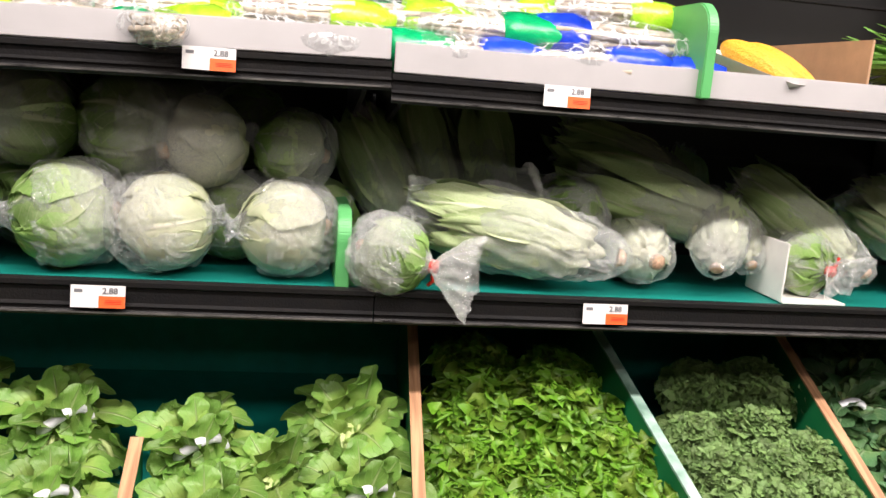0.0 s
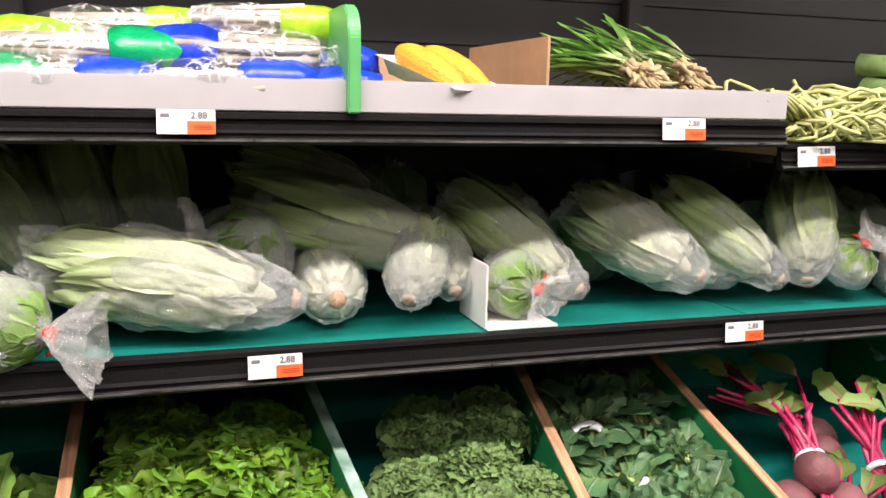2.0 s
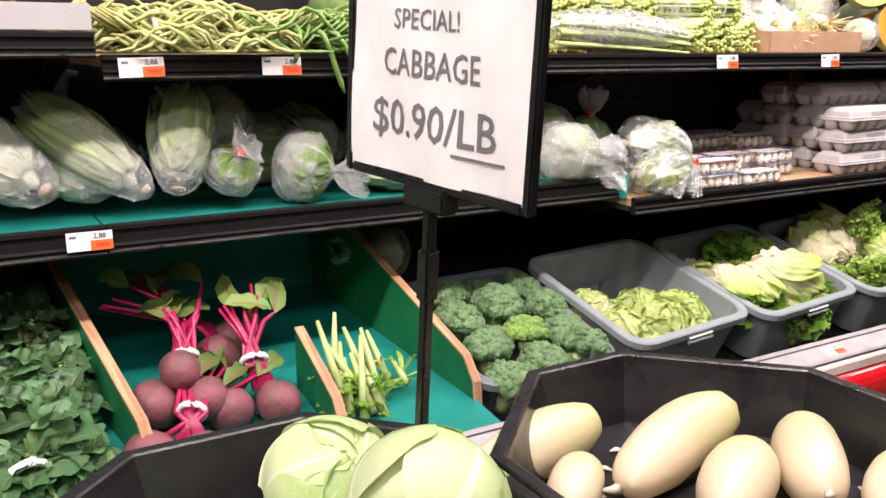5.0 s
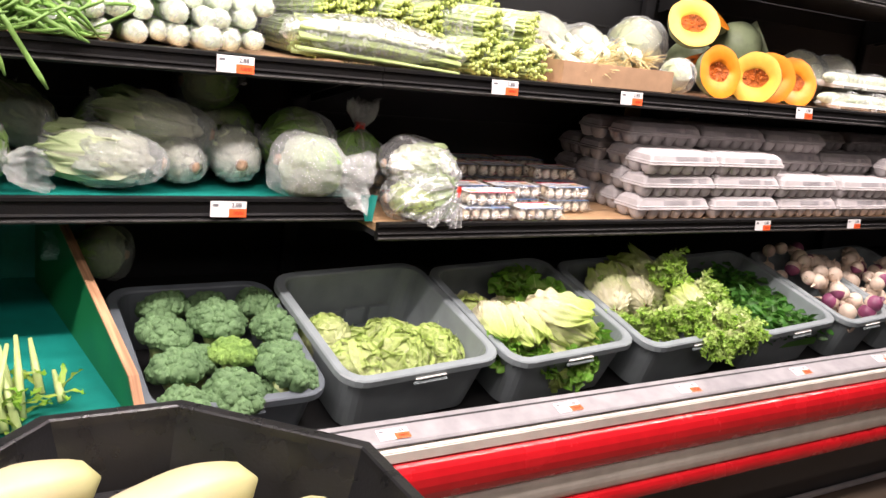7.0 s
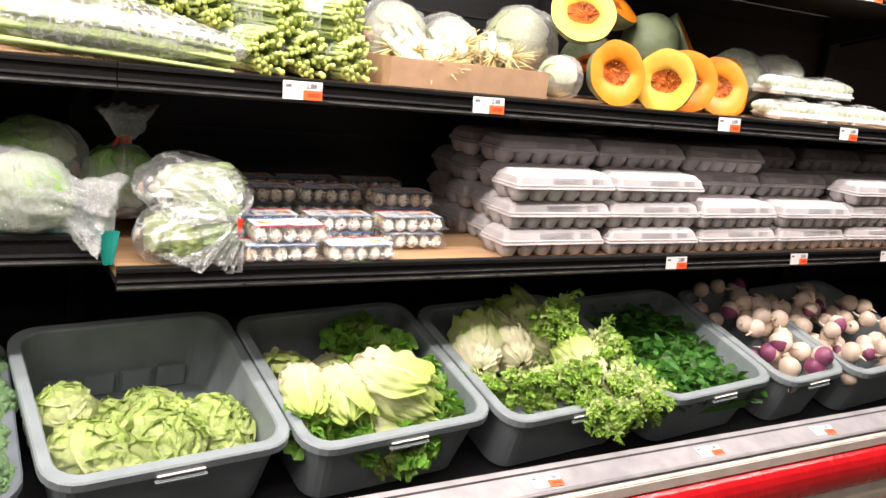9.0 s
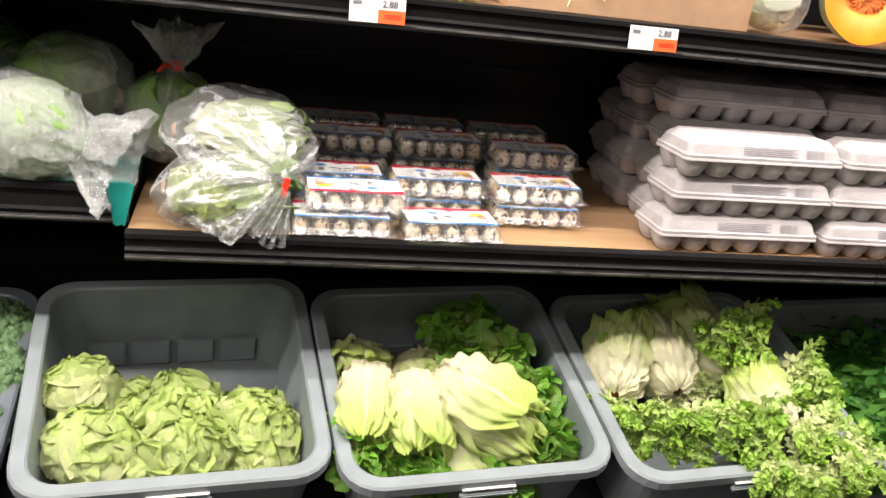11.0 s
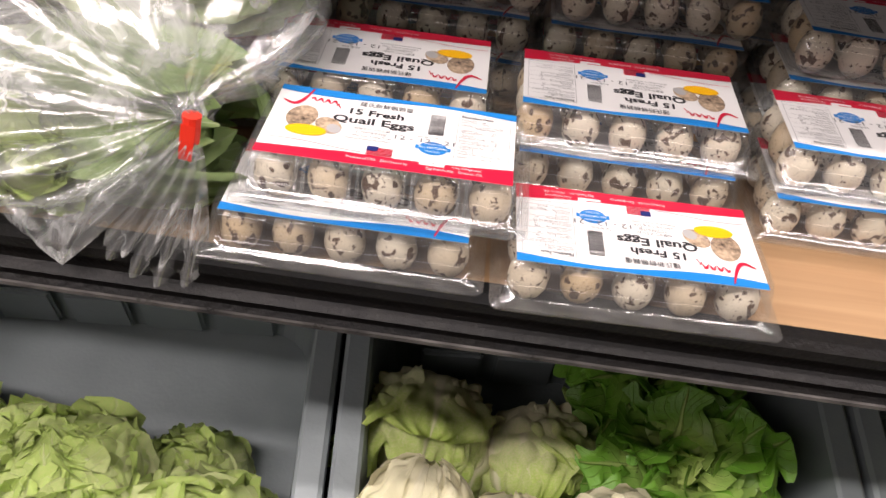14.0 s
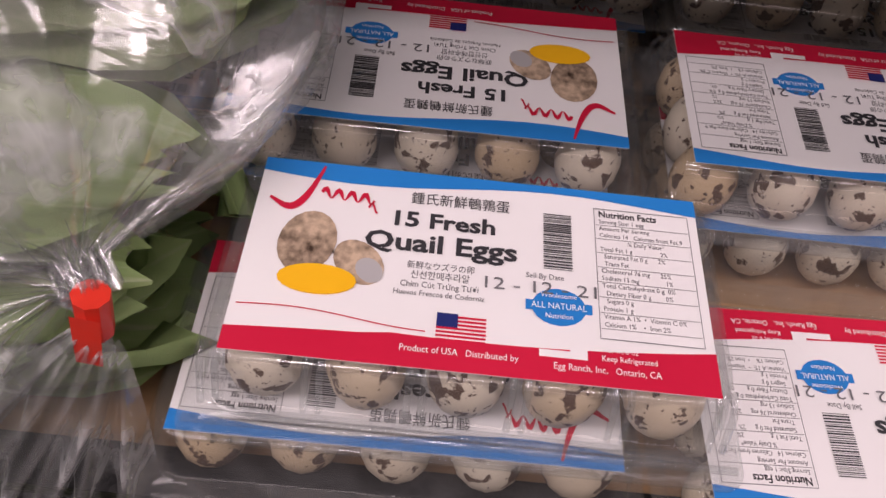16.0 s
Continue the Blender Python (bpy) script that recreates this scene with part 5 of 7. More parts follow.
def stem_bundle():
    t = thing("stem_bundle", "bundle of green flowering stems with cut yellow-green ends", "stem vegetables", "stem bundles")
    a, b = Acc(), Acc()
    for j in range(70):
        q, rr = rng.uniform(0, 6.28), 0.042 * math.sqrt(rng.uniform(0, 1))
        x, z = rr * math.cos(q), rr * math.sin(q) + 0.042
        y0 = rng.uniform(-0.012, 0.012)
        a.add(*tube([(x, y0, z), (x * 0.85, 0.12, z), (x * 0.9, 0.3, z)], [0.0042, 0.0038, 0.003], 6))
        b.add(*ball(5, 7, (0.0052, 0.0052, 0.006)), m=pose(x, y0 - 0.001, z))
    piece("stem_cluster", a, STALK, t)
    piece("cut_end_cluster", b, BUD, t, "yellow-green stem ends")
    vs, fs, uv = tube([(0, 0.03, 0.042), (0, 0.06, 0.042), (0, 0.16, 0.042), (0, 0.3, 0.042)], [0.047, 0.047, 0.046, 0.044], 18, False)
    piece("film", Acc().add(wob(vs, 40, 0.008), fs, uv), FILM, t, "clear film sleeve")
    return t


sb = stem_bundle()
sb.matrix_world = pose(2.715, 1.42, ZU, 0, 0, 8)
for x, y, z, yaw in ((2.80, 1.425, 0, -6), (2.895, 1.43, 0, 12), (2.76, 1.45, 0.075, 20), (2.87, 1.46, 0.075, 50), (2.65, 1.55, 0.075, 10), (2.57, 1.57, 0.075, 14), (2.47, 1.58, 0.075, 4), (2.70, 1.55, 0.15, 12), (2.80, 1.56, 0.15, 24), (2.52, 1.60, 0.145, 8), (2.40, 1.58, 0.07, 5), (2.60, 1.60, 0.0, 0), (2.34, 1.55, 0.0, 0), (2.46, 1.58, 0.0, 0), (2.91, 1.5, 0.08, 30)):
    copy_thing(sb, pose(x, y, ZU + z, rng.uniform(-3, 6), 0, yaw))
gb = thing("bagged_chives", "long pale green stems lying in a clear plastic bag", "chives")
for j in range(46):
    y, z = rng.normal(0, 0.022), abs(rng.normal(0.03, 0.018))
    piece("stem", Acc().add(*tube([(-0.2, y, z), (0, y * 1.1, z * 1.05), (0.2, y, z * 0.8)], [0.006, 0.005, 0.004], 6)), STALK, gb)
vs, fs, uv = ball(16, 20, (0.052, 0.06, 0.235), lambda tt: 1.1 - 0.2 * tt)
piece("bag", Acc().add(wob(vs[:, [2, 1, 0]] + np.array([0, 0, 0.045]), 30, 0.014, 4), [f[::-1] for f in fs], uv), FILMW, gb, "clear plastic bag")
gb.matrix_world = pose(2.44, 1.435, ZU + 0.004, 0, 3, -2)

onion = thing("onion_box", "low cardboard box of white spring onion bulbs", "box")
for nm, b in (("front", (2.955, 3.345, 1.402, 1.406, 0, 0.058)), ("back", (2.955, 3.345, 1.62, 1.624, 0, 0.058)), ("side", (2.955, 2.959, 1.407, 1.619, 0, 0.058)), ("side", (3.341, 3.345, 1.407, 1.619, 0, 0.058))):
    part(nm, box(b[0], b[1], b[2], b[3], ZU + b[4], ZU + b[5], 0.001), CARD, onion)
for j in range(26):
    t = thing("spring_onion", "white spring onion bulb with stringy roots", "onion", "spring onions")
    vs, fs, uv = ball(9, 12, (0.026, 0.026, 0.03), lambda tt: 1 - 0.45 * tt)
    a = Acc().add(wob(vs, 40, 0.004, j), fs, uv).add(*tube([(0, 0, 0.02), (0, 0, 0.05), (0.004, 0, 0.085)], [0.014, 0.010, 0.010], 8))
    piece("bulb", a, LEEKW, t)
    a = Acc()
    for i in range(30):
        d = rng.normal(0, 0.022, 3) + np.array([0, 0, -0.026])
        a.add(*tube([(0, 0, -0.026), d * 0.6 + np.array([0, 0, -0.03]), d + np.array([0, 0, -0.035])], [0.0020, 0.0016, 0.0008], 4))
    piece("root_tuft", a, STRAW, t, "straw-coloured roots")
    t.matrix_world = pose(rng.uniform(3.0, 3.30), rng.uniform(1.475, 1.57), ZU + rng.uniform(0.035, 0.095), -68 + rng.normal(0, 9), 0, rng.normal(0, 25))


def squash_half(flesh, r, lab):
    t = thing("squash_half", lab, "squash", "cut squash")
    a = Acc()
    vs, fs, uv = ball(16, 28, (1, 1, 0.92))
    ang = np.arctan2(vs[:, 1], vs[:, 0])
    k = vs[:, 2] > 0.0
    vs[:, :2] *= (1 + 0.012 * np.cos(7 * ang))[:, None]
    vs[k, 2] = 0.0
    fl = [f for f in fs if not all(k[i] or vs[i][2] > -1e-4 for i in f)]
    a.add(vs * r, fl, uv)
    piece("rind", a, SQSKIN, t, "grey-green rind")
    n = 40
    q = np.linspace(0, 2 * np.pi, n, endpoint=False)
    rings = [(1.0, 0.0), (0.93, 0.006), (0.62, 0.004), (0.50, -0.10), (0.30, -0.22), (0.0, -0.25)]
    vv, ff = [], []
    for i, (rr, z) in enumerate(rings):
        w = (1 + 0.012 * np.cos(7 * q)) * (1 + (0.04 * np.sin(5 * q + 1) if i in (2, 3) else 0))
        vv += [(rr * w[j] * np.cos(q[j]), rr * w[j] * np.sin(q[j]) * (0.75 if i in (2, 3, 4) else 1), z) for j in range(n)]
    for i in range(len(rings) - 1):
        for j in range(n):
            ff.append((i * n + j, i * n + (j + 1) % n, (i + 1) * n + (j + 1) % n, (i + 1) * n + j))
    piece("flesh", Acc().add(np.array(vv[:3 * n + n]) * r, ff[:3 * n]), flesh, t, "cut flesh")
    a = Acc()
    a.add(np.array(vv) * r, ff[2 * n + n:])
    for j in range(26):
        p, d = rng.uniform(0, 6.28), rng.uniform(0.08, 0.46)
        a.add(*ball(5, 8, (0.07 * r, 0.035 * r, 0.02 * r)), m=pose(d * r * math.cos(p), 0.75 * d * r * math.sin(p), -0.10 * r, rng.uniform(-40, 40), rng.uniform(-40, 40), math.degrees(p)))
    piece("seeds", a, SQSEED, t, "stringy orange seed core")
    return t


s1 = squash_half(SQFLESH, 0.078, "cut squash half with orange flesh facing out")
s1.matrix_world = pose(3.575, 1.445, ZU + 0.074, 78, 0, -6)
s2 = squash_half(SQYEL, 0.078, "cut squash half with yellow flesh facing out")
s2.matrix_world = pose(3.49, 1.50, ZU + 0.205, 62, 0, -28)
copy_thing(s1, pose(3.80, 1.445, ZU + 0.072, 80, 0, -30)).matrix_world = pose(3.80, 1.445, ZU + 0.072, 80, 0, -30)
for x, y, z, rx, rz, src in ((3.93, 1.455, 0.07, 70, -18, s1), (4.02, 1.50, 0.07, 75, 10, s1), (3.72, 1.44, 0.068, 84, -65, s2), (3.66, 1.60, 0.25, 40, 25, s1), (3.93, 1.60, 0.18, 60, 40, s1), (3.80, 1.60, 0.16, 115, 140, s1), (3.62, 1.62, 0.09, 150, 20, s1), (3.9, 1.66, 0.07, 160, 60, s1)):
    copy_thing(src, pose(x, y, ZU + z, rx, 0, rz))
for k, (x, y, z, r) in enumerate(((3.41, 1.46, 0.05, 0.048), (3.24, 1.68, 0.08, 0.08), (3.42, 1.66, 0.12, 0.085), (3.10, 1.70, 0.1, 0.08), (4.15, 1.62, 0.09, 0.085), (4.3, 1.6, 0.09, 0.085))):
    round_bagged("whitecab", x, y, ZU + z, r, k, 30, 0, 2, FILMD)
for j in range(5):
    t = thing("foam_tray_pack", "white vegetables wrapped on a foam tray", "vegetable pack", "tray packs")
    part("foam_tray", box(-0.09, 0.09, -0.055, 0.055, 0, 0.02, 0.008), FOAM, t)
    a = Acc()
    for i in range(5):
        a.add(*ball(9, 12, (0.016, 0.09, 0.02)), m=pose(-0.06 + 0.03 * i, 0, 0.03, 90, 0, 90) @ pose(0, 0, 0, 90, 0, 0))
    piece("vegetables", a, LEEKW, t)
    vs, fs, uv = ball(10, 16, (0.095, 0.06, 0.035))
    piece("film", Acc().add(wob(vs + np.array([0, 0, 0.025]), 30, 0.006, j), fs, uv), FILM, t, "clear film")
    t.matrix_world = pose(4.22 + 0.16 * (j % 3), 1.47 + 0.03 * (j // 3), ZU + 0.001 + 0.066 * (j // 3), 0, 0, 14 * (j % 2))


# ---------------- quail eggs ----------------
# pack: origin at the middle of its base, front towards -y
PW, PD, PH = 0.152, 0.098, 0.036


def loft(acc, rings, closed_end=True, slot=0):
    n = len(rings[0])
    base = acc.n
    fs = []
    for k in range(len(rings) - 1):
        for j in range(n):
            fs.append((k * n + j, k * n + (j + 1) % n, (k + 1) * n + (j + 1) % n, (k + 1) * n + j))
    if closed_end:
        fs.append(tuple(range((len(rings) - 1) * n, len(rings) * n)))
    acc.add(np.concatenate([np.asarray(r) for r in rings]), fs, None, None, slot)


def round_rect(w, d, r, z, n=5, cx=0.0, cy=0.0):
    pts = []
    for sx, sy, a0 in ((1, 1, 0), (-1, 1, 90), (-1, -1, 180), (1, -1, 270)):
        for q in np.linspace(0, 90, n):
            a = math.radians(a0 + q)
            pts.append((cx + sx * (w / 2 - r) + r * math.cos(a), cy + sy * (d / 2 - r) + r * math.sin(a), z))
    return pts


def label_mesh(full):
    """Printed label, 142 x 61 mm, in its own plane: x to the right, y up the label."""
    a = Acc()
    w, h = 0.142, 0.061
    plate(a, 0, w, 0, h, 0.0, 0)

    def band(fn0, fn1, slot, z, n=16):
        xs = np.linspace(0, w, n)
        vs = [(x, fn0(x / w), z) for x in xs] + [(x, fn1(x / w), z) for x in xs]
        a.add(vs, [(i, i + 1, n + i + 1, n + i) for i in range(n - 1)], None, None, slot)
    band(lambda t: h - 0.0045 - 0.002 * math.sin(7 * t), lambda t: h, 1, 0.0003)
    band(lambda t: 0.0, lambda t: 0.0085 + 0.0035 * (2 * t - 1) * (2 * t - 1) * (1 if t > 0.3 else -0.6), 2, 0.0003)

    def disc(cx, cy, rx, ry, slot, z, n=20, rot=0.0):
        q = np.linspace(0, 6.2832, n, endpoint=False)
        x, y = rx * np.cos(q), ry * np.sin(q)
        c, s = math.cos(rot), math.sin(rot)
        a.add(np.stack([cx + c * x - s * y, cy + s * x + c * y, np.full(n, z)], 1), [tuple(range(n))], None, None, slot)
    # brand mark as a plain red swoosh with a row of loops
    def ribbon(P, th):
        P = np.asarray(P, float)
        T = np.gradient(P, axis=0)
        N = np.stack([-T[:, 1], T[:, 0]], 1) / (np.linalg.norm(T, axis=1, keepdims=True) + 1e-9) * np.asarray(th)[:, None]
        n = len(P)
        vs = np.concatenate([np.c_[P - N, np.full(n, 0.0005)], np.c_[P + N, np.full(n, 0.0005)]])
        a.add(vs, [(i, i + 1, n + i + 1, n + i) for i in range(n - 1)], None, None, 2)
    q = np.linspace(0, 1, 16)
    ribbon(np.stack([0.004 + 0.0155 * q ** 0.8, 0.0470 - 0.0040 * np.sin(3.3 * q) + 0.0120 * q ** 2.4], 1), 0.0004 + 0.0008 * np.sin(np.pi * q))
    w = np.linspace(0, 1, 30)
    ribbon(np.stack([0.0200 + 0.0170 * w, 0.0502 + 0.0016 * np.sin(25 * w) - 0.001 * w], 1), 0.0005 + 0.0003 * np.sin(25 * w))
    ribbon(np.stack([0.0355 + 0.003 * q, 0.0465 + 0.0015 * np.sin(5 * q)], 1), 0.0003 + 0 * q)
    ribbon(np.stack([0.002 + 0.055 * q, 0.0128 - 0.0018 * q + 0.0010 * np.sin(5 * q)], 1), 0.00016 + 0 * q)
    text_sheet(a, "15 Fresh", 0.0595, 0.0418, 0.0070, 3, "CENTER", bold=0.0002, squash=1.38, z=0.0004)
    text_sheet(a, "Quail Eggs", 0.0595, 0.0338, 0.0080, 3, "CENTER", bold=0.00022, squash=1.42, z=0.0004)
    # speckled eggs and a yolk
    disc(0.0185, 0.0335, 0.0088, 0.0102, 5, 0.0004, rot=-0.3)
    disc(0.0350, 0.0285, 0.0085, 0.0062, 5, 0.0004, rot=-0.55)
    disc(0.0385, 0.0262, 0.0045, 0.0035, 7, 0.0005, rot=-0.55)
    disc(0.0235, 0.0220, 0.0118, 0.0046, 4, 0.0006)
    disc(0.096, 0.021, 0.0082, 0.0055, 1, 0.0004)
    plate(a, 0.086, 0.106, 0.0195, 0.0225, 0.0005, 1)
    if full:
        text_sheet(a, "\u937e\u6c0f\u65b0\u9bae\u9d6a\u9d89\u86cb", 0.0485, 0.0500, 0.0046, 3, z=0.0004)
        text_sheet(a, "\u65b0\u9bae\u306a\u30a6\u30ba\u30e9\u306e\u5375", 0.060, 0.0285, 0.0026, 6, "CENTER", z=0.0004)
        text_sheet(a, "\uc2e0\uc120\ud55c\uba54\ucd94\ub77c\uc54c", 0.060, 0.0255, 0.0028, 6, "CENTER", z=0.0004)
        text_sheet(a, "Chim C\u00fat Tr\u1ee9ng T\u01b0\u01a1i", 0.060, 0.0227, 0.0026, 6, "CENTER", z=0.0004)
        text_sheet(a, "Huevos Frescos de Codorniz", 0.060, 0.0202, 0.0023, 6, "CENTER", z=0.0004)
        text_sheet(a, "Wholesome", 0.096, 0.0236, 0.0022, 0, "CENTER", z=0.0006)
        text_sheet(a, "ALL NATURAL", 0.096, 0.0203, 0.0026, 0, "CENTER", z=0.0006)
        text_sheet(a, "Nutrition", 0.096, 0.0175, 0.0022, 0, "CENTER", z=0.0006)
        text_sheet(a, "Sell By Date", 0.086, 0.0292, 0.0024, 6, z=0.0004)
        text_sheet(a, "12 - 12 - 21", 0.072, 0.0245, 0.0052, 6, z=0.0007, squash=1.5)
        text_sheet(a, "Product of USA   Distributed by", 0.050, 0.0042, 0.0026, 0, z=0.0006)
        text_sheet(a, "Egg Ranch, Inc.   Ontario, CA", 0.094, 0.0034, 0.0026, 0, z=0.0006)
        text_sheet(a, "Net wt 6 oz", 0.108, 0.0092, 0.0022, 0, z=0.0006)
        text_sheet(a, "Keep Refrigerated", 0.108, 0.0068, 0.0022, 0, z=0.0006)
        rows = ["Serving Size: 1 egg", "Amount Per Serving", "Calories 14   Calories from Fat 9", "                % Daily Value*", "Total Fat 1 g                2%", "  Saturated Fat 0 g      2%", "  Trans Fat", "Cholesterol 76 mg      25%", "Sodium 13 mg               1%", "Total Carbohydrate 0 g  0%", "  Dietary Fiber 0 g        0%", "  Sugars 0 g", "Protein 1 g", "Vitamin A 1%  \u2022  Vitamin C 0%", "Calcium 1%    \u2022  Iron 2%"]
        text_sheet(a, "Nutrition Facts", 0.1095, 0.0518, 0.0031, 3, z=0.0004, bold=0.00006)
        for i, s in enumerate(rows):
            text_sheet(a, s, 0.1095, 0.0496 - 0.00235 * i, 0.0020, 6, z=0.0004)
            if i % 2 == 0:
                plate(a, 0.1085, 0.1385, 0.0489 - 0.00235 * i, 0.04905 - 0.00235 * i, 0.0004, 6)
    else:
        for i in range(14):
            plate(a, 0.110, 0.110 + rng.uniform(0.012, 0.027), 0.050 - 0.0025 * i, 0.0511 - 0.0025 * i, 0.0004, 7)
        for i in range(3):
            plate(a, 0.050, 0.072, 0.027 - 0.0028 * i, 0.0281 - 0.0028 * i, 0.0004, 7)
    for x0, x1, y0, y1 in ((0.108, 0.139, 0.0130, 0.0132), (0.108, 0.139, 0.0545, 0.0547), (0.108, 0.1082, 0.013, 0.0547), (0.1388, 0.139, 0.013, 0.0547)):
        plate(a, x0, x1, y0, y1, 0.0005, 6)
    # bar code
    y = 0.0325
    while y < 0.051:
        t = rng.choice([0.00018, 0.00032, 0.0005])
        plate(a, 0.0915, 0.1005, y, y + t, 0.0005, 3)
        y += t + rng.choice([0.00025, 0.0004])
    # small flag and barn shapes
    for i in range(7):
        plate(a, 0.0600, 0.0745, 0.0080 + 0.0011 * i, 0.0086 + 0.0011 * i, 0.0005, 2)
    plate(a, 0.0600, 0.0662, 0.0118, 0.0157, 0.0007, 8)
    a.add([(0.099, 0.0065, 0.0005), (0.104, 0.0065, 0.0005), (0.104, 0.010, 0.0005), (0.1015, 0.0125, 0.0005), (0.099, 0.010, 0.0005)], [(0, 1, 2, 3, 4)], None, None, 0)
    plate(a, 0.090, 0.099, 0.0065, 0.0085, 0.0005, 0)
    return a.mesh("label", [LBWHITE, LBBLUE, LBRED, INK, LBYOLK, LBEGG, GREYINK, LBGREY, LBNAVY], False)


def quail_pack():
    t = thing("quail_egg_pack", "clear plastic pack of fifteen speckled quail eggs with printed label", "egg pack", "quail egg packs")
    a = Acc()
    loft(a, [round_rect(0.146, 0.076, 0.008, 0.001), round_rect(0.151, 0.082, 0.008, 0.012), round_rect(0.163, 0.106, 0.006, 0.0125), round_rect(0.163, 0.106, 0.006, 0.014),
             round_rect(0.152, 0.088, 0.009, 0.0145), round_rect(0.150, 0.080, 0.010, 0.029), round_rect(0.148, 0.077, 0.010, 0.0345), round_rect(0.144, 0.074, 0.010, 0.0350)])
    for i in range(6):
        for dx in (-0.0022, 0.0022):
            x = -0.075 + 0.030 * i + dx
            piece("rib", Acc().add(*tube([(x * 0.98, -0.0415, 0.0145), (x * 0.975, -0.0372, 0.028), (x * 0.96, -0.0330, 0.0340)], [0.0011, 0.0012, 0.0010], 5)), CLEAR, t)
    for sy in (-1,):
        a.add(*tube([(-0.08, sy * 0.0465, 0.0132), (0.08, sy * 0.0465, 0.0132)], [0.0014, 0.0014], 6))
        a.add(*tube([(-0.072, sy * 0.0395, 0.003), (0.072, sy * 0.0395, 0.003)], [0.0013, 0.0013], 6))
    piece("clamshell", a, CLEAR, t, "clear ribbed clamshell")
    for i in range(5):
        for j in range(3):
            piece("egg", egg_me, None, t, m=pose(-0.0596 + 0.0298 * i, -0.0255 + 0.0255 * j, 0.0175, rng.uniform(-14, 14), rng.uniform(-14, 14), rng.uniform(0, 360)))
    piece("label", label_full, None, t, "white label with blue and red bands", m=pose(-0.0696, -0.0362, 0.0355, 0, 0, 0) @ Matrix.Diagonal((0.98, 1.19, 1, 1)))
    return t


vs, fs, uv = ball(12, 14, (0.0122, 0.0122, 0.0158), lambda tt: 1.04 - 0.10 * tt)
egg_me = Acc().add(vs, fs, uv).mesh("egg", SHELLB)
label_full = label_mesh(True)
qp = quail_pack()


def qplace(x, y, layer, turn=0, back=0.0):
    return pose(x, y, ZE - 0.002 + 0.0362 * layer, 0, 0, turn)


FLc, FRc, BLc = Vector((2.690, 1.355, 1.0080)), Vector((2.830, 1.355, 1.0085)), Vector((2.690, 1.428, 1.0080))
ex = (FRc - FLc).normalized()
ez = ex.cross(BLc - FLc).normalized()
ey = ez.cross(ex)
qm = Matrix((ex, ey, ez)).transposed().to_4x4()
qm.translation = FLc
qp.matrix_world = qm @ pose(-0.0696, -0.0362, 0.0355).inverted()
for x, y, l, r in [(2.741, 1.384, 0, 180.3), (2.906, 1.379, 0, 182),
                   (2.742, 1.488, 0, 180), (2.740, 1.486, 1, 180.5), (2.906, 1.486, 0, 180), (2.902, 1.484, 1, 180.3),
                   (3.070, 1.473, 0, 180), (3.068, 1.475, 1, 180), (3.080, 1.570, 0, 180), (3.085, 1.567, 1, 180), (3.088, 1.566, 2, 179),
                   (2.92, 1.602, 0, 180), (2.92, 1.602, 1, 180), (2.925, 1.60, 2, 183), (2.765, 1.602, 0, 180), (2.765, 1.602, 1, 180), (2.77, 1.60, 2, 179),
                   (2.765, 1.718, 0, 180), (2.765, 1.718, 1, 180), (2.765, 1.718, 2, 180), (2.92, 1.718, 0, 180), (2.92, 1.718, 1, 180), (2.92, 1.718, 2, 180),
                   (3.08, 1.71, 0, 180), (3.08, 1.71, 1, 180), (3.08, 1.71, 2, 180), (2.62, 1.52, 0, 180), (2.62, 1.62, 0, 180), (2.62, 1.62, 1, 180)]:
    copy_thing(qp, qplace(x, y, l, r))

# ---------------- egg cartons ----------------


def carton():
    t = thing("egg_carton", "grey paper pulp carton of a dozen eggs", "egg carton", "egg cartons")
    a = Acc()
    L, D = 0.292, 0.104
    loft(a, [round_rect(L, D, 0.010, 0.034), round_rect(L, D, 0.010, 0.038), round_rect(L - 0.006, D - 0.006, 0.010, 0.040), round_rect(L - 0.014, D - 0.016, 0.012, 0.054), round_rect(L - 0.038, D - 0.042, 0.010, 0.0655), round_rect(L - 0.05, D - 0.054, 0.008, 0.066)])
    piece("lid", a, PULP, t, smooth=False)
    a = Acc()
    loft(a, [round_rect(L, D, 0.008, 0.029), round_rect(L, D, 0.008, 0.0335), round_rect(L - 0.01, D - 0.01, 0.008, 0.0338)], True)
    for i in range(6):
        for j in (-1, 1):
            cx, cy = -0.120 + 0.048 * i, j * 0.0248
            loft(a, [round_rect(0.047, 0.048, 0.012, 0.030, 3, cx, cy), round_rect(0.043, 0.044, 0.014, 0.016, 3, cx, cy), round_rect(0.030, 0.031, 0.012, 0.002, 3, cx, cy), round_rect(0.022, 0.022, 0.010, 0.0, 3, cx, cy)])
    piece("tray", a, PULP, t, "pulp cups for the eggs")
    a = Acc()
    for i in range(5):
        plate(a, -0.045, 0.055 - 0.01 * (i % 2), 0.0012 * 0 + 0.0 + 0.0030 * i, 0.0012 + 0.0030 * i, 0.0, 0)
    x = 0.072
    while x < 0.105:
        d = rng.choice([0.0006, 0.0012])
        plate(a, x, x + d, -0.001, 0.014, 0.0, 0)
        x += d + 0.001
    piece("print", a, PULPINK, t, "faded grey printing", m=pose(0, -0.0487, 0.0425, 74, 0, 0) @ Matrix.Translation((0, -0.001, 0.0006)))
    return t


ct = carton()
ct.matrix_world = pose(3.395, 1.41, ZE - 0.004, 0, 0, 1)


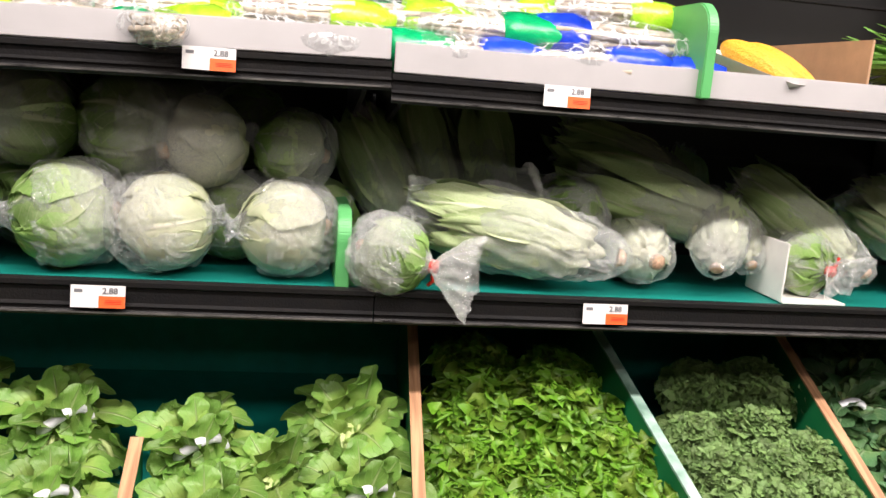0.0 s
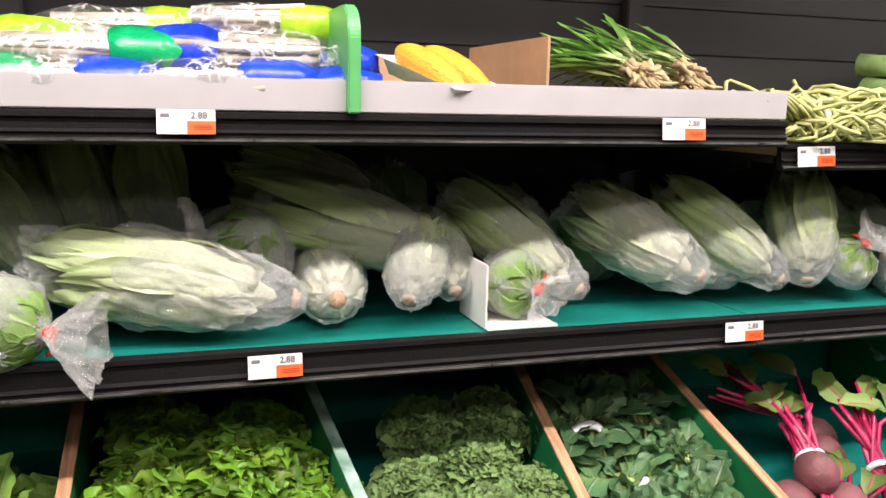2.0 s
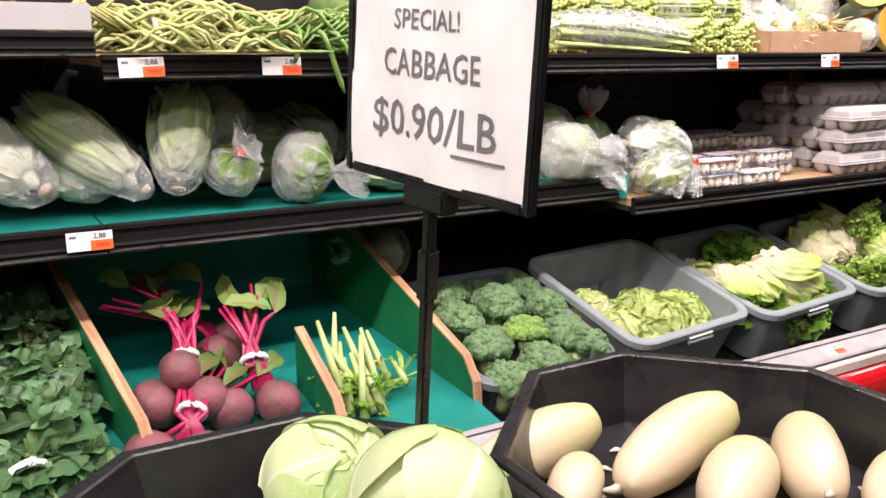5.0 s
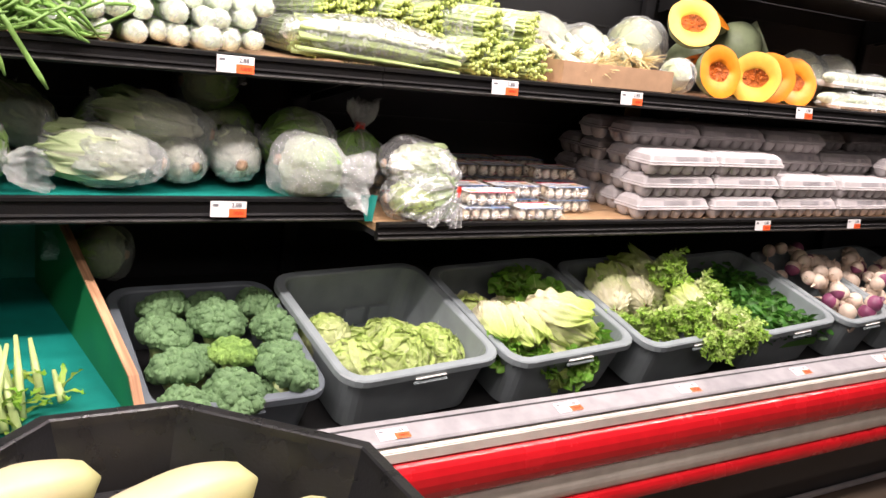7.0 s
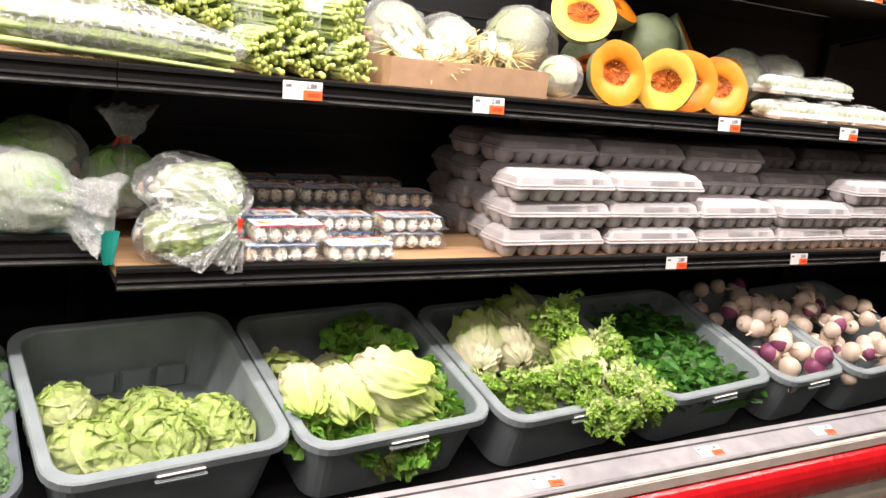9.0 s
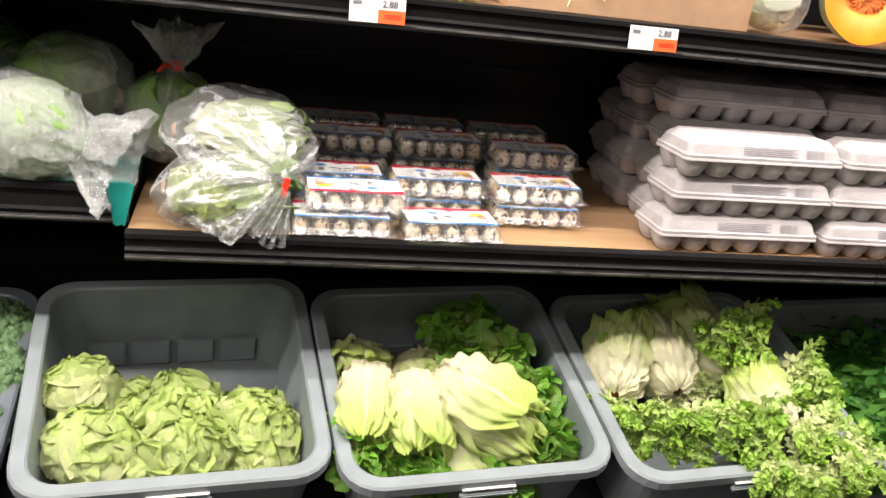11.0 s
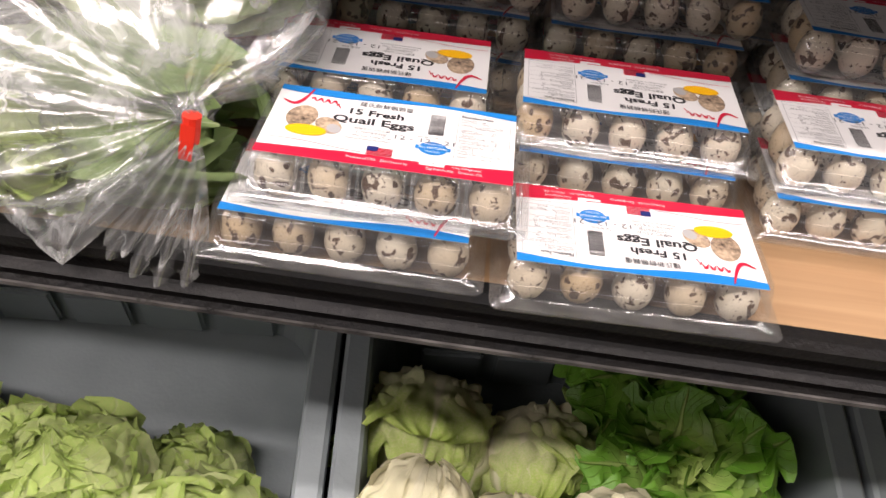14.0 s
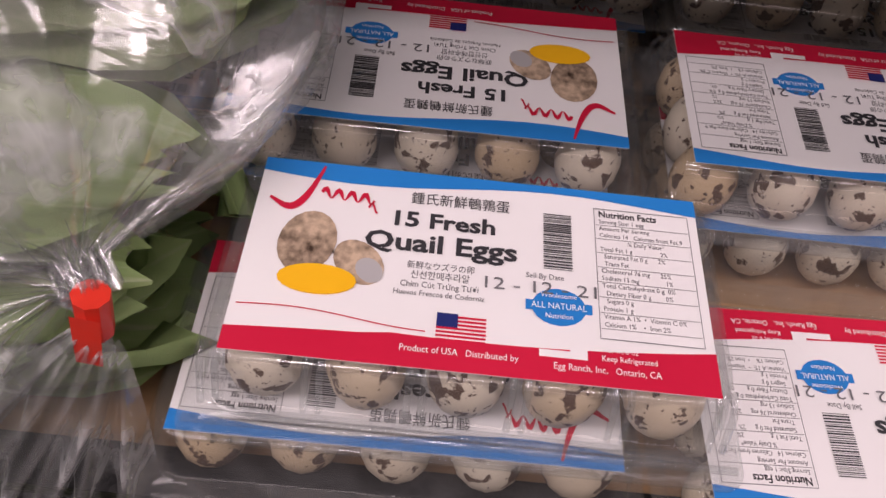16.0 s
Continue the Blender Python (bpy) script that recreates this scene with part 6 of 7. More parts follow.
def cstack(x, y, n, yaw=0, z0=0):
    for k in range(z0, z0 + n):
        copy_thing(ct, pose(x + rng.normal(0, 0.006), y + rng.normal(0, 0.004), ZE - 0.004 + 0.0645 * k, 0, 0, yaw + rng.normal(0, 1.2)))


cstack(3.400, 1.41, 2, 1, 1)
cstack(3.70, 1.412, 3)
cstack(4.00, 1.412, 2)
cstack(4.30, 1.412, 2)
cstack(4.60, 1.412, 3)
cstack(4.91, 1.412, 2)
for i in range(6):
    cstack(3.430 + 0.302 * i, 1.525, 4 if i < 3 else 3)
    cstack(3.415 + 0.302 * i, 1.637, 4)
    cstack(3.430 + 0.302 * i, 1.748, 3)
part_card = thing("cardboard_sheet", "brown cardboard sheet behind the cartons", "cardboard")
part("sheet", box(3.56, 3.86, 1.80, 1.806, ZE, ZE + 0.30), CARD, part_card)

# ---------------- lower tier: loose greens ----------------


def slope_z(y):
    return 0.648 + 0.49 * (y - 1.19)


def green_bunch(name, lab, cat, leafm, n, L, Wd, ruff, freq, lobes, nu, nv, band=True, spread=(10, 75), stems=12, up=0.0):
    t = thing(name, lab, cat, name + "es")
    a = Acc()
    for j in range(n):
        az = rng.uniform(0, 360)
        el = rng.uniform(*spread)
        l = rng.uniform(*L)
        vs, fs, uv = leaf(l, rng.uniform(*Wd), rng.uniform(0.3, 1.5), rng.uniform(0.0, 0.6), ruff, freq, 0.10, nu, nv, lobes)
        if up:
            q = math.radians(az) + 1.571
            c = math.cos(math.radians(el))
            a.add(vs, fs, uv, pose(up * c * math.cos(q), 1.15 * up * c * math.sin(q), 0.75 * up * math.sin(math.radians(el)), min(85, el + rng.normal(10, 22)), rng.normal(0, 35), az + rng.normal(0, 40)))
        else:
            a.add(vs, fs, uv, pose(rng.normal(0, 0.022), rng.normal(0, 0.03), rng.normal(0, 0.014), el, rng.normal(0, 25), az))
    piece("leaves", a, leafm, t)
    if stems:
        a = Acc()
        for j in range(stems):
            x = rng.normal(0, 0.014)
            a.add(*tube([(x * 0.6, 0.03, 0.035), (x, -0.03, 0.038 + rng.normal(0, 0.006)), (x * 2.1, -0.085 + rng.normal(0, 0.01), 0.012 + rng.normal(0, 0.008)), (x * 2.6, -0.125 + rng.normal(0, 0.015), -0.025)], [0.004, 0.005, 0.0055, 0.005], 6))
        piece("stalks", a, STALK, t, "pale green stalks")
    if band:
        P = [(0.046 * math.cos(q), -0.045 + 0.006 * math.sin(2 * q), 0.034 + 0.042 * math.sin(q)) for q in np.linspace(-0.2, 3.4, 18)]
        vs, fs, uv = tube(P, 0.007, 7)
        vs[:, 1] = (vs[:, 1] + 0.045) * 1.7 - 0.045
        piece("band", Acc().add(vs, fs, uv), WHITEBAND, t, "white paper band")
    return t


def fill(kinds, spots):
    first = set()
    for k, x, y, dz, tilt, yaw, s in spots:
        m = Matrix.Translation((x, y, slope_z(y) + dz)) @ pose(0, 0, 0, tilt, 0, yaw) @ Matrix.Diagonal((s, s, s, 1))
        if k in first:
            c = copy_thing(kinds[k], m)
            c.matrix_world = m
        else:
            kinds[k].matrix_world = m
            first.add(k)


COL = "dark green collard bunch tied with a white band"
coll = [green_bunch("collard_bunch", COL, "greens", COLLARD, 60, (0.08, 0.16), (0.055, 0.10), 0.009, 2.0, 0.05, 15, 11, True, (5, 70), 26), green_bunch("collard_bunch", COL, "greens", COLLARD, 60, (0.07, 0.14), (0.05, 0.085), 0.010, 2.2, 0.08, 15, 11, False, (5, 70), 20)]
spots = []
for x, y, yaw in ((-0.47, 1.36, 8), (-0.62, 1.36, -10), (-0.50, 1.50, 30), (-0.66, 1.52, 0), (-0.27, 1.44, 15), (-0.14, 1.36, -25), (-0.01, 1.35, 10), (-0.02, 1.46, -12), (-0.24, 1.29, 5), (-0.08, 1.27, 20), (-0.52, 1.25, 0)):
    spots.append((len(spots) % 2, x, y, -0.075 + rng.normal(0, 0.01), 24, yaw, rng.uniform(0.75, 0.95)))
young = [green_bunch("collard_bunch", "fresh bright green leafy bunch with pale stalks", "greens", COLLARDL, 70, (0.07, 0.13), (0.045, 0.075), 0.007, 2.4, 0.0, 14, 9, k == 0, (5, 80), 26) for k in range(2)]
fill(young, spots)
spots = []
for x, y, yaw in ((0.94, 1.30, 10), (1.10, 1.36, -14), (0.98, 1.42, 22), (1.12, 1.47, 0), (0.96, 1.54, -20), (1.08, 1.58, 14), (1.04, 1.26, -5), (1.12, 1.24, 12), (0.94, 1.22, 0), (1.06, 1.68, 0)):
    spots.append((len(spots) % 2, x, y, -0.085 + rng.normal(0, 0.01), 24, yaw, rng.uniform(0.7, 0.85)))
fill(coll, spots)
MUS = "bright yellow-green curly mustard greens in a bunch"
must = [green_bunch("mustard_bunch", MUS, "greens", MUSTARD, 210, (0.04, 0.075), (0.04, 0.062), 0.015, 2.8, 0.14, 17, 11, False, (0, 88), 0, 0.052) for _ in range(2)]
spots = []
for x, y in ((0.17, 1.30), (0.29, 1.28), (0.42, 1.30), (0.18, 1.40), (0.30, 1.38), (0.42, 1.40), (0.20, 1.50), (0.34, 1.49), (0.44, 1.50), (0.16, 1.20), (0.30, 1.19), (0.44, 1.20), (0.22, 1.60), (0.38, 1.60)):
    spots.append((len(spots) % 2, x, y, -0.09 + rng.normal(0, 0.015), 24, rng.uniform(-60, 60), rng.uniform(0.85, 1.0)))
fill(must, spots)
KAL = "tightly curled dark green kale bunch"
kale = [green_bunch("kale_bunch", KAL, "kale", KALE, 430, (0.022, 0.042), (0.024, 0.038), 0.011, 2.2, 0.0, 11, 9, False, (0, 88), 0, 0.062) for _ in range(2)]
spots = []
for x, y in ((0.60, 1.28), (0.71, 1.30), (0.80, 1.29), (0.62, 1.37), (0.73, 1.38), (0.81, 1.40), (0.62, 1.48), (0.74, 1.47), (0.66, 1.57), (0.78, 1.57), (0.66, 1.20), (0.78, 1.20)):
    spots.append((len(spots) % 2, x, y, -0.08 + rng.normal(0, 0.012), 24, rng.uniform(-40, 40), rng.uniform(0.8, 0.95)))
fill(kale, spots)


# ---------------- beets and fennel stalks ----------------
def beet_bunch(seed):
    t = thing("beet_bunch", "earthy red beets with magenta stems tied by a white band", "beets", "beet bunches")
    for dx, dy, dz, r in ((-0.058, -0.05, 0.0, 0.048), (0.035, -0.055, 0.005, 0.045), (-0.01, -0.02, 0.05, 0.040))[: 3 if seed == 0 else 2]:
        vs, fs, uv = ball(14, 18, (r, r, r * 0.95))
        vs = wob(vs, 25, 0.004, seed + dx)
        a = Acc().add(vs, fs, uv).add(*tube([(0, 0, -r * 0.9), (0.004, 0, -r * 1.2), (0.012, 0, -r * 1.7)], [0.008, 0.004, 0.001], 6))
        piece("beet", a, BEET, t, m=pose(dx, dy, dz, -50 + rng.normal(0, 15), rng.normal(0, 20), rng.uniform(-40, 40)))
    a, lv = Acc(), Acc()
    for j in range(13):
        x1, z1 = rng.normal(0, 0.05), rng.uniform(0.03, 0.08)
        end = np.array([x1, 0.13 + rng.normal(0, 0.03), z1 + 0.02])
        piece("stem", Acc().add(*tube([(rng.normal(0, 0.03), -0.03, 0.02), (rng.normal(0, 0.012), 0.02, 0.045), (x1 * 0.6, 0.10, z1 * 0.8 + 0.02), end], [0.0065, 0.0055, 0.0052, 0.003], 6)), BEETSTEM, t)
        if j % 3 == 0:
            vs, fs, uv = leaf(rng.uniform(0.07, 0.11), 0.045, 0.8, 0.4, 0.005, 3)
            lv.add(vs, fs, uv, pose(*end, 20, rng.normal(0, 30), rng.normal(0, 40)))
    piece("leaves", lv, BEETLEAF, t, "torn green leaves")
    vs, fs, uv = tube([(0.024 * math.cos(q), 0.022, 0.045 + 0.018 * math.sin(q)) for q in np.linspace(0, 6.28, 16)], 0.006, 6)
    piece("band", Acc().add(vs, fs, uv), WHITEBAND, t, "white paper band")
    return t


for k, (x, y, z, yaw, tilt) in enumerate(((1.335, 1.36, 0.672, -12, 20), (1.46, 1.33, 0.655, -8, 30), (1.31, 1.24, 0.610, -30, 10), (1.40, 1.50, 0.70, 60, 15))):
    b = beet_bunch(k)
    b.matrix_world = pose(x, y, z, tilt, 0, yaw)
fen = thing("fennel_stalks", "loose pale green fennel stalks with feathery ends", "fennel")
b = Acc()
for j in range(12):
    x, y = rng.uniform(1.60, 1.78), rng.uniform(1.20, 1.30)
    d = np.array([rng.normal(-0.01, 0.03), rng.uniform(0.05, 0.10), rng.uniform(0.06, 0.15) * (1.25 - (x - 1.60) * 4)])
    p = np.array([x, y, slope_z(y) - 0.075])
    piece("stalk", Acc().add(*tube([p, p + d * 0.5, p + d], [0.009, 0.008, 0.004], 7)), STALK, fen)
    for i in range(5):
        vs, fs, uv = leaf(0.06, 0.012, 0.6, 0.2, 0.004, 4)
        b.add(vs, fs, uv, pose(*(p + d * rng.uniform(0, 0.4)), rng.uniform(0, 60), 0, rng.uniform(0, 360)))
piece("fronds", b, MUSTARD, fen, "feathery green fronds")
round_bagged("cabbage", 1.90, 1.66, 0.80, 0.06, 0, 10, 0, 1, FILMD)


# ---------------- grey bins ----------------
def bin_box(x0, x1, material, lab, yf=1.176, zf=0.633, length=0.45, depth=0.165, skew=4.5):
    t = thing("plastic_bin", lab, "bin", "grey produce bins")
    w = x1 - x0
    a = Acc()
    R = 0.045
    loft(a, [round_rect(w - 0.088, length - 0.088, R, -depth + 0.004, 6), round_rect(w - 0.055, length - 0.055, R, -0.03, 6), round_rect(w - 0.050, length - 0.050, R, -0.003, 6), round_rect(w - 0.044, length - 0.044, R, 0.0, 6), round_rect(w - 0.010, length - 0.010, R + 0.012, 0.0, 6), round_rect(w - 0.003, length - 0.003, R + 0.015, -0.003, 6), round_rect(w - 0.002, length - 0.002, R + 0.015, -0.018, 6), round_rect(w - 0.012, length - 0.012, R + 0.01, -0.019, 6),
             round_rect(w - 0.040, length - 0.040, R, -0.021, 6), round_rect(w - 0.075, length - 0.075, R, -depth, 6)], True)
    n = 24
    a.f.append(tuple(range(n - 1, -1, -1)))
    a.mi.append(0)
    piece("body", a, material, t, smooth=False)
    for k in range(4):
        part("floor_rib", box(-w / 2 + 0.07 + k * (w - 0.14) / 4, -w / 2 + 0.07 + (k + 1) * (w - 0.14) / 4 - 0.012, length / 2 - 0.050, length / 2 - 0.043, -depth + 0.006, -depth + 0.062, 0.003), material, t)
    part("handle", box(-0.045, 0.045, -length / 2 - 0.007, -length / 2 + 0.002, -0.030, -0.022, 0.002), material, t, "moulded grip")
    part("label_slot", box(-0.042, 0.042, -length / 2 - 0.0035, -length / 2 + 0.001, -0.0165, -0.013, 0.0008), FOAM if material is BINGREY else STEEL, t)
    t.matrix_world = Matrix.Translation(((x0 + x1) / 2 - 0.012, yf, zf)) @ pose(0, 0, 0, 16, 0, 0) @ Matrix.Translation((0, length / 2, 0)) @ pose(0, 0, 0, 0, 0, skew)
    return t


GB = "grey plastic tote bin, tilted forward, holding "
bin_box(1.905, 2.298, BINDARK, "dark " + GB + "broccoli", zf=0.608, skew=1.0)
bin_box(2.303, 2.741, BINGREY, GB + "butter lettuce")
bin_box(2.744, 3.182, BINGREY, GB + "escarole")
bin_box(3.188, 3.630, BINGREY, GB + "curly endive")
bin_box(3.634, 4.050, BINGREY, GB + "dark green herbs")
bin_box(4.056, 4.340, BINGREY, "narrow " + GB + "turnips")
bin_box(4.346, 4.78, BINGREY, GB + "turnips")


def in_bin(y, d):
    return 0.633 + 0.287 * (y - 1.176) - d


def put_head(kind, name, lab, cat, x, y, d, r, tx, ty, rz, v, sz=1.0):
    t = thing(name, lab, cat, name + "s")
    put_leaves(HEADS[kind][v % len(HEADS[kind])], t, Matrix.Diagonal((r, r, r * sz, 1)) @ Matrix.Translation((0, 0, -EL[kind])))
    y = max(y, 1.225 + 0.3 * d + r * (0.95 if kind == "lettuce" else 1.25))
    t.matrix_world = pose(x, y, in_bin(y, max(0.01, d - 0.025)), tx, ty, rz)
    return t


LB = "loose head of pale green butter lettuce"
for k, (x, y, d, r) in enumerate(((2.365, 1.415, 0.085, 0.054), (2.395, 1.305, 0.085, 0.058), (2.460, 1.405, 0.11, 0.050), (2.515, 1.385, 0.085, 0.057), (2.535, 1.290, 0.075, 0.060), (2.635, 1.350, 0.095, 0.058), (2.465, 1.290, 0.12, 0.050), (2.640, 1.275, 0.12, 0.048), (2.595, 1.43, 0.15, 0.05))):
    put_head("lettuce", "lettuce_head", LB, "lettuce", x, y, d + 0.01, r * 1.10, rng.uniform(-5, 45), rng.uniform(-35, 35), rng.uniform(0, 360), k)
EB = "head of escarole with creamy base and green leaf tips"
# stalk end (x, y, height over the rim plane), leafy end, radius
for k, (a, b, r) in enumerate((((2.925, 1.375, 0.005), (3.050, 1.265, -0.015), 0.060), ((2.880, 1.385, -0.005), (2.880, 1.265, -0.045), 0.050), ((2.810, 1.400, 0.0), (2.795, 1.285, -0.05), 0.048),
                               ((2.805, 1.520, -0.085), (2.80, 1.42, -0.06), 0.055), ((2.905, 1.515, -0.095), (2.915, 1.42, -0.075), 0.050), ((2.90, 1.32, -0.09), (2.99, 1.25, -0.10), 0.05))):
    t = thing("escarole", EB, "escarole", "escaroles")
    p, q = (Vector((c[0], c[1], in_bin(c[1], -c[2]))) for c in (a, b))
    t.matrix_world = axis_pose(p, q) @ pose(0, 0, 0, 0, 0, 70 * k)
    put_leaves(HEADS["escarole"][k % 3], t, Matrix.Diagonal((r, r, (q - p).length / (2 * EL["escarole"]), 1)))
crest = [green_bunch("escarole", "loose ruffled green escarole leaves heaped in the bin", "escarole", FRILL, 70, (0.06, 0.10), (0.055, 0.085), 0.011, 2.2, 0.10, 17, 11, False, (0, 80), 0, 0.030) for _ in range(2)]
for k, (x, y, d, tx, rz, sc) in enumerate(((3.025, 1.455, 0.065, 20, 0, 0.95), (3.07, 1.38, 0.05, 10, 90, 0.75), (2.785, 1.300, 0.06, 30, 40, 0.70), (3.09, 1.285, 0.075, 30, 200, 0.75), (2.89, 1.245, 0.085, 40, 130, 0.62), (3.00, 1.53, 0.06, 0, 60, 0.9), (3.0, 1.235, 0.08, 40, 300, 0.6))):
    m = pose(x, y, in_bin(y, d), tx, 0, rz) @ Matrix.Diagonal((sc, sc, sc, 1))
    if k < 2:
        crest[k].matrix_world = m
    else:
        copy_thing(crest[k % 2], m).matrix_world = m


def frisee(v):
    t = thing("curly_endive", "frilly yellow-green curly endive spilling over the bin", "endive", "curly endives")
    a = Acc()
    for j in range(34):
        l, az, el, dr = rng.uniform(0.09, 0.15), rng.normal(0, 0.85), rng.uniform(0.1, 1.2), rng.uniform(0.8, 2.0)
        q = np.linspace(0, 1, 15)
        ang = el - dr * q
        st = l / 15
        run, rise = np.cumsum(np.cos(ang)) * st, np.cumsum(np.sin(ang)) * st
        x0 = rng.normal(0, 0.015)
        P = np.stack([x0 + run * np.sin(az) + 0.006 * np.sin(9 * q + j), run * np.cos(az), rise], 1)
        a.add(*grid(15, 3, lambda u, v: np.stack([P[:, 0:1] + v * 0.006 * np.cos(az), P[:, 1:2] - v * 0.006 * np.sin(az), P[:, 2:3] + 0 * v], -1)))
        for k in range(2, 15):
            for sd in (-1, 1):
                for rp in range(1 + k % 2):
                    w = 0.35 + 0.65 * math.sin(math.pi * (0.15 + 0.7 * q[k]))
                    vs, fs, uv = leaf(rng.uniform(0.020, 0.034) * w, rng.uniform(0.011, 0.019) * w, rng.uniform(-0.6, 1.4), rng.uniform(-0.3, 0.8), 0.0035, 2.2, 0.05, 6, 5)
                    uv = uv * np.array([0.25, 1.0]) + np.array([0.12 + 0.6 * q[k], 0.0])
                    a.add(vs, fs, uv, pose(*P[k], rng.normal(18, 28), rng.normal(0, 35), -math.degrees(az) + sd * rng.uniform(20, 85)))
    piece("fronds", a, FRISEE, t)
    return t


fr = [frisee(0), frisee(1)]
fill_pos = [(0, 3.30, 1.43, 0.03, 0, 60, 1.0), (1, 3.40, 1.45, 0.0, 10, -40, 1.0), (0, 3.47, 1.46, -0.04, 0, 200, 1.05), (1, 3.34, 1.31, 0.03, 0, 170, 1.0), (0, 3.43, 1.29, 0.0, 0, 190, 1.0), (1, 3.53, 1.26, 0.0, -20, 200, 1.0), (0, 3.56, 1.38, 0.0, 0, 250, 1.0), (1, 3.27, 1.33, 0.05, 0, 140, 0.9), (0, 3.40, 1.38, 0.05, 0, 10, 1.0), (1, 3.56, 1.20, -0.01, -30, 210, 0.9), (0, 3.48, 1.19, 0.0, -30, 160, 0.9)]
seen_k = set()
for k, x, y, d, tx, rz, s in fill_pos:
    s *= 0.76
    m = pose(x, y, in_bin(y, d), tx, 0, rz) @ Matrix.Diagonal((s, s, s, 1))
    if k in seen_k:
        copy_thing(fr[k], m).matrix_world = m
    else:
        fr[k].matrix_world = m
        seen_k.add(k)
for x, y, r, v in ((3.26, 1.43, 0.052, 0), (3.345, 1.44, 0.052, 1), (3.44, 1.49, 0.058, 2), (3.50, 1.33, 0.045, 0)):
    put_head("escarole", "endive_heart", "creamy white heart of curly endive", "endive", x, y, 0.0, r, -70, rng.uniform(-30, 30), rng.uniform(-30, 30), v)

herbs = thing("herb_pile", "heap of small dark green herb leaves in the bin", "herbs", kind="stuff")
a = Acc()
for j in range(750):
    x, y = rng.uniform(3.68, 4.01), rng.uniform(1.21, 1.56)
    vs, fs, uv = leaf(rng.uniform(0.025, 0.05), rng.uniform(0.012, 0.024), rng.uniform(0, 1.2), 0.3, 0.002, 2, 0.1, 5, 3)
    a.add(vs, fs, uv, pose(x, y, in_bin(y, 0.055 + rng.uniform(-0.02, 0.03) - 0.03 * math.exp(-((x - 3.84) / 0.1) ** 2)), rng.uniform(-10, 50), rng.normal(0, 30), rng.uniform(0, 360)))
piece("leaves", a, CILANTRO, herbs)
part("heap_core", box(-0.17, 0.17, -0.17, 0.17, -0.05, 0.03, 0.03), CILANTRO, herbs, m=pose(3.845, 1.385, in_bin(1.385, 0.075), 16, 0, 0))

vs, fs, uv = ball(12, 14, (0.028, 0.028, 0.026), lambda tt: 1 - 0.15 * tt)
tw = Acc().add(vs, fs, uv).add(*tube([(0, 0, -0.024), (0, 0, -0.036), (0.004, 0, -0.05)], [0.006, 0.003, 0.001], 5))
turnip_body = tw.mesh("root", TURNIP)
vs, fs, uv = ball(8, 14, (0.0286, 0.0286, 0.0268), lambda tt: 1 - 0.15 * tt)
keep = [f for f in fs if min(f) >= 14 * 4]
turnip_top = Acc().add(vs, keep, uv).mesh("crown", PURPLE)
for j in range(110):
    x, y = rng.uniform(4.10, 4.72), rng.uniform(1.21, 1.58)
    if 4.31 < x < 4.375:
        continue
    t = thing("turnip", "small cream turnip with a purple crown", "turnip", "turnips")
    s = rng.uniform(0.85, 1.15)
    piece("root", turnip_body, None, t)
    if rng.uniform() < 0.3:
        piece("crown", turnip_top, None, t, "purple crown")
    t.matrix_world = pose(x, y, in_bin(y, rng.choice([0.0, 0.035, -0.035]) + 0.01), rng.uniform(0, 360), rng.uniform(0, 360), 0) @ Matrix.Diagonal((s, s, s, 1))


# ---------------- broccoli ----------------
def broccoli(v, material):
    t = thing("broccoli_head", "dark green broccoli crown with tight florets" if material is BROC else "bright young green broccoli crown", "broccoli", "broccoli heads")
    a = Acc()
    dirs = [(0, 0, 1)] + [(math.sin(e) * math.cos(q + e), math.sin(e) * math.sin(q + e), math.cos(e)) for e, n in ((0.62, 6), (1.12, 9)) for q in np.linspace(0, 6.28, n, endpoint=False)]
    for d in dirs:
        rr = rng.uniform(0.019, 0.026)
        vs, fs, uv = ball(9, 13, (rr, rr, rr))
        vs = wob(vs, 190, 0.0035, v + d[0])
        ctr = np.array(d) * np.array([0.046, 0.046, 0.036]) * rng.uniform(0.93, 1.06)
        a.add(vs + ctr, fs, uv)
        for i in range(15):
            e = rng.normal(0, 1, 3) + np.array(d) * 1.2
            e /= np.linalg.norm(e)
            q = rr * rng.uniform(0.24, 0.34)
            vs, fs, uv = ball(6, 8, (q, q, q))
            a.add(wob(vs, 400, 0.002, i) + ctr + e * rr * 0.86, fs, uv)
    piece("crown", a, material, t)
    piece("stem", Acc().add(*tube([(0, 0, -0.058), (0, 0, -0.04), (0, 0, 0.0)], [0.016, 0.018, 0.034], 10)), STALK, t, "pale green stem")
    return t


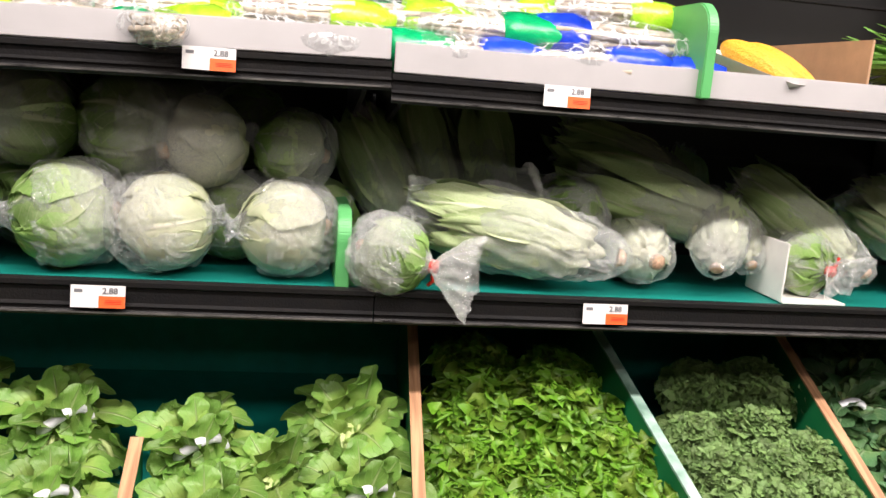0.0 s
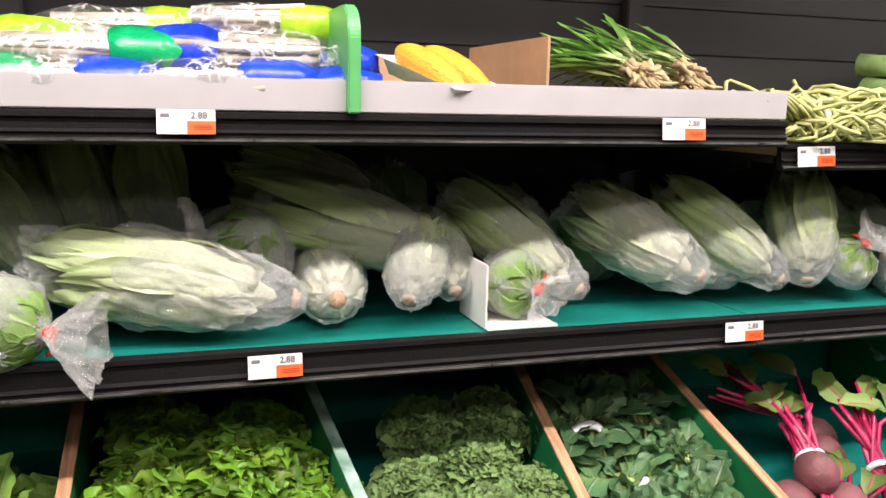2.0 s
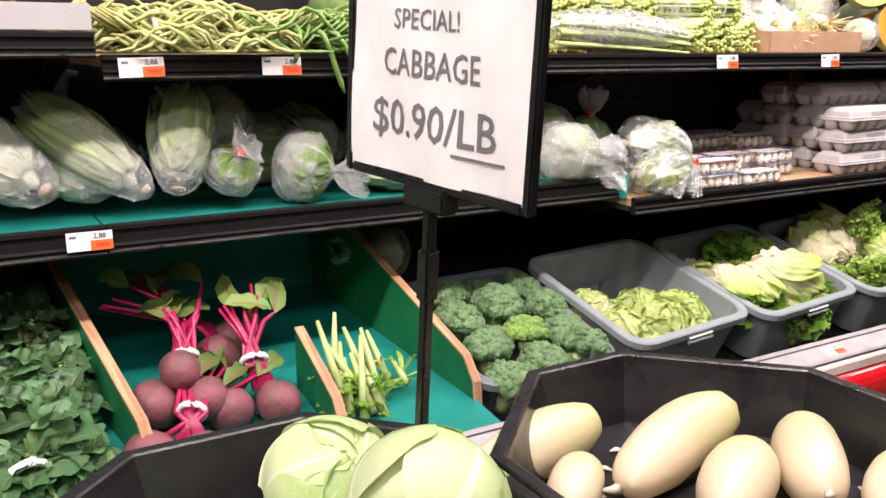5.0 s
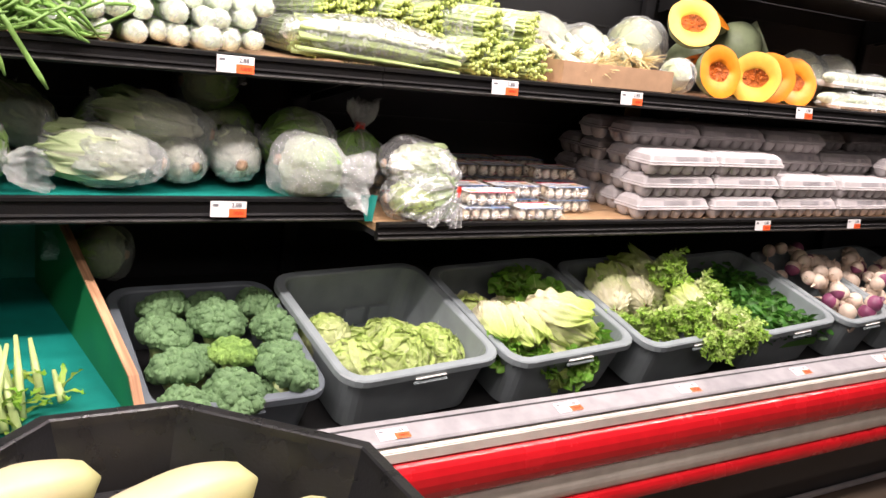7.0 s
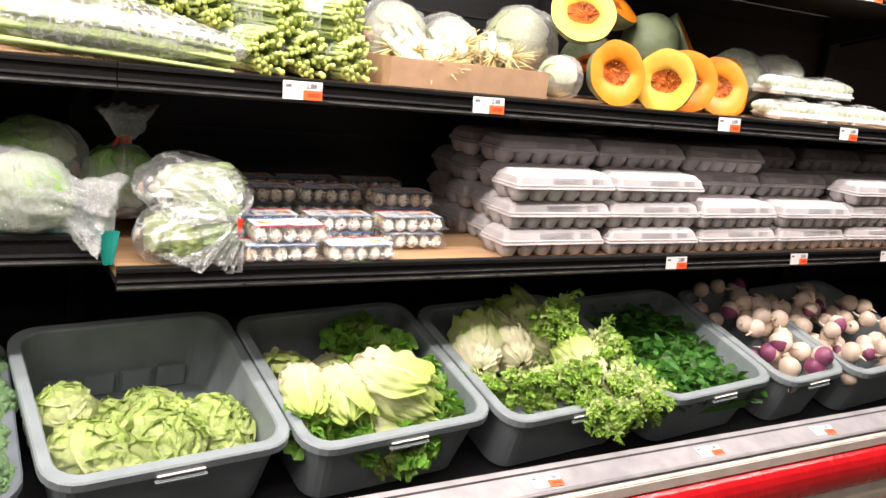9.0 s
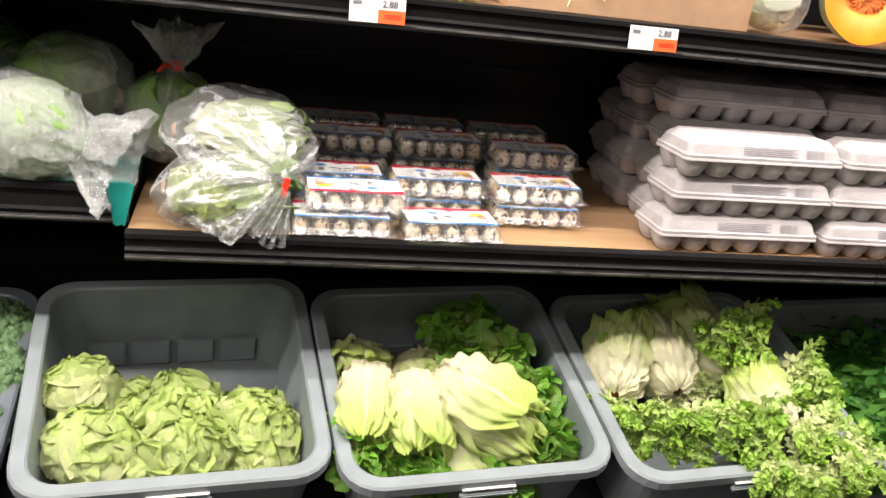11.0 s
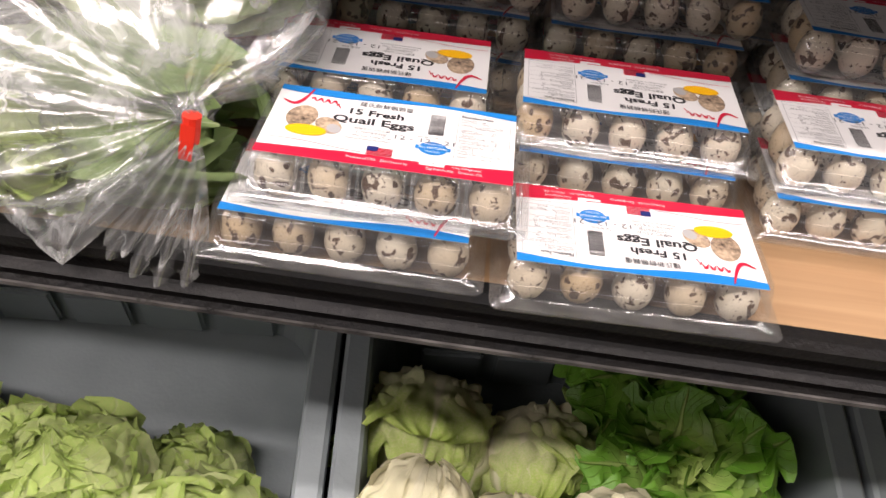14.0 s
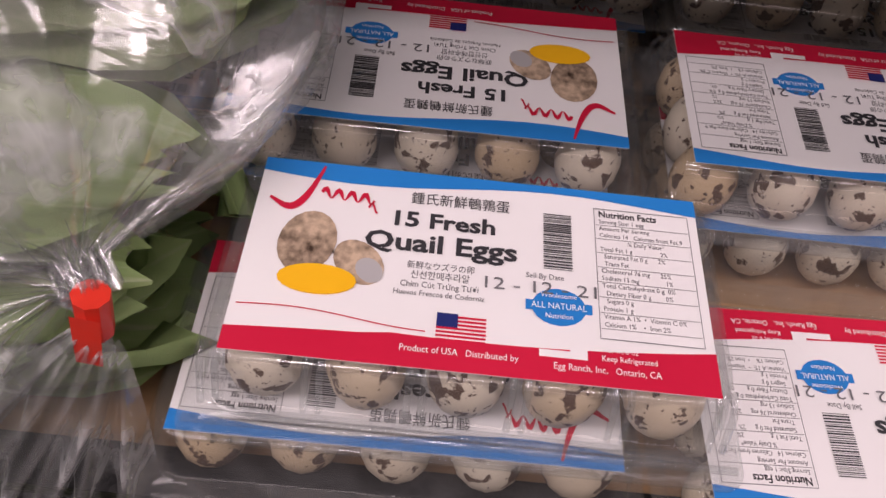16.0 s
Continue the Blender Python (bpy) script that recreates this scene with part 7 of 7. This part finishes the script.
bro = [broccoli(0, BROC), broccoli(1.3, BROC), broccoli(2.1, BROCL)]
fb = set()
for k, x, y, d, s in ((0, 1.99, 1.44, 0.03, 1.0), (1, 2.11, 1.45, 0.02, 1.05), (0, 2.23, 1.53, 0.03, 0.85), (1, 2.24, 1.43, 0.03, 0.9), (2, 2.115, 1.335, 0.02, 0.85), (1, 1.99, 1.31, 0.03, 1.0), (0, 2.085, 1.225, 0.03, 1.05), (0, 2.205, 1.25, 0.02, 1.1), (1, 2.225, 1.33, 0.04, 0.95), (0, 2.02, 1.54, 0.04, 1.0), (1, 2.12, 1.55, 0.05, 0.9), (1, 1.98, 1.21, 0.04, 0.95), (0, 2.05, 1.38, 0.06, 0.9), (0, 2.16, 1.27, 0.07, 0.9)):
    m = pose(x, y, in_bin(y, d + 0.025) + 0.005, 10 + rng.normal(0, 10), rng.normal(0, 10), rng.uniform(0, 360)) @ Matrix.Diagonal((s, s, s, 1))
    if k in fb:
        copy_thing(bro[k], m).matrix_world = m
    else:
        bro[k].matrix_world = m
        fb.add(k)

# ---------------- black crates, squash, cabbages and the sign in front ----------------
stand = thing("display_stand", "low black produce stand carrying two crates", "stand")
part("top", box(1.04, 2.00, -0.02, 0.68, 0.70, 0.748, 0.005), CRATE, stand)
part("skirt", box(1.08, 1.96, 0.02, 0.64, FLOOR, 0.70), BLACK, stand)


def crate(x0, x1, y0, y1, z1, ch, lab):
    """Black moulded crate with clipped corners."""
    t = thing("black_crate", lab, "crate", "black crates")
    cx, cy, w, d = (x0 + x1) / 2, (y0 + y1) / 2, x1 - x0, y1 - y0

    def oct(k, z, c=ch):
        a, b = w / 2 - k, d / 2 - k
        c = max(0.01, c - k * 0.4)
        return [(cx + p, cy + q, z) for p, q in ((a, b - c), (a - c, b), (-a + c, b), (-a, b - c), (-a, -b + c), (-a + c, -b), (a - c, -b), (a, -b + c))]
    a = Acc()
    zb = 0.752
    loft(a, [oct(0.045, zb + 0.006), oct(0.020, z1 - 0.012), oct(0.018, z1 - 0.002), oct(0.015, z1), oct(0.002, z1), oct(0.0, z1 - 0.003), oct(0.0, z1 - 0.016), oct(0.006, z1 - 0.016), oct(0.035, zb)], True)
    a.f.append((7, 6, 5, 4, 3, 2, 1, 0))
    a.mi.append(0)
    piece("tub", a, CRATE, t, smooth=False)
    for k in range(3):
        part("floor_rib", box(cx - w / 2 + 0.09, cx + w / 2 - 0.09, y0 + 0.12 + 0.16 * k, y0 + 0.135 + 0.16 * k, zb + 0.006, zb + 0.014, 0.002), CRATE, t)
    return t


crate(0.985, 1.470, 0.06, 0.738, 0.853, 0.13, "black plastic crate of green cabbages")
crate(1.474, 2.030, 0.04, 0.712, 0.853, 0.19, "black plastic crate of cream squash")
vs, fs, uv = ball(18, 22, (0.95, 0.95, 0.9))
CABHEART = Acc().add(wob(vs, 2.0, 0.05), fs, uv).mesh("heart", GREENCAB)
CABLEAF = []
for i in range(3):
    ls = []
    for j in range(8):
        ls.append(Acc().add(*wrap_leaf(0.85 - 0.1 * j + rng.normal(0, 0.1), 6.283 * j * 0.38 + rng.normal(0, 0.2), rng.uniform(1.7, 2.2), rng.uniform(0.8, 1.0), -0.035 + 0.011 * j, rng.uniform(0.01, 0.07), 0.008, 1.4, 0.93, 0.007, 19, 17)).mesh("leaf", GREENCAB))
    CABLEAF.append(ls)
for k, (x, y, z, r, tx, ty) in enumerate(((1.315, 0.60, 0.822, 0.076, 40, 20), (1.215, 0.50, 0.796, 0.074, 20, -20), (1.37, 0.475, 0.840, 0.084, 55, 30), (1.25, 0.36, 0.80, 0.085, 0, 0), (1.38, 0.30, 0.81, 0.08, 20, 0), (1.12, 0.58, 0.775, 0.06, 0, 0), (1.10, 0.35, 0.79, 0.08, 0, 20), (1.20, 0.20, 0.80, 0.085, 0, 0))):
    t = thing("green_cabbage", "pale green cabbage head with veined outer leaves", "cabbage", "loose cabbages")
    cm = Matrix.Diagonal((r, r, r, 1))
    piece("heart", CABHEART, None, t, "tight pale heart", m=cm)
    for q in CABLEAF[k % 3]:
        piece("leaf", q, None, t, m=cm)
    t.matrix_world = pose(x, y, z, tx, ty, 50 * k)


def squash(r, L, bend, seed):
    s = np.linspace(0, 1, 18)
    th = (s - 0.5) * bend
    P = np.stack([np.sin(th) * L / max(bend, 0.05), 0 * s, (1 - np.cos(th)) * L / max(bend, 0.05)], 1)
    rad = r * np.sqrt(np.clip(1 - (2 * s - 1) ** 2, 0.0004, 1)) ** 0.8 * (0.86 + 0.22 * s)
    vs, fs, uv = tube(P, rad, 20)
    return Acc().add(wob(vs, 14, 0.004, seed), fs, uv)


for k, (x, y, z, r, L, bend, rx, ry, rz) in enumerate(((1.612, 0.610, 0.752, 0.044, 0.25, 0.4, 60, -4, 11), (1.765, 0.520, 0.758, 0.046, 0.27, 1.0, 60, -6, 15), (1.600, 0.505, 0.750, 0.034, 0.12, 0.3, 60, 0, 40), (1.766, 0.408, 0.757, 0.045, 0.18, 0.3, 60, 0, 30), (1.890, 0.400, 0.757, 0.046, 0.20, 0.3, 50, 0, 45), (1.920, 0.300, 0.755, 0.042, 0.16, 0.3, 50, 0, 24), (1.63, 0.29, 0.757, 0.045, 0.2, 0.3, 40, 0, 20), (1.78, 0.20, 0.757, 0.045, 0.2, 0.3, 40, 0, 60))):
    t = thing("cream_squash", "smooth cream-skinned gourd lying in the crate", "squash", "cream squashes")
    piece("fruit", squash(r, L, bend, k), MELON, t)
    piece("stub", Acc().add(*tube([(-L * 0.47, 0, 0.01), (-L * 0.52, 0.004, 0.012), (-L * 0.56, 0.01, 0.01)], [0.008, 0.005, 0.002], 6)), ENOKI, t, "dry stem stub")
    t.matrix_world = pose(x - 0.012, y, z + 0.038, rx, ry, rz)
a = Acc()
for j in range(26):
    vs, fs, uv = leaf(rng.uniform(0.015, 0.03), 0.008, 0.4, 0.2, 0.001, 2, 0.1, 4, 3)
    a.add(vs, fs, uv, pose(rng.uniform(1.56, 1.94), rng.uniform(0.15, 0.62), 0.7635, rng.uniform(0, 15), 0, rng.uniform(0, 360)))
tagged(piece("dry_scrap", a, ENOKI), "dry leaf scraps on the crate floor", "scraps", kind="stuff")

sign = thing("price_sign", "black-framed price sign on a thin pole", "sign")
SW, SH = 0.268, 0.208
part("pole", box(-0.006, 0.006, -0.006, 0.006, -0.404, -0.018, 0.002), CRATE, sign, "thin black pole")
part("collar", box(-0.009, 0.009, -0.009, 0.009, -0.115, -0.06, 0.003), CRATE, sign)
part("foot", box(-0.04, 0.04, -0.04, 0.04, -0.407, -0.402, 0.002), CRATE, sign)
part("bracket", prism([(-0.012, -0.02), (0.012, -0.02), (0.012, 0.004), (-0.012, 0.004)], -0.03, 0.03, 0.003), CRATE, sign)
for x0, x1, z0, z1 in ((-SW / 2, -SW / 2 + 0.010, 0, SH), (SW / 2 - 0.010, SW / 2, 0, SH), (-SW / 2 + 0.010, SW / 2 - 0.010, 0, 0.010), (-SW / 2 + 0.010, SW / 2 - 0.010, SH - 0.010, SH)):
    part("frame", box(x0, x1, -0.006, 0.006, z0, z1, 0.002), CRATE, sign, "black plastic frame")
part("backing", box(-SW / 2 + 0.01, SW / 2 - 0.01, 0.001, 0.004, 0.01, SH - 0.01), CRATE, sign)
wav = lambda x, z: -0.003 - 0.0018 * np.sin(38 * x + 1.0) * np.clip(1.2 - z / 0.12, 0, 1) - 0.0012 * np.sin(55 * x + 30 * z)
a = Acc()
pw, p0, p1 = SW / 2 - 0.008, 0.006, SH - 0.008
a.add(*grid(30, 40, lambda u, v: np.stack([v * pw, wav(v * pw, p0 + (p1 - p0) * u), p0 + (p1 - p0) * u], -1)))
piece("paper", a, TAGW, sign, "slightly rippled white paper")
a = Acc()
text_sheet(a, "SPECIAL!", -0.012, 0.152, 0.0265, 0, "CENTER", squash=0.92, bold=0.0002)
text_sheet(a, "CABBAGE", -0.006, 0.107, 0.037, 0, "CENTER", squash=0.86, bold=0.0003)
text_sheet(a, "$0.90/LB", -0.003, 0.048, 0.050, 0, "CENTER", squash=1.0, bold=0.0004)
plate(a, 0.031, 0.099, 0.0375, 0.0405, 0, 0)
allv = np.concatenate(a.v)
a.v = [np.stack([allv[:, 0], wav(allv[:, 0], allv[:, 1]) - 0.0009, allv[:, 1]], 1)]
piece("lettering", a, GREYINK, sign, "dark printed lettering", smooth=False)
sign.matrix_world = Matrix.Translation((1.388, 0.502, 1.166)) @ pose(0, 0, 0, 0, 3.5, -78)
